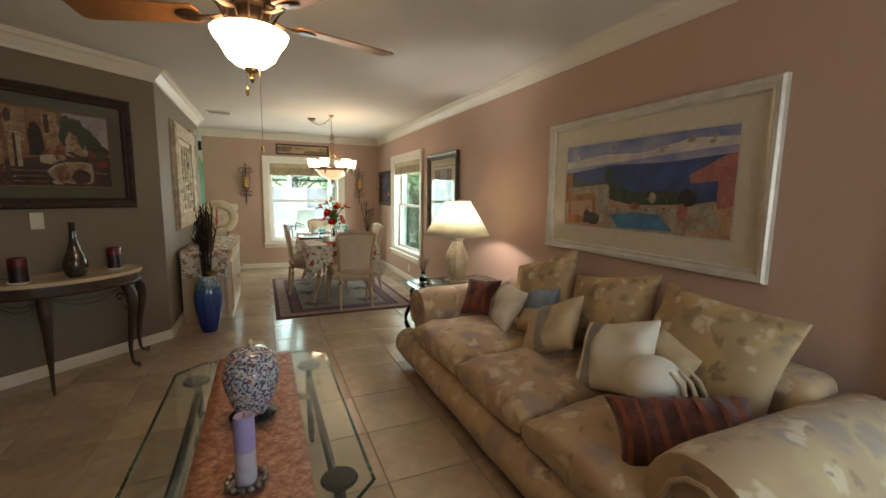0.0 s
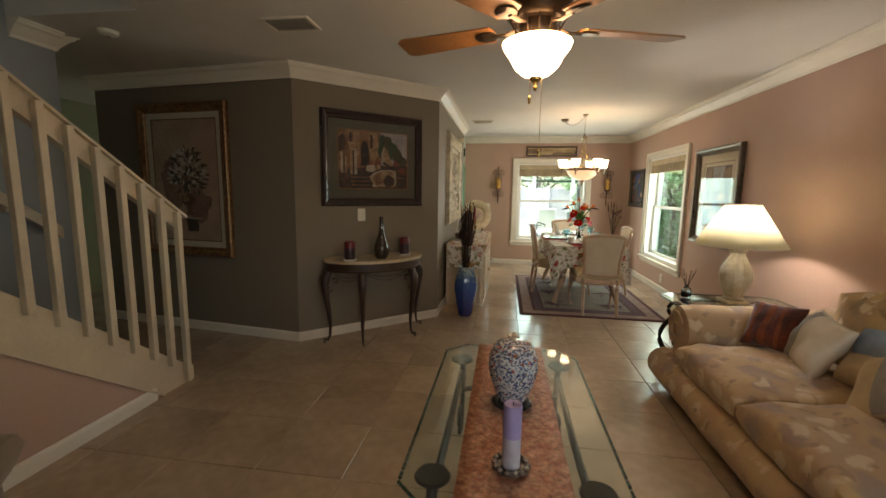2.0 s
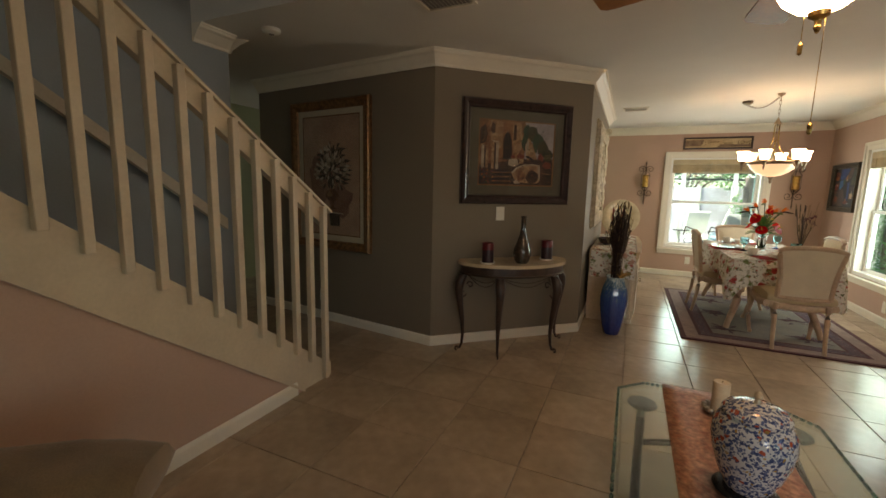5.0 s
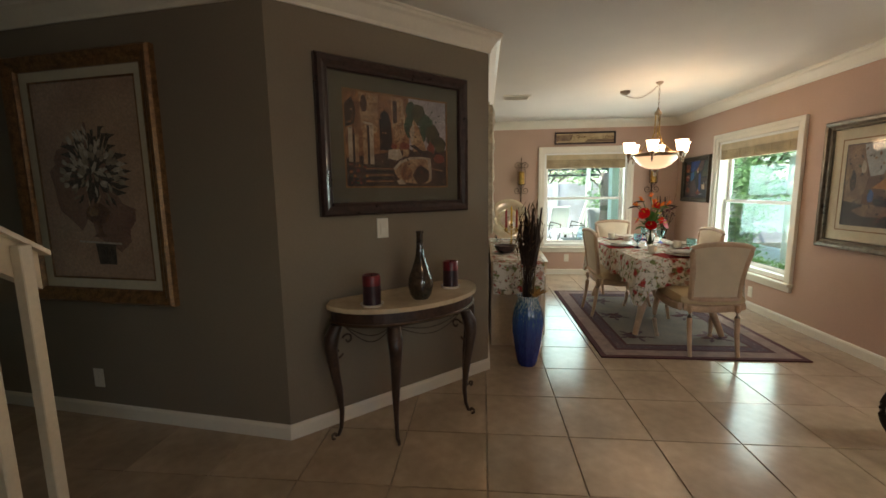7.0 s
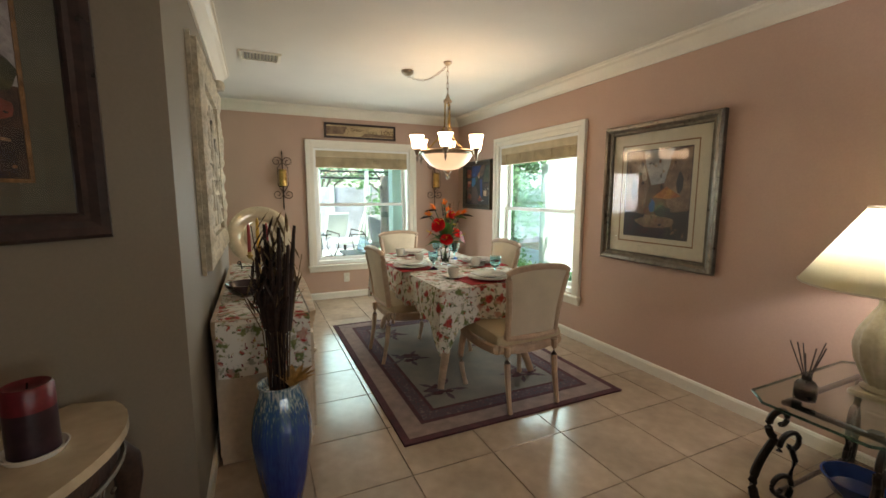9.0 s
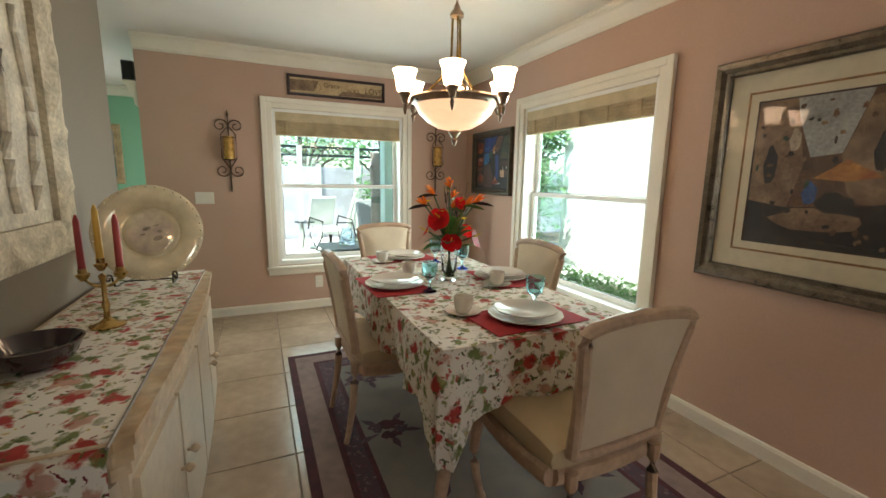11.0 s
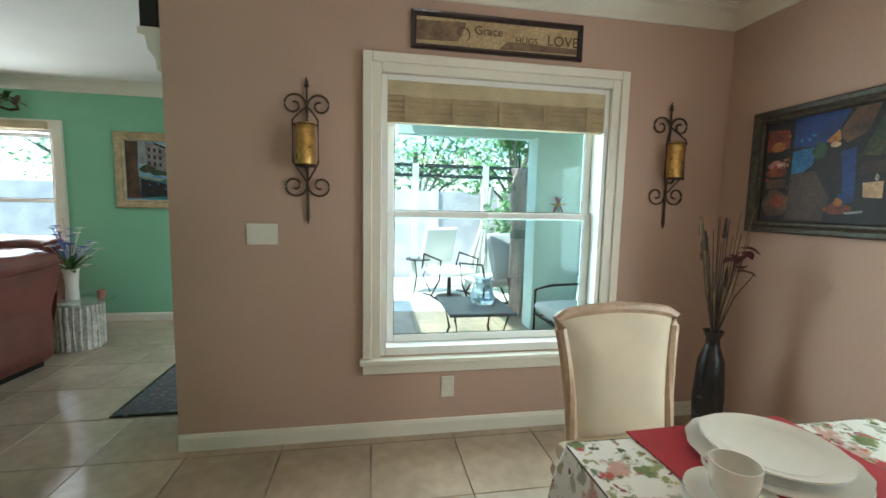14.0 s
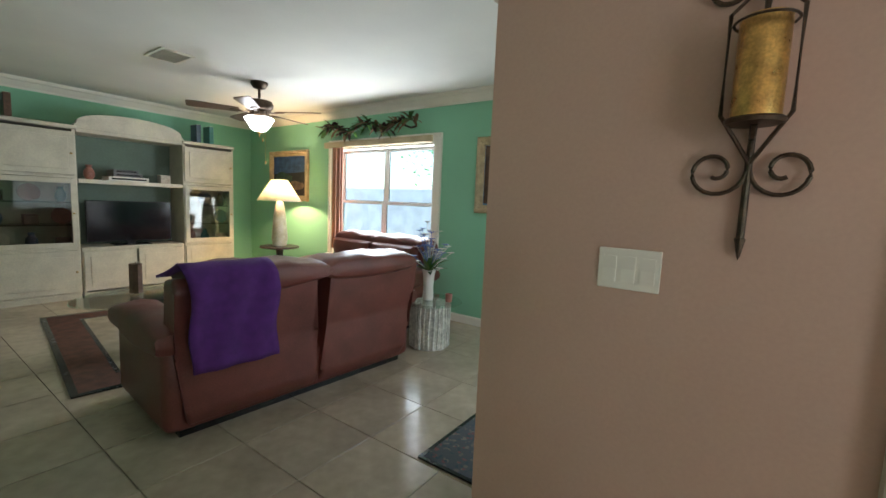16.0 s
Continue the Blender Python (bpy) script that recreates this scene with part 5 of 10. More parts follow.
court += [(A_STONE2, bow_), (A_CREAM, [(0.43, 0.20), (0.50, 0.29), (0.60, 0.335), (0.72, 0.345), (0.82, 0.335), (0.82, 0.31), (0.70, 0.32), (0.60, 0.305), (0.51, 0.26), (0.45, 0.18)]), (A_CREAM, [(0.79, 0.33), (0.825, 0.33), (0.835, 0.09), (0.81, 0.08)]), (A_DUSK, ring(0.72, 0.13, 0.085, 0.11)), (A_STONE, ring(0.56, 0.15, 0.06, 0.09)), (A_CREAM, [(0.46, 0.06), (0.51, 0.08), (0.56, 0.02), (0.48, 0.02)])]
for k in range(5):
    court.append((A_DARK if k % 2 else A_STONE, [(0.17, 0.045 + 0.035 * k), (0.43, 0.05 + 0.035 * k), (0.43, 0.062 + 0.035 * k), (0.17, 0.06 + 0.035 * k)]))
court += [(A_STONE2, [(0.83, 0.22), (0.96, 0.19), (0.96, 0.175), (0.83, 0.20)])] + dabs(26, (A_ROOF, A_ORANGE, A_DARK, A_GREENP, A_ROOF), 8, 0.0, 0.2, 0.02, 0.24, 0.022)
court += dabs(46, (A_STONE, A_STONE2, A_DUSK, A_STONE), 9, 0.0, 0.55, 0.45, 0.96, 0.014) + dabs(34, (A_OLIVE, A_GREENP, A_OLIVE), 10, 0.58, 0.92, 0.5, 0.88, 0.014) + dabs(26, (A_ROOF, A_DUSK, A_STONE, A_DARK), 11, 0.5, 0.97, 0.05, 0.45, 0.013)
picture("courtyard_print", on_angle(0.758, 0.0, 1.677), 1.05, 0.87, 0.075, 0.045, M_FRAME_DARK, "mahogany-framed print of an old courtyard", [(0.085, M_MATGREY), (0.01, M_FRAME_GOLD)], A_DUSK, court)
random.seed(5)
A_TAUPE = paint("painted_taupe_ground", (0.56, 0.385, 0.265), (0.44, 0.28, 0.19), 3, 0.25)
A_MAUVE = paint("painted_mauve_shade", (0.36, 0.21, 0.15), (0.25, 0.13, 0.095), 5, 0.3)
A_IVORY = paint("painted_ivory_petal", (0.72, 0.65, 0.54), (0.52, 0.44, 0.35), 30, 0.3)
A_LEAFD = paint("painted_shadow_leaf", (0.13, 0.10, 0.07), (0.07, 0.05, 0.036), 20, 0.4)
A_URN = paint("painted_bronze_urn", (0.34, 0.17, 0.09), (0.16, 0.075, 0.045), 12, 0.4)
blooms = [(A_MAUVE, ring(0.30, 0.48, 0.2, 0.2, 14, 0, 0.2)), (A_MAUVE, ring(0.66, 0.30, 0.22, 0.14, 14, 0, 0.2)), (A_LEAFD, ring(0.53, 0.55, 0.17, 0.15, 16, 0, 0.3)), (A_MAUVE, ring(0.22, 0.62, 0.07, 0.05)), (A_URN, ring(0.52, 0.335, 0.12, 0.055, 16, 0, 0.03)), (A_URN, [(0.49, 0.29), (0.56, 0.29), (0.545, 0.24), (0.60, 0.215), (0.45, 0.215), (0.51, 0.24)]), (A_LEAFD, [(0.46, 0.18), (0.66, 0.18), (0.65, 0.07), (0.48, 0.07)]), (A_IVORY, [(0.30, 0.195), (0.72, 0.185), (0.72, 0.175), (0.30, 0.185)]), (A_STONE2, ring(0.48, 0.345, 0.05, 0.025))]
for k in range(26):
    a = radians(-25 + k * 9)
    L = random.uniform(0.26, 0.37)
    blooms.append((A_LEAFD, [(0.53 + 0.1 * math.cos(a), 0.53 + 0.09 * math.sin(a)), (0.53 + L * 0.7 * math.cos(a - 0.07), 0.54 + 0.7 * L * math.sin(a - 0.07)), (0.53 + L * math.cos(a), 0.54 + 0.72 * L * math.sin(a)), (0.53 + L * 0.7 * math.cos(a + 0.07), 0.54 + 0.7 * L * math.sin(a + 0.07))]))
for k in range(70):
    a, r = random.uniform(0, 6.28), 0.27 * math.sqrt(random.random())
    u, v, b2 = 0.53 + r * math.cos(a), 0.56 + 0.75 * r * math.sin(a), a + random.uniform(-0.4, 0.4)
    q = random.uniform(0.03, 0.05)
    blooms.append((random.choice((A_IVORY, A_IVORY, A_IVORY, A_CREAM, A_MAUVE, A_LEAFD)), [(u - q * math.cos(b2), v - 0.8 * q * math.sin(b2)), (u + 0.4 * q * math.sin(b2), v - 0.3 * q * math.cos(b2)), (u + q * math.cos(b2) + 0.2 * q, v + 0.8 * q * math.sin(b2)), (u + q * math.cos(b2) - 0.3 * q, v + 0.8 * q * math.sin(b2) + 0.2 * q), (u - 0.4 * q * math.sin(b2), v + 0.3 * q * math.cos(b2))]))
for k in range(30):
    a = radians(-8 + 196 * ((k * 0.618) % 1))
    d = 0.10 + 0.21 * ((k * 0.37) % 1)
    u, v, q = 0.52 + d * math.cos(a), 0.50 + 0.84 * d * math.sin(a), random.uniform(0.026, 0.040)
    ca, sa = math.cos(a), math.sin(a)
    tulip = [(-0.9, 0.0), (-0.5, 0.50), (0.3, 0.62), (1.1, 0.40), (0.75, 0.12), (1.25, -0.08), (0.75, -0.22), (1.0, -0.52), (0.2, -0.60), (-0.5, -0.46)]
    blooms.append((A_CREAM if k % 3 else A_IVORY, [(u + q * (f * ca - g * sa), v + 0.75 * q * (f * sa + g * ca)) for f, g in tulip]))
picture("flower_print", on_hall(1.07, 1.455), 1.04, 1.42, 0.085, 0.05, M_FRAME_GOLD, "gold-framed print of white flowers in an urn", [(0.055, M_MATCREAM), (0.012, M_FRAME_GOLD)], A_TAUPE, blooms)
sign = picture("word_sign", pose(1.307, FY, 2.174), 0.932, 0.188, 0.026, 0.025, M_FRAME_DARK, "dark-framed parchment sign with painted words", (), paint("painted_gold_parchment", (0.62, 0.45, 0.25), (0.46, 0.31, 0.16), 7), [(A_BUFF, [(0, 0.15), (0.25, 0.2), (0.3, 0.9), (0, 0.85)]), (A_BUFF, [(0.5, 0.05), (1, 0.1), (1, 0.3), (0.55, 0.35)])], glazed=False, category="sign")


def words(text, m, size, material, parent, name="lettering"):
    cu = bpy.data.curves.new(name, "FONT")
    cu.body, cu.size, cu.extrude = text, size, 0.0006
    cu.align_x, cu.align_y = "CENTER", "CENTER"
    tmp = new("letters_source", cu)
    me = bpy.data.meshes.new_from_object(tmp.evaluated_get(bpy.context.evaluated_depsgraph_get()))
    bpy.data.objects.remove(tmp)
    me.materials.append(material)
    ob = new(name, me)
    ob.parent, ob.matrix_local = parent, m
    return ob


M_INK = mat("brown_ink", (0.10, 0.055, 0.025), 0.8)
words("LOVE", pose(0.355, -0.006, 0.0, 90), 0.075, M_INK, sign)
words("HUGS", pose(0.15, -0.006, -0.012, 90), 0.048, M_INK, sign)
words("Grace", pose(-0.06, -0.006, 0.02, 90), 0.062, M_INK, sign)
bm = new_bm()
tube(bm, [(p[0], -0.006, p[2]) for p in curl(-0.20, 0.0, 0.045, 0.012, -60, 250, 16)], 0.0022, 5)
part("flourish", bm, M_INK, sign)

# carved stone-like relief panel on the grey dining wall
M_STONE = mat("carved_cream_plaster", (0.60, 0.52, 0.38), 0.8, vary=0.25, scale=14, grain=60, bump=0.6, dist=0.01)
M_STONE2 = mat("pale_relief_plaster", (0.66, 0.60, 0.48), 0.8, vary=0.2, scale=10, grain=60, bump=0.5, dist=0.01)
rel = thing("relief_panel", (GC[0], 6.36, 1.545, 0, 0, 90), "large cream carved plaster relief in a rough frame", "wall art")
bm = new_bm()
W, Hh = 1.22, 1.11
for x0, x1, z0, z1 in ((-W / 2, -W / 2 + 0.16, -Hh / 2, Hh / 2), (W / 2 - 0.16, W / 2, -Hh / 2, Hh / 2), (-W / 2 + 0.16, W / 2 - 0.16, Hh / 2 - 0.14, Hh / 2), (-W / 2 + 0.16, W / 2 - 0.16, -Hh / 2, -Hh / 2 + 0.14)):
    nx, nz = max(2, int((x1 - x0) / 0.03)), max(2, int((z1 - z0) / 0.03))
    g = [[bm.verts.new((x0 + (x1 - x0) * i / nx, -0.055 - 0.022 * noise.noise(Vector((i * 0.45 + x0 * 9, j * 0.5 + z0 * 9, 1))) if 0 < i < nx and 0 < j < nz else -0.045, z0 + (z1 - z0) * j / nz)) for j in range(nz + 1)] for i in range(nx + 1)]
    for i in range(nx):
        for j in range(nz):
            bm.faces.new((g[i][j], g[i + 1][j], g[i + 1][j + 1], g[i][j + 1]))
    box(bm, x0, x1, -0.044, -0.002, z0, z1)
part("border", bm, M_STONE, rel, "rough carved border", True, normals=False)
bm = new_bm()
box(bm, -W / 2 + 0.15, W / 2 - 0.15, -0.02, -0.003, -Hh / 2 + 0.13, Hh / 2 - 0.13)
part("relief_field", bm, M_STONE2, rel)
for k in range(5):
    bm = new_bm()
    x = -0.34 + 0.17 * k
    tube(bm, [(x + 0.02 * math.sin(j * 0.9 + k), -0.028, -0.36 + 0.09 * j) for j in range(9)], 0.022, 8, 0.012)
    part("relief_stem", bm, M_STONE2, rel, "", True)
bm = new_bm()
lathe(bm, [(0, -0.03), (0.045, -0.03), (0.055, 0.0), (0.045, 0.03), (0, 0.03)], 0.5, -0.05, 0.585, 14)
part("corner_knob", bm, M_STONE, rel, "", True)
bm = new_bm()
box(bm, -W / 2 - 0.02, -W / 2 - 0.001, -0.02, -0.001, -Hh / 2 - 0.02, Hh / 2 + 0.02)
part("backing", bm, M_STONE, rel, "rough backing board")


# ---- wall sconces ----
def sconce(m, label, turned=0):
    ob = thing("wall_sconce", m, label, "sconce", "candle sconces beside the window")
    bm = new_bm()
    tube(bm, [(0, -0.012, -0.33), (0, -0.014, 0.33)], 0.008, 8, 0.005)
    lathe(bm, [(0, 0), (0.012, 0.01), (0.004, 0.05), (0, 0.06)], 0, -0.014, 0.32, 8)
    lathe(bm, [(0, -0.05), (0.004, -0.04), (0.011, 0), (0, 0.01)], 0, -0.012, -0.33, 8)
    part("spine", bm, M_BRONZE, ob, "", True)
    for s in (-1, 1):
        for z, k in ((0.235, 1), (-0.175, -1)):
            bm = new_bm()
            pts = [(s * p[0], -0.014, z + k * p[2]) for p in curl(0.065, 0.0, 0.062, 0.014, 180, -290, 26)]
            pts = [(0, -0.014, z - k * 0.07), (s * 0.003, -0.014, z - k * 0.03)] + pts
            tube(bm, pts, 0.0055, 6)
            part("scroll", bm, M_BRONZE, ob, "", True)
    mm = pose(0, -0.075, 0.03, 0, 0, turned)
    bm = new_bm()
    for s in (-1, 1):
        tube(bm, [(0.0, 0.05, -0.19), (s * 0.03, 0.03, -0.14), (s * 0.062, 0.0, -0.09), (s * 0.062, 0.0, 0.12), (s * 0.03, 0.03, 0.165), (0.0, 0.055, 0.2)], 0.0045, 6)
    part("cage", bm, M_BRONZE, ob, "", True, mm)
    bm = new_bm()
    lathe(bm, [(0.0, -0.112), (0.052, -0.112), (0.056, -0.104), (0.052, -0.1), (0.0, -0.1)], seg=28)
    tube(bm, [(0, 0.055, -0.13), (0, 0.02, -0.13), (0, 0, -0.112)], 0.007, 6)
    part("candle_plate", bm, M_BRONZE, ob, "", True, mm)
    bm = new_bm()
    lathe(bm, [(0.0, -0.1), (0.046, -0.1), (0.046, 0.10), (0.041, 0.106), (0.0, 0.1)], seg=32)
    candle = part("candle", bm, M_GOLDWAX, ob, "metallic gold pillar candle", True, mm)
    bm = new_bm()
    tube(bm, [(0, 0, 0.1), (0.002, 0, 0.118)], 0.002, 5)
    part("wick", bm, M_BLACK, candle)
    bm = new_bm()
    tube(bm, [(0.0555 * math.cos(2 * math.pi * i / 24), 0.0555 * math.sin(2 * math.pi * i / 24), 0.095) for i in range(25)], 0.003, 5)
    part("hoop", bm, M_BRONZE, ob, "", True, mm)
    return ob


M_GOLDWAX = mat("gold_foiled_wax", (0.72, 0.42, 0.13), 0.3, metal=0.8, vary=0.25, scale=30, grain=160, bump=0.3)
SC = Matrix.Diagonal((0.96, 0.96, 0.96, 1))
sconce(pose(0.328, FY, 1.537) @ SC, "dark scrolled iron wall sconce with gold candle")
sconce(pose(2.345, FY, 1.537) @ SC, "dark scrolled iron wall sconce with gold candle")


# ---- rug ----
M_RUG1 = mat("maroon_wool", (0.085, 0.022, 0.025), 0.95, vary=0.3, scale=20, grain=260, bump=0.5)
M_RUG2 = mat("mauve_beige_wool", (0.27, 0.19, 0.16), 0.95, vary=0.2, scale=12, grain=260, bump=0.5)
M_RUG3 = blotches("patterned_plum_wool", (0.075, 0.04, 0.05), [((0.20, 0.14, 0.13), 1.5, 0.32), ((0.05, 0.06, 0.08), 2.2, 0.30), ((0.22, 0.06, 0.07), 1.9, 0.2)], scale=22, rough=0.95, bump=0.5)
M_RUG4 = mat("grey_beige_wool", (0.22, 0.195, 0.155), 0.95, vary=0.2, scale=6, grain=260, bump=0.5, color2=(0.17, 0.16, 0.135))
rug = thing("area_rug", (1.484, 6.557, 0.001), "grey beige rug with maroon floral borders", "rug")
RW, RL = 0.804, 1.142
inset = 0.0
for wd, mm, nm in ((0.045, M_RUG1, "outer_border"), (0.115, M_RUG2, "beige_border"), (0.03, M_RUG1, "inner_line"), (0.085, M_RUG3, "patterned_border"), (0.025, M_RUG1, "inner_line")):
    x, y = RW - inset, RL - inset
    bm = new_bm()
    for x0, x1, y0, y1 in ((-x, -x + wd, -y, y), (x - wd, x, -y, y), (-x + wd, x - wd, -y, -y + wd), (-x + wd, x - wd, y - wd, y)):
        box(bm, x0, x1, y0, y1, 0.0, 0.011)
    part(nm, bm, mm, rug)
    inset += wd
bm = new_bm()
box(bm, -RW + inset, RW - inset, -RL + inset, RL - inset, 0.0, 0.011)
part("field", bm, M_RUG4, rug)
random.seed(11)
for fx, fy in ((-0.35, -0.62), (0.33, -0.62), (-0.35, 0.62), (0.33, 0.62), (-0.38, 0.0), (0.38, 0.02)):
    for k in range(7):
        a = random.uniform(0, 6.28)
        bm = new_bm()
        c = ring(fx + 0.07 * math.cos(a), fy + 0.05 * math.sin(a), random.uniform(0.03, 0.06), random.uniform(0.02, 0.04), 10, a, 0.3, k)
        prism(bm, c, "z", 0.0095, 0.0122 + 0.0002 * k)
        part("flower_motif", bm, random.choice((M_RUG1, M_RUG3, M_RUG1)), rug)
    for k in range(5):
        bm = new_bm()
        a = k * 1.3 + fx
        pts = [(fx + 0.05 * math.cos(a), fy + 0.05 * math.sin(a)), (fx + 0.13 * math.cos(a + 0.15), fy + 0.12 * math.sin(a + 0.15)), (fx + 0.19 * math.cos(a), fy + 0.17 * math.sin(a)), (fx + 0.13 * math.cos(a - 0.15), fy + 0.12 * math.sin(a - 0.15))]
        prism(bm, pts, "z", 0.0095, 0.0121)
        part("leaf_motif", bm, M_RUG3, rug)


# ---- dining table ----
M_CLOTH = blotches("floral_tablecloth", (0.72, 0.69, 0.62), [((0.50, 0.49, 0.38), 1.5, 0.30), ((0.21, 0.26, 0.085), 1.15, 0.37), ((0.36, 0.37, 0.15), 1.7, 0.28), ((0.70, 0.40, 0.31), 0.8, 0.30), ((0.55, 0.055, 0.045), 0.75, 0.31), ((0.58, 0.12, 0.08), 1.5, 0.24), ((0.11, 0.145, 0.045), 1.9, 0.25), ((0.26, 0.02, 0.03), 1.9, 0.19), ((0.70, 0.54, 0.18), 1.7, 0.14)], scale=11.5, soft=0.66, rough=0.85, bump=0.15, ragged=3.0)
M_WASH = mat("blush_washed_wood", (0.50, 0.345, 0.235), 0.45, vary=0.16, scale=9, grain=50, bump=0.08)
M_UPH = mat("cream_upholstery", (0.60, 0.51, 0.38), 0.9, vary=0.06, scale=8, grain=320, bump=0.3)
M_UPHS = mat("golden_beige_seat_fabric", (0.52, 0.41, 0.26), 0.9, vary=0.08, scale=8, grain=320, bump=0.3)
M_CHINA = mat("white_china", (0.74, 0.70, 0.62), 0.12, vary=0.03, coat=0.3)
M_REDMAT = mat("red_woven_placemat", (0.42, 0.02, 0.025), 0.85, vary=0.12, scale=20, grain=280, bump=0.5)
M_AQUA = glass("aqua_glass", (0.58, 0.89, 0.94))
M_COBALT = glass("cobalt_glass_foot", (0.03, 0.08, 0.55))
TX0, TX1, TY0, TY1, TZ = 1.07, 1.93, 5.80, 7.52, 0.755
dt = thing("dining_table", (1.5, 6.66, 0), "washed wood dining table under a floral cloth", "table")
bm = new_bm()
box(bm, TX0 + 0.01 - 1.5, TX1 - 0.01 - 1.5, TY0 + 0.01 - 6.66, TY1 - 0.01 - 6.66, TZ - 0.035, TZ - 0.004, 0.006)
part("tabletop", bm, M_WASH, dt)
bm = new_bm()
for x0, x1, y0, y1 in ((-0.34, 0.34, -0.72, -0.70), (-0.34, 0.34, 0.70, 0.72), (-0.36, -0.34, -0.72, 0.72), (0.34, 0.36, -0.72, 0.72)):
    box(bm, x0, x1, y0, y1, TZ - 0.13, TZ - 0.036)
part("apron", bm, M_WASH, dt)
for sx in (-1, 1):
    for sy in (-1, 1):
        bm = new_bm()
        tube(bm, [(sx * (0.34 - 0.05 * math.sin(k / 8 * math.pi * 1.3)), sy * (0.70 - 0.05 * math.sin(k / 8 * math.pi * 1.3)), 0.62 - 0.595 * k / 8) for k in range(9)], 0.045, 10, 0.024)
        part("leg", bm, M_WASH, dt, "", True)

cloth = thing("tablecloth", (1.5, 6.66, TZ), "cream tablecloth printed with red and green flowers", "tablecloth")
bm = new_bm()
hw, hl = (TX1 - TX0) / 2, (TY1 - TY0) / 2
loop = []
per = []
n1, n2, nc = 16, 32, 6
for cx, cy, a0, nn in ((hw, -hl, -90, n2), (hw, hl, 0, n1), (-hw, hl, 90, n2), (-hw, -hl, 180, n1)):
    r = 0.02
    for k in range(nc + 1):
        a = radians(a0 + 90 * k / nc)
        loop.append((cx - math.copysign(r, cx) + r * math.cos(a), cy - math.copysign(r, cy) + r * math.sin(a), math.cos(a), math.sin(a), 1.0))
    nxt = {90: (hw, -hl)}
    for k in range(1, nn):
        t = k / nn
        if a0 == -90:
            loop.append((hw, -hl + r + (2 * hl - 2 * r) * t, 1, 0, 0.0 + max(0, abs(t - 0.5) * 2 - 0.8) * 4))
        elif a0 == 0:
            loop.append((hw - r - (2 * hw - 2 * r) * t, hl, 0, 1, max(0, abs(t - 0.5) * 2 - 0.7) * 2.6))
        elif a0 == 90:
            loop.append((-hw, hl - r - (2 * hl - 2 * r) * t, -1, 0, max(0, abs(t - 0.5) * 2 - 0.8) * 4))
        else:
            loop.append((-hw + r + (2 * hw - 2 * r) * t, -hl, 0, -1, max(0, abs(t - 0.5) * 2 - 0.7) * 2.6))
rows = []
m = len(loop)
for j in range(9):
    t = j / 8
    row = []
    for i, (x, y, nx, ny, c) in enumerate(loop):
        drop = (0.235 + 0.17 * min(1, c) + 0.014 * math.sin(i * 0.9) + 0.006 * abs(math.sin(i * 1.57))) * t
        wave = t * (0.022 * math.sin(i * 0.62) + 0.012 * math.sin(i * 1.7)) + 0.012 * math.sin(min(1, t * 6) * math.pi / 2) + 0.05 * t * c * (1 - t * 0.5)
        row.append(bm.verts.new((x + nx * wave, y + ny * wave, 0.004 - drop - 0.01 * min(1, t * 8))))
    rows.append(row)
for a, b in zip(rows, rows[1:]):
    for i in range(m):
        bm.faces.new((a[i], a[(i + 1) % m], b[(i + 1) % m], b[i]))
gx, gy = 8, 16
grid = [[bm.verts.new((-hw + 0.004 + (2 * hw - 0.008) * i / gx, -hl + 0.004 + (2 * hl - 0.008) * j / gy, 0.0045 + 0.0012 * noise.noise(Vector((i * 0.8, j * 0.8, 4))))) for j in range(gy + 1)] for i in range(gx + 1)]
for i in range(gx):
    for j in range(gy):
        bm.faces.new((grid[i][j], grid[i + 1][j], grid[i + 1][j + 1], grid[i][j + 1]))
part("cloth", bm, M_CLOTH, cloth, "", True)


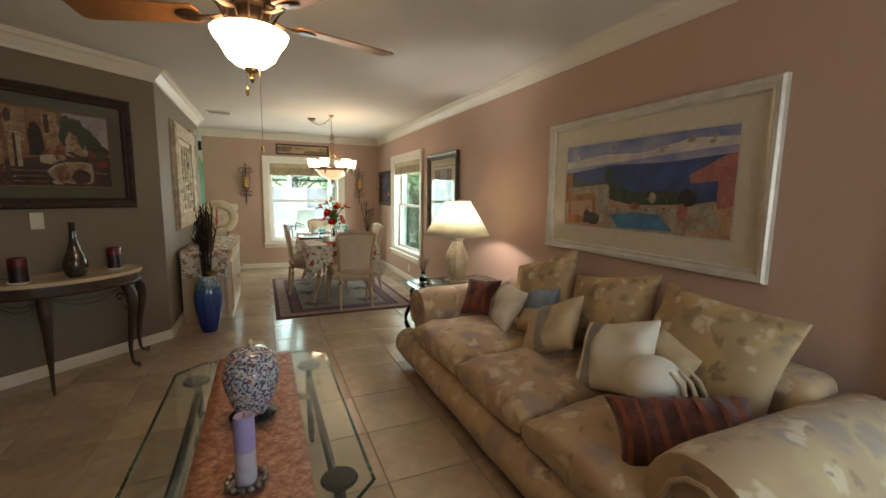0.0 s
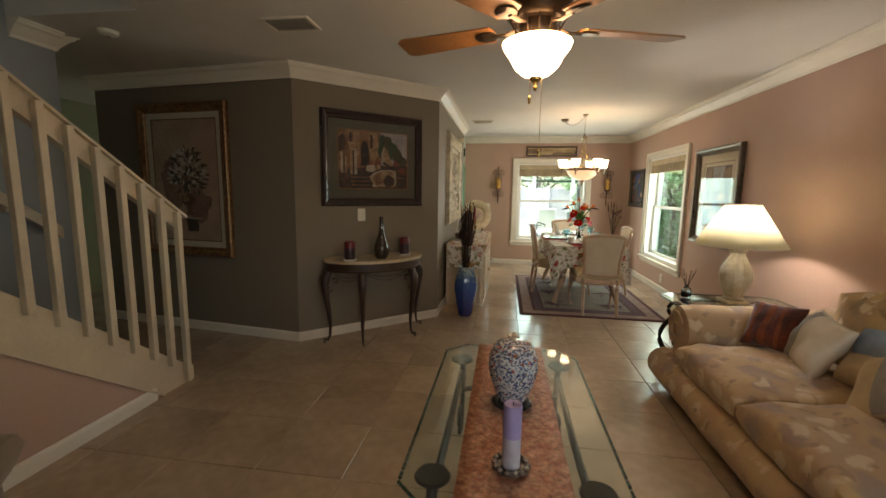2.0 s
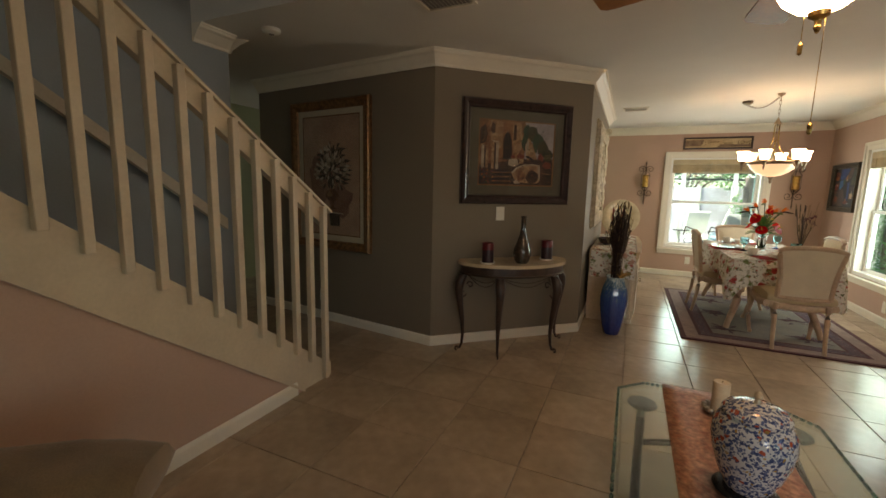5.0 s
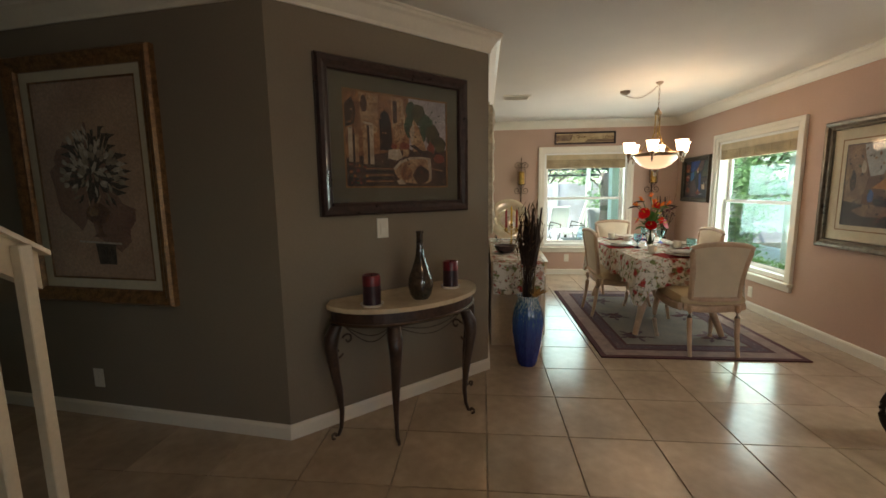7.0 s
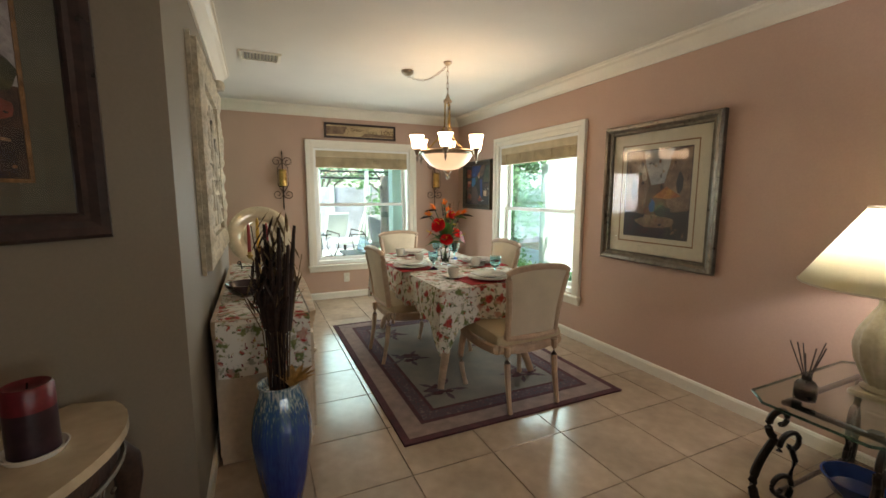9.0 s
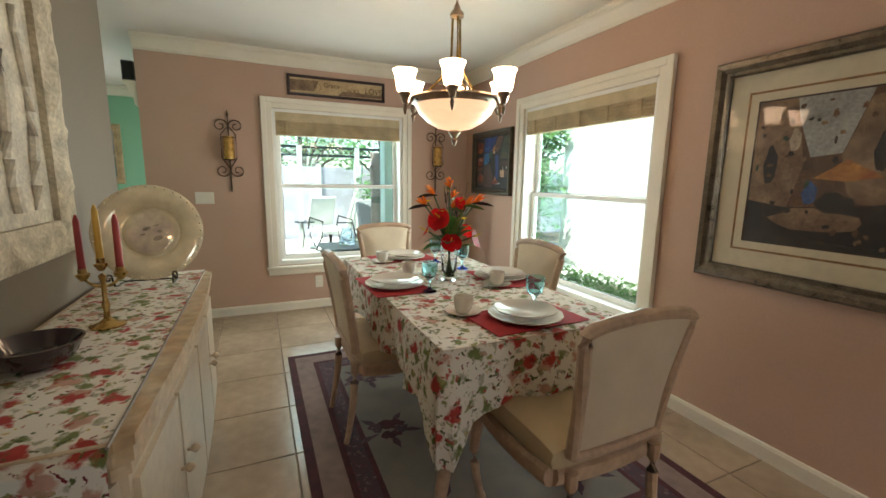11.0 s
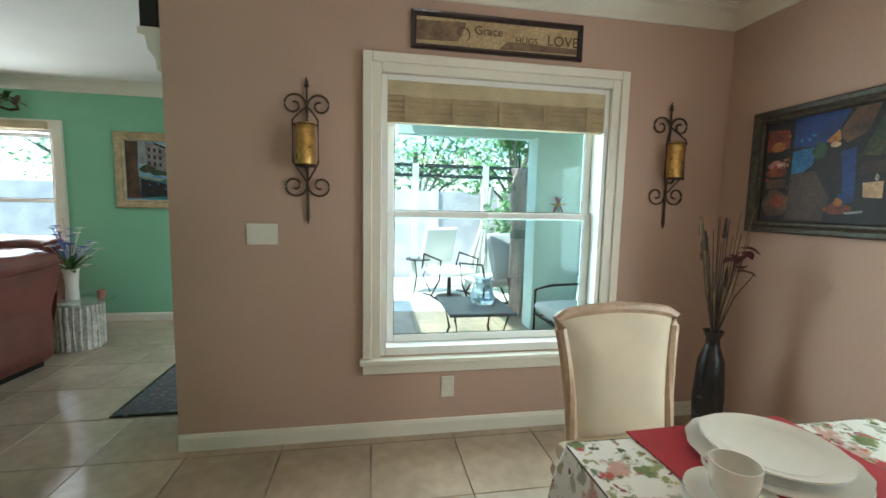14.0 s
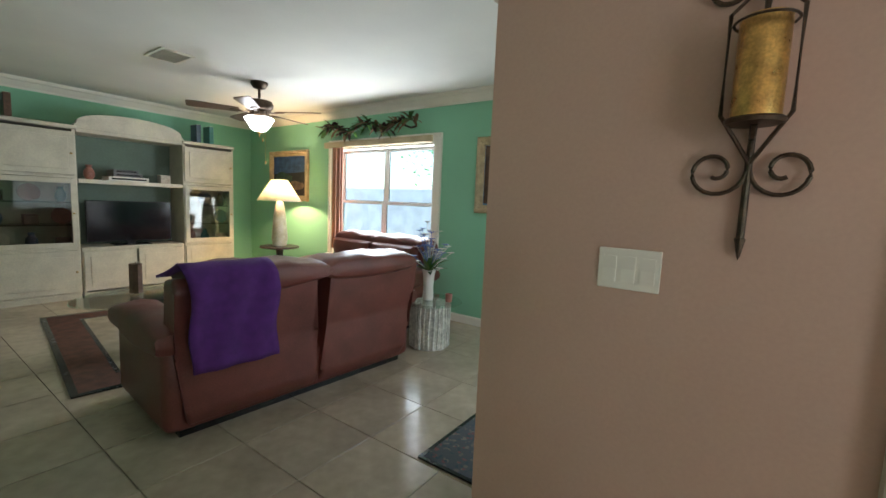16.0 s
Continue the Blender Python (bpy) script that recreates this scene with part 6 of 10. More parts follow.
# ---- dining chairs ----
def dining_chair(m, label):
    ch = thing("dining_chair", m, label, "chair", "chairs round the dining table")
    # back on -y side, seat reaching towards +y
    bm = new_bm()
    cushion(bm, 0.50, 0.47, 0.12, 0, 0.03, 0.395, n=12, pinch=0.0, power=0.16)
    part("seat", bm, M_UPHS, ch, "padded golden beige seat", True)
    for k, (a, b) in enumerate((((-0.24, 0.25), (0.24, 0.25)), ((-0.23, -0.19), (0.23, -0.19)), ((-0.245, -0.19), (-0.245, 0.25)), ((0.245, -0.19), (0.245, 0.25)))):
        bm = new_bm()
        pts = [(a[0] + (b[0] - a[0]) * t / 8, a[1] + (b[1] - a[1]) * t / 8, 0.40 - 0.022 * math.sin(math.pi * t / 8)) for t in range(9)]
        tube(bm, pts, 0.024, 8, flat=1.35)
        part("seat_rail", bm, M_WASH, ch, "", True)
    for s in (-1, 1):
        bm = new_bm()
        tube(bm, [(s * (0.235 + 0.02 * math.sin(math.pi * t / 8)), 0.24 + 0.03 * math.sin(math.pi * t / 8) - 0.015 * t / 8, 0.40 - 0.395 * t / 8) for t in range(9)], 0.027, 8, 0.014)
        lathe(bm, [(0, 0), (0.018, 0.0), (0.02, 0.012), (0.012, 0.03), (0, 0.03)], s * 0.235, 0.226, 0.0, 10)
        part("front_leg", bm, M_WASH, ch, "", True)
        bm = new_bm()
        tube(bm, [(s * 0.185, -0.22 - 0.05 * (t / 8) ** 2, 0.42 - 0.42 * t / 8) for t in range(9)], 0.022, 8, 0.015)
        part("back_leg", bm, M_WASH, ch, "", True)
    # back: curved outline tilted to the rear
    out = []
    for k in range(41):
        t = k / 40
        if t < 0.3:
            u = t / 0.3
            out.append((-0.185 - 0.04 * u + 0.012 * math.sin(u * math.pi), 0.0 + 0.42 * u))
        elif t <= 0.7:
            u = (t - 0.3) / 0.4
            out.append((-0.225 + 0.45 * u, 0.42 + 0.032 * math.sin(math.pi * u) ** 0.5))
        else:
            u = (t - 0.7) / 0.3
            out.append((0.225 - 0.04 * u - 0.012 * math.sin(u * math.pi), 0.42 * (1 - u)))
    lean = lambda v: -0.215 - 0.065 * (v / 0.45) ** 1.2 if v > 0 else -0.215
    bm = new_bm()
    tube(bm, [(u, lean(v), 0.47 + v) for u, v in out], 0.021, 8, flat=1.0)
    part("back_frame", bm, M_WASH, ch, "", True)
    bm = new_bm()
    tube(bm, [(-0.185 + 0.37 * t / 8, -0.217, 0.475 - 0.012 * math.sin(math.pi * t / 8)) for t in range(9)], 0.02, 8)
    part("back_rail", bm, M_WASH, ch, "", True)
    bm = new_bm()
    lathe(bm, [(0, 0), (0.025, 0.004), (0.015, 0.012), (0, 0.016)], 0, lean(0.45), 0.93, 12, sx=1.8)
    part("crest_carving", bm, M_WASH, ch, "", True)
    for side, nm in ((1, "backrest"), (-1, "back_panel")):
        bm = new_bm()
        inner = [(u * 0.93, 0.015 + v * 0.955) for u, v in out]
        cx = [(0.0, 0.03 + 0.40 * k / 8) for k in range(9)]
        nr = 6
        rings = []
        for r in range(nr + 1):
            q = r / nr
            row = []
            for u, v in inner:
                uu, vv = u * (1 - q), 0.22 + (v - 0.22) * (1 - q)
                puff = (0.028 if side > 0 else 0.012) * (1 - (1 - q) ** 3)
                row.append(bm.verts.new((uu, lean(vv) + side * (0.008 + puff), 0.47 + vv)))
            rings.append(row)
        k = len(inner)
        for a, b in zip(rings, rings[1:]):
            for i in range(k):
                bm.faces.new((a[i], a[(i + 1) % k], b[(i + 1) % k], b[i]))
        bmesh.ops.remove_doubles(bm, verts=bm.verts, dist=0.0002)
        part(nm, bm, M_UPH, ch, "cream upholstered back", True)
    return ch


c1 = dining_chair(pose(1.567, 5.725, 0.012, 0, 0, 1), "blush-washed wooden dining chair with cream upholstery")
copy_thing(c1, pose(1.145, 6.72, 0.012, 0, 0, -88))
copy_thing(c1, pose(1.51, 7.74, 0.012, 0, 0, 180))
copy_thing(c1, pose(1.88, 6.73, 0.012, 0, 0, 91))


# ---- place settings ----
def plate(x, y, z, r, label, scallop=0):
    ob = thing("dinner_plate", (x, y, z), label, "plate", "place settings")
    bm = new_bm()
    lathe(bm, [(0.0, 0.0), (r * 0.6, 0.0), (r * 0.72, 0.006), (r, 0.017), (r * 0.995, 0.020), (r * 0.72, 0.010), (r * 0.66, 0.006), (0.0, 0.005)], seg=56, flute=scallop, amp=0.012 if scallop else 0)
    part("plate_body", bm, M_CHINA, ob, "", True)
    return ob


def cup(x, y, z, rz=0):
    ob = thing("teacup", (x, y, z, 0, 0, rz), "white china teacup standing on its saucer", "cup", "place settings")
    bm = new_bm()
    lathe(bm, [(0.0, 0.006), (0.026, 0.006), (0.027, 0.010), (0.036, 0.022), (0.041, 0.05), (0.042, 0.075), (0.039, 0.075), (0.038, 0.05), (0.03, 0.02), (0.0, 0.014)], seg=32)
    part("cup_body", bm, M_CHINA, ob, "", True)
    bm = new_bm()
    tube(bm, [(0.039 + 0.022 * math.sin(math.pi * k / 10), 0, 0.062 - 0.036 * k / 10) for k in range(11)], 0.0035, 6)
    part("handle", bm, M_CHINA, ob, "", True)
    sc = thing("saucer", (x, y, z), "small white china saucer with upturned rim", "saucer", "place settings")
    bm = new_bm()
    lathe(bm, [(0.0, 0.0), (0.04, 0.0), (0.055, 0.004), (0.078, 0.013), (0.077, 0.016), (0.052, 0.008), (0.0, 0.005)], seg=40)
    part("saucer_body", bm, M_CHINA, sc, "", True)


def goblet(x, y, z):
    ob = thing("goblet", (x, y, z), "aqua glass goblet with a cobalt blue foot", "glass", "place settings")
    bm = new_bm()
    lathe(bm, [(0.0, 0.0), (0.037, 0.0), (0.038, 0.003), (0.014, 0.012), (0.008, 0.022), (0.0, 0.024)], seg=28)
    part("foot", bm, M_COBALT, ob, "cobalt blue glass foot", True)
    bm = new_bm()
    lathe(bm, [(0.0, 0.022), (0.007, 0.024), (0.006, 0.05), (0.012, 0.062), (0.034, 0.082), (0.041, 0.11), (0.041, 0.15), (0.039, 0.15), (0.038, 0.11), (0.03, 0.086), (0.0, 0.072)], seg=28)
    part("bowl", bm, M_AQUA, ob, "", True)


def placemat(x, y, w, d, rz):
    ob = thing("placemat", (x, y, TZ + 0.007, 0, 0, rz), "bright red woven rectangular placemat", "placemat", "place settings")
    bm = new_bm()
    box(bm, -w / 2, w / 2, -d / 2, d / 2, 0, 0.003, 0.001)
    part("mat_cloth", bm, M_REDMAT, ob)


PZ = TZ + 0.0105
placemat(1.53, 5.985, 0.45, 0.28, 3)
placemat(1.175, 6.69, 0.43, 0.30, 92)
placemat(1.83, 6.62, 0.43, 0.30, 88)
placemat(1.46, 7.40, 0.44, 0.29, 2)
for x, y in ((1.53, 5.985), (1.18, 6.67), (1.81, 6.63), (1.47, 7.39)):
    plate(x, y, PZ, 0.155, "white china charger plate with scalloped rim", 16)
    plate(x, y, PZ + 0.019, 0.128, "white china dinner plate on the charger")
CZ = TZ + 0.0065
for x, y, r in ((1.315, 6.13, 40), (1.34, 6.90, 80), (1.70, 6.49, 200), (1.29, 7.30, 100)):
    cup(x, y, CZ, r)
for x, y in ((1.31, 6.50), (1.63, 6.06), (1.71, 6.93), (1.63, 7.18)):
    goblet(x, y, CZ)

# ---- flowers on the table ----
M_LEAF = leafy("glossy_leaf", (0.04, 0.11, 0.03), (0.025, 0.06, 0.02), 25, (0.08, 0.22, 0.05))
M_LEAF2 = mat("light_leaf", (0.12, 0.20, 0.04), 0.45, vary=0.3, scale=25)
M_REDP = leafy("red_petal", (0.50, 0.008, 0.010), (0.34, 0.005, 0.008), 20, (0.62, 0.010, 0.010))
M_REDP.node_tree.nodes["Principled BSDF"].inputs["Specular IOR Level"].default_value = 0.2
M_ORGP = leafy("orange_petal", (0.85, 0.22, 0.03), (0.75, 0.08, 0.02), 25, (0.90, 0.26, 0.04))
M_YELP = leafy("yellow_petal", (0.82, 0.56, 0.05), (0.70, 0.42, 0.04), 25, (0.85, 0.60, 0.08))
M_STEMG = mat("green_stem", (0.05, 0.10, 0.03), 0.6)
M_DRYST = mat("dark_dried_stem", (0.045, 0.022, 0.014), 0.85, vary=0.4, scale=30)
M_DRYST2 = mat("pale_dried_stem", (0.20, 0.13, 0.06), 0.85, vary=0.3, scale=30)


def leaf(bm, base, way, length, width, droop=0.3, cup_=0.15, n=6):
    """A curved blade with a middle rib."""
    base, d = Vector(base), Vector(way).normalized()
    s = d.cross(Vector((0, 0, 1)))
    s = s.normalized() if s.length > 0.1 else Vector((1, 0, 0))
    u = s.cross(d).normalized()
    rows = []
    for i in range(n + 1):
        t = i / n
        p = base + d * (length * t) - Vector((0, 0, droop * length * t * t))
        w = width * math.sin(math.pi * min(1, t * 0.92 + 0.06)) ** 0.8 / 2
        rows.append([bm.verts.new(p + s * w * k + u * (abs(k) * w * cup_ * 2)) for k in (-1, 0, 1)])
    for a, b in zip(rows, rows[1:]):
        for k in (0, 1):
            bm.faces.new((a[k], a[k + 1], b[k + 1], b[k]))


fl = thing("flower_vase", (1.51, 6.70, CZ), "clear glass vase of red and orange tropical flowers", "flowers")
bm = new_bm()
lathe(bm, [(0.0, 0.0), (0.045, 0.0), (0.048, 0.01), (0.042, 0.06), (0.047, 0.15), (0.055, 0.19), (0.052, 0.19), (0.044, 0.15), (0.038, 0.06), (0.0, 0.012)], seg=28)
part("vase", bm, glass("clear_vase_glass", (0.92, 0.95, 0.94)), fl, "clear glass vase", True)
random.seed(21)
M_PURP = mat("violet_petal", (0.10, 0.05, 0.32), 0.5, vary=0.2, scale=20)


def heart(bm, c, out, w, n=16):
    """A broad cupped heart-shaped bract facing out, its point down."""
    c, out = Vector(c), Vector(out).normalized()
    side = out.cross(Vector((0, 0, 1))).normalized()
    up = side.cross(out).normalized()
    mid = bm.verts.new(c - out * (0.10 * w))
    rim = []
    for i in range(n):
        a = 2 * math.pi * i / n
        x = 0.50 * math.sin(a) * (1 + 0.10 * math.cos(a))
        z = 0.46 * math.cos(a) - 0.10 * abs(math.sin(a)) - (0.12 if i == 0 else 0.0) + (-0.10 if i == n // 2 else 0)
        rim.append(bm.verts.new(c + side * (x * w) + up * (z * w) + out * (0.05 * w * math.cos(2 * a))))
    for i in range(n):
        bm.faces.new((mid, rim[i], rim[(i + 1) % n]))


def stem_to(top, bend=0.5):
    bm = new_bm()
    a = math.atan2(top.y, top.x)
    tube(bm, [(-0.02 * math.cos(a), -0.02 * math.sin(a), 0.02), (0.008 * math.cos(a), 0.008 * math.sin(a), 0.18), (top.x * bend, top.y * bend, 0.18 + (top.z - 0.18) * 0.62), tuple(top)], 0.0045, 6)
    part("stem", bm, M_STEMG, fl, "", True)


# glossy red bracts low and in the middle of the bunch
for k, (ang, r, z, w) in enumerate(((215, 0.105, 0.36, 0.135), (250, 0.10, 0.235, 0.115), (318, 0.13, 0.25, 0.12), (20, 0.12, 0.27, 0.12), (95, 0.11, 0.34, 0.12), (150, 0.12, 0.27, 0.115), (290, 0.06, 0.44, 0.085))):
    a = radians(ang)
    top = Vector((r * math.cos(a), r * math.sin(a), z))
    stem_to(top)
    bm = new_bm()
    heart(bm, top + Vector((math.cos(a), math.sin(a), 0)) * 0.02, (math.cos(a), math.sin(a), 0.35 + 0.3 * (k % 2)), w)
    part("flower", bm, M_REDP, fl, "glossy red heart-shaped petal", True)
    bm = new_bm()
    tube(bm, [tuple(top), tuple(top + Vector((math.cos(a), math.sin(a), 0.5)) * 0.05)], 0.005, 6, 0.003)
    part("spadix", bm, M_YELP, fl, "", True)
# bird-of-paradise heads standing above, each a dark beak with pointed orange petals
for k, (ang, r, z) in enumerate(((240, 0.05, 0.515), (345, 0.14, 0.43), (305, 0.10, 0.42), (195, 0.17, 0.42), (60, 0.12, 0.45), (130, 0.10, 0.47), (275, 0.03, 0.40))):
    a = radians(ang)
    top = Vector((r * math.cos(a), r * math.sin(a), z))
    stem_to(top)
    bm = new_bm()
    leaf(bm, top - Vector((math.cos(a), math.sin(a), 0)) * 0.02, (math.cos(a), math.sin(a), -0.12), 0.13, 0.022, 0.0, 0.8, 5)
    part("beak", bm, M_DRYST if k % 2 else M_LEAF2, fl, "pointed beak-like sheath", True)
    bm = new_bm()
    for j in range(5):
        q = Vector((math.cos(a + (j - 2) * 0.32), math.sin(a + (j - 2) * 0.32), 0.55 + 0.5 * (j % 3)))
        leaf(bm, top, q, random.uniform(0.055, 0.085), 0.022, 0.0, 0.5, 4)
    part("flower", bm, M_ORGP, fl, "orange pointed petals", True)
    bm = new_bm()
    leaf(bm, top, (math.cos(a + 0.1), math.sin(a + 0.1), 1.5), 0.06, 0.012, 0.0, 0.3, 3)
    part("tongue", bm, M_PURP, fl, "violet pointed petal", True)
# small yellow sprays
for k in range(7):
    a = k * 2.4 + 0.6
    top = Vector(((0.06 + 0.012 * k) * math.cos(a), (0.06 + 0.012 * k) * math.sin(a), 0.30 + 0.022 * k))
    stem_to(top)
    bm = new_bm()
    for j in range(6):
        leaf(bm, top, (math.cos(j * 1.05), math.sin(j * 1.05), 0.7), 0.036, 0.017, 0.2, 0.2, 3)
    part("flower", bm, M_YELP, fl, "small yellow bloom", True)
# broad dark leaves round the neck, narrow ones upright
for k in range(30):
    a = k * 2.399
    bm = new_bm()
    if k % 3 < 2:
        leaf(bm, (0.03 * math.cos(a), 0.03 * math.sin(a), 0.17 + 0.004 * k), (math.cos(a), math.sin(a), 0.35 + 0.045 * k), random.uniform(0.12, 0.17), random.uniform(0.055, 0.085), random.uniform(0.2, 0.6))
    else:
        leaf(bm, (0.02 * math.cos(a), 0.02 * math.sin(a), 0.20), (math.cos(a), math.sin(a), 2.4), random.uniform(0.18, 0.27), 0.03, 0.1)
    part("leaf", bm, (M_LEAF, M_LEAF, M_LEAF2)[k % 3], fl, "", True)

# ---- sideboard and what stands on it ----
M_CREAMW = mat("cream_glazed_wood", (0.60, 0.50, 0.37), 0.4, vary=0.10, scale=5, grain=40, bump=0.05)
M_ONYX = mat("tan_veined_edge", (0.55, 0.36, 0.20), 0.3, vary=0.3, scale=9, grain=22, bump=0.08, color2=(0.66, 0.55, 0.40))
sb = thing("sideboard", (0.0, 6.49, 0), "cream bow-front sideboard with a veined tan edge", "sideboard")


def bow(y):
    return 0.25 + 0.03 * math.cos(math.pi * y / 1.75)


pts = [(-0.22, -0.865), (bow(-0.865) - 0.03, -0.865)] + [(bow(-0.84 + 1.68 * k / 16), -0.84 + 1.68 * k / 16) for k in range(17)] + [(bow(0.865) - 0.03, 0.865), (-0.22, 0.865)]
bm = new_bm()
prism(bm, [(x * 0.97 - 0.004, y * 0.985) for x, y in pts], "z", 0.05, 0.665)
part("body", bm, M_CREAMW, sb)
bm = new_bm()
prism(bm, [(x * 0.94 - 0.006, y * 0.97) for x, y in pts], "z", 0.0, 0.05)
part("plinth", bm, M_CREAMW, sb)
for z0, z1, k in ((0.665, 0.70, 1.0), (0.70, 0.74, 1.035), (0.74, 0.765, 1.06)):
    bm = new_bm()
    prism(bm, [(x * (k if x > 0 else 1), y * (1 + (k - 1) * 0.25)) for x, y in pts], "z", z0 + 0.0005, z1)
    part("cornice", bm, M_ONYX, sb, "veined tan marbled moulding")
for k in range(4):
    y0, y1 = -0.82 + 0.41 * k + 0.012, -0.82 + 0.41 * (k + 1) - 0.012
    bm = new_bm()
    n = 6
    ra, rb = [], []
    for i in range(n + 1):
        y = y0 + (y1 - y0) * i / n
        for z, arr in ((0.09, ra), (0.63, rb)):
            arr.append((bow(y) * 0.97 - 0.004, y, z))
    va = [[bm.verts.new((x + o, y, z)) for x, y, z in arr] for arr, o in ((ra, 0.0), (ra, 0.014), (rb, 0.014), (rb, 0.0))]
    for q in range(3):
        for i in range(n):
            bm.faces.new((va[q][i], va[q][i + 1], va[q + 1][i + 1], va[q + 1][i]))
    for i in (0, n):
        bm.faces.new([va[q][i] for q in range(4)])
    door = part("door", bm, M_CREAMW, sb)
    bm = new_bm()
    yk = y1 - 0.04 if k % 2 == 0 else y0 + 0.04
    lathe(bm, [(0.0, -0.018), (0.008, -0.012), (0.017, 0.0), (0.012, 0.012), (0, 0.018)], bow(yk) * 0.97 + 0.034, yk, 0.40, 14)
    tube(bm, [(bow(yk) * 0.97 + 0.008, yk, 0.40), (bow(yk) * 0.97 + 0.03, yk, 0.40)], 0.006, 8)
    part("knob", bm, M_ONYX, door, "carved tan knob", True)
for y in (-0.855, 0.855):
    bm = new_bm()
    lathe(bm, [(0.022, 0.055), (0.03, 0.07), (0.022, 0.10), (0.024, 0.60), (0.032, 0.63), (0.026, 0.66)], 0.20, y, 0, 16)
    part("column", bm, M_CREAMW, sb, "", True)

scloth = thing("sideboard_runner", (0.0, 6.49, 0.766), "floral table runner draped over the sideboard end", "runner")
bm = new_bm()
ny, nx = 40, 8
path = [(-0.93 - 0.0 + 0.0, 0)]
g = []
for j in range(ny + 1):
    s = j / ny * (1.80 + 0.28) - 0.28
    row = []
    for i in range(nx + 1):
        x = -0.20 + 0.43 * i / nx
        if s < 0:
            y, z = -0.905 - 0.012 * math.sin(-s * 9) - 0.008 * math.sin(i * 1.1) * (-s * 4), s
        else:
            y, z = -0.893 + s, 0.0025 + 0.0012 * noise.noise(Vector((i * 0.6, j * 0.6, 2)))
        row.append(bm.verts.new((x, y, z)))
    g.append(row)
for j in range(ny):
    for i in range(nx):
        bm.faces.new((g[j][i], g[j][i + 1], g[j + 1][i + 1], g[j + 1][i]))
part("cloth", bm, M_CLOTH, scloth, "", True)
bm = new_bm()
tube(bm, [(0.231, -0.90 + 1.79 * k / 20, 0.003) for k in range(21)], 0.004, 5)
part("hem", bm, M_BAND, scloth, "grey stitched hem")

M_GOLDPL = mat("pearl_gold_glass", (0.80, 0.70, 0.51), 0.10, metal=0.25, vary=0.12, scale=9, grain=22, bump=0.10, coat=0.9)
pl = thing("display_plate", pose(0.025, 7.13, 0.785, 0, 0, 0), "large round pearly gold glass plate on a stand", "plate")
R = 0.242
tilt = pose(0, 0.03, R + 0.0, 78, 0, 0)
bm = new_bm()
lathe(bm, [(0.0, 0.012), (R * 0.30, 0.010), (R * 0.46, 0.004), (R * 0.50, -0.002), (R * 0.54, 0.0), (R * 0.60, 0.026), (R * 0.70, 0.042), (R * 0.86, 0.047), (R * 0.95, 0.042), (R, 0.036), (R, 0.030), (R * 0.7, 0.026), (R * 0.55, -0.006), (0, -0.008)], seg=64)
part("plate_body", bm, M_GOLDPL, pl, "", True, tilt)
M_MOP = mat("pearly_centre", (0.80, 0.71, 0.55), 0.10, metal=0.25, coat=0.9, vary=0.2, scale=12, grain=30, color2=(0.72, 0.58, 0.52))
bm = new_bm()
lathe(bm, [(0.0, 0.018), (R * 0.28, 0.0155), (R * 0.42, 0.010), (R * 0.42, 0.004), (0, 0.004)], seg=40)
part("centre", bm, M_MOP, pl, "shimmering pinkish centre", True, tilt)
M_PLATEINK = mat("faded_plate_print", (0.30, 0.26, 0.20), 0.3, vary=0.3, scale=20)
for k, (u, v, w, a) in enumerate(((-0.012, 0.02, 0.020, 0.3), (0.028, 0.035, 0.014, -0.4), (0.035, -0.03, 0.022, 0.6), (0.045, 0.005, 0.012, 1.2), (-0.03, -0.01, 0.012, 0.1))):
    bm = new_bm()
    prism(bm, [(u + w * math.cos(2 * math.pi * q / 9 + a), v + 0.4 * w * math.sin(2 * math.pi * q / 9 + a) + 0.3 * w * math.cos(2 * math.pi * q / 9)) for q in range(9)], "z", 0.012, 0.0186)
    part("printed_sprig", bm, M_PLATEINK, pl, "faded flower sprig", False, tilt)
for k in range(36):
    a = 2 * math.pi * k / 36
    bm = new_bm()
    lathe(bm, [(0, 0), (0.006, 0.001), (0.0035, 0.004), (0, 0.005)], R * 0.955 * math.cos(a), R * 0.955 * math.sin(a), 0.041, 8)
    part("rim_bead", bm, M_GOLDPL, pl, "", True, tilt)
st = thing("plate_stand", (0.0, 7.12, 0.768), "small black wire scroll plate stand", "stand")
for s in (-1, 1):
    bm = new_bm()
    tube(bm, [(s * 0.12, 0.10, 0.0), (s * 0.12, -0.02, 0.004), (s * 0.12, -0.06, 0.012), (s * 0.125, -0.075, 0.05)] + [(s * 0.125 + s * p[0] * 0.6, -0.075 - p[0] * 0.4, p[2]) for p in curl(0.02, 0.055, 0.022, 0.006, 180, -200, 16)], 0.0045, 6)
    part("scroll_arm", bm, M_IRON, st, "", True)
bm = new_bm()
tube(bm, [(-0.12, 0.08, 0.004), (0.12, 0.08, 0.004)], 0.004, 6)
part("cross_wire", bm, M_IRON, st)

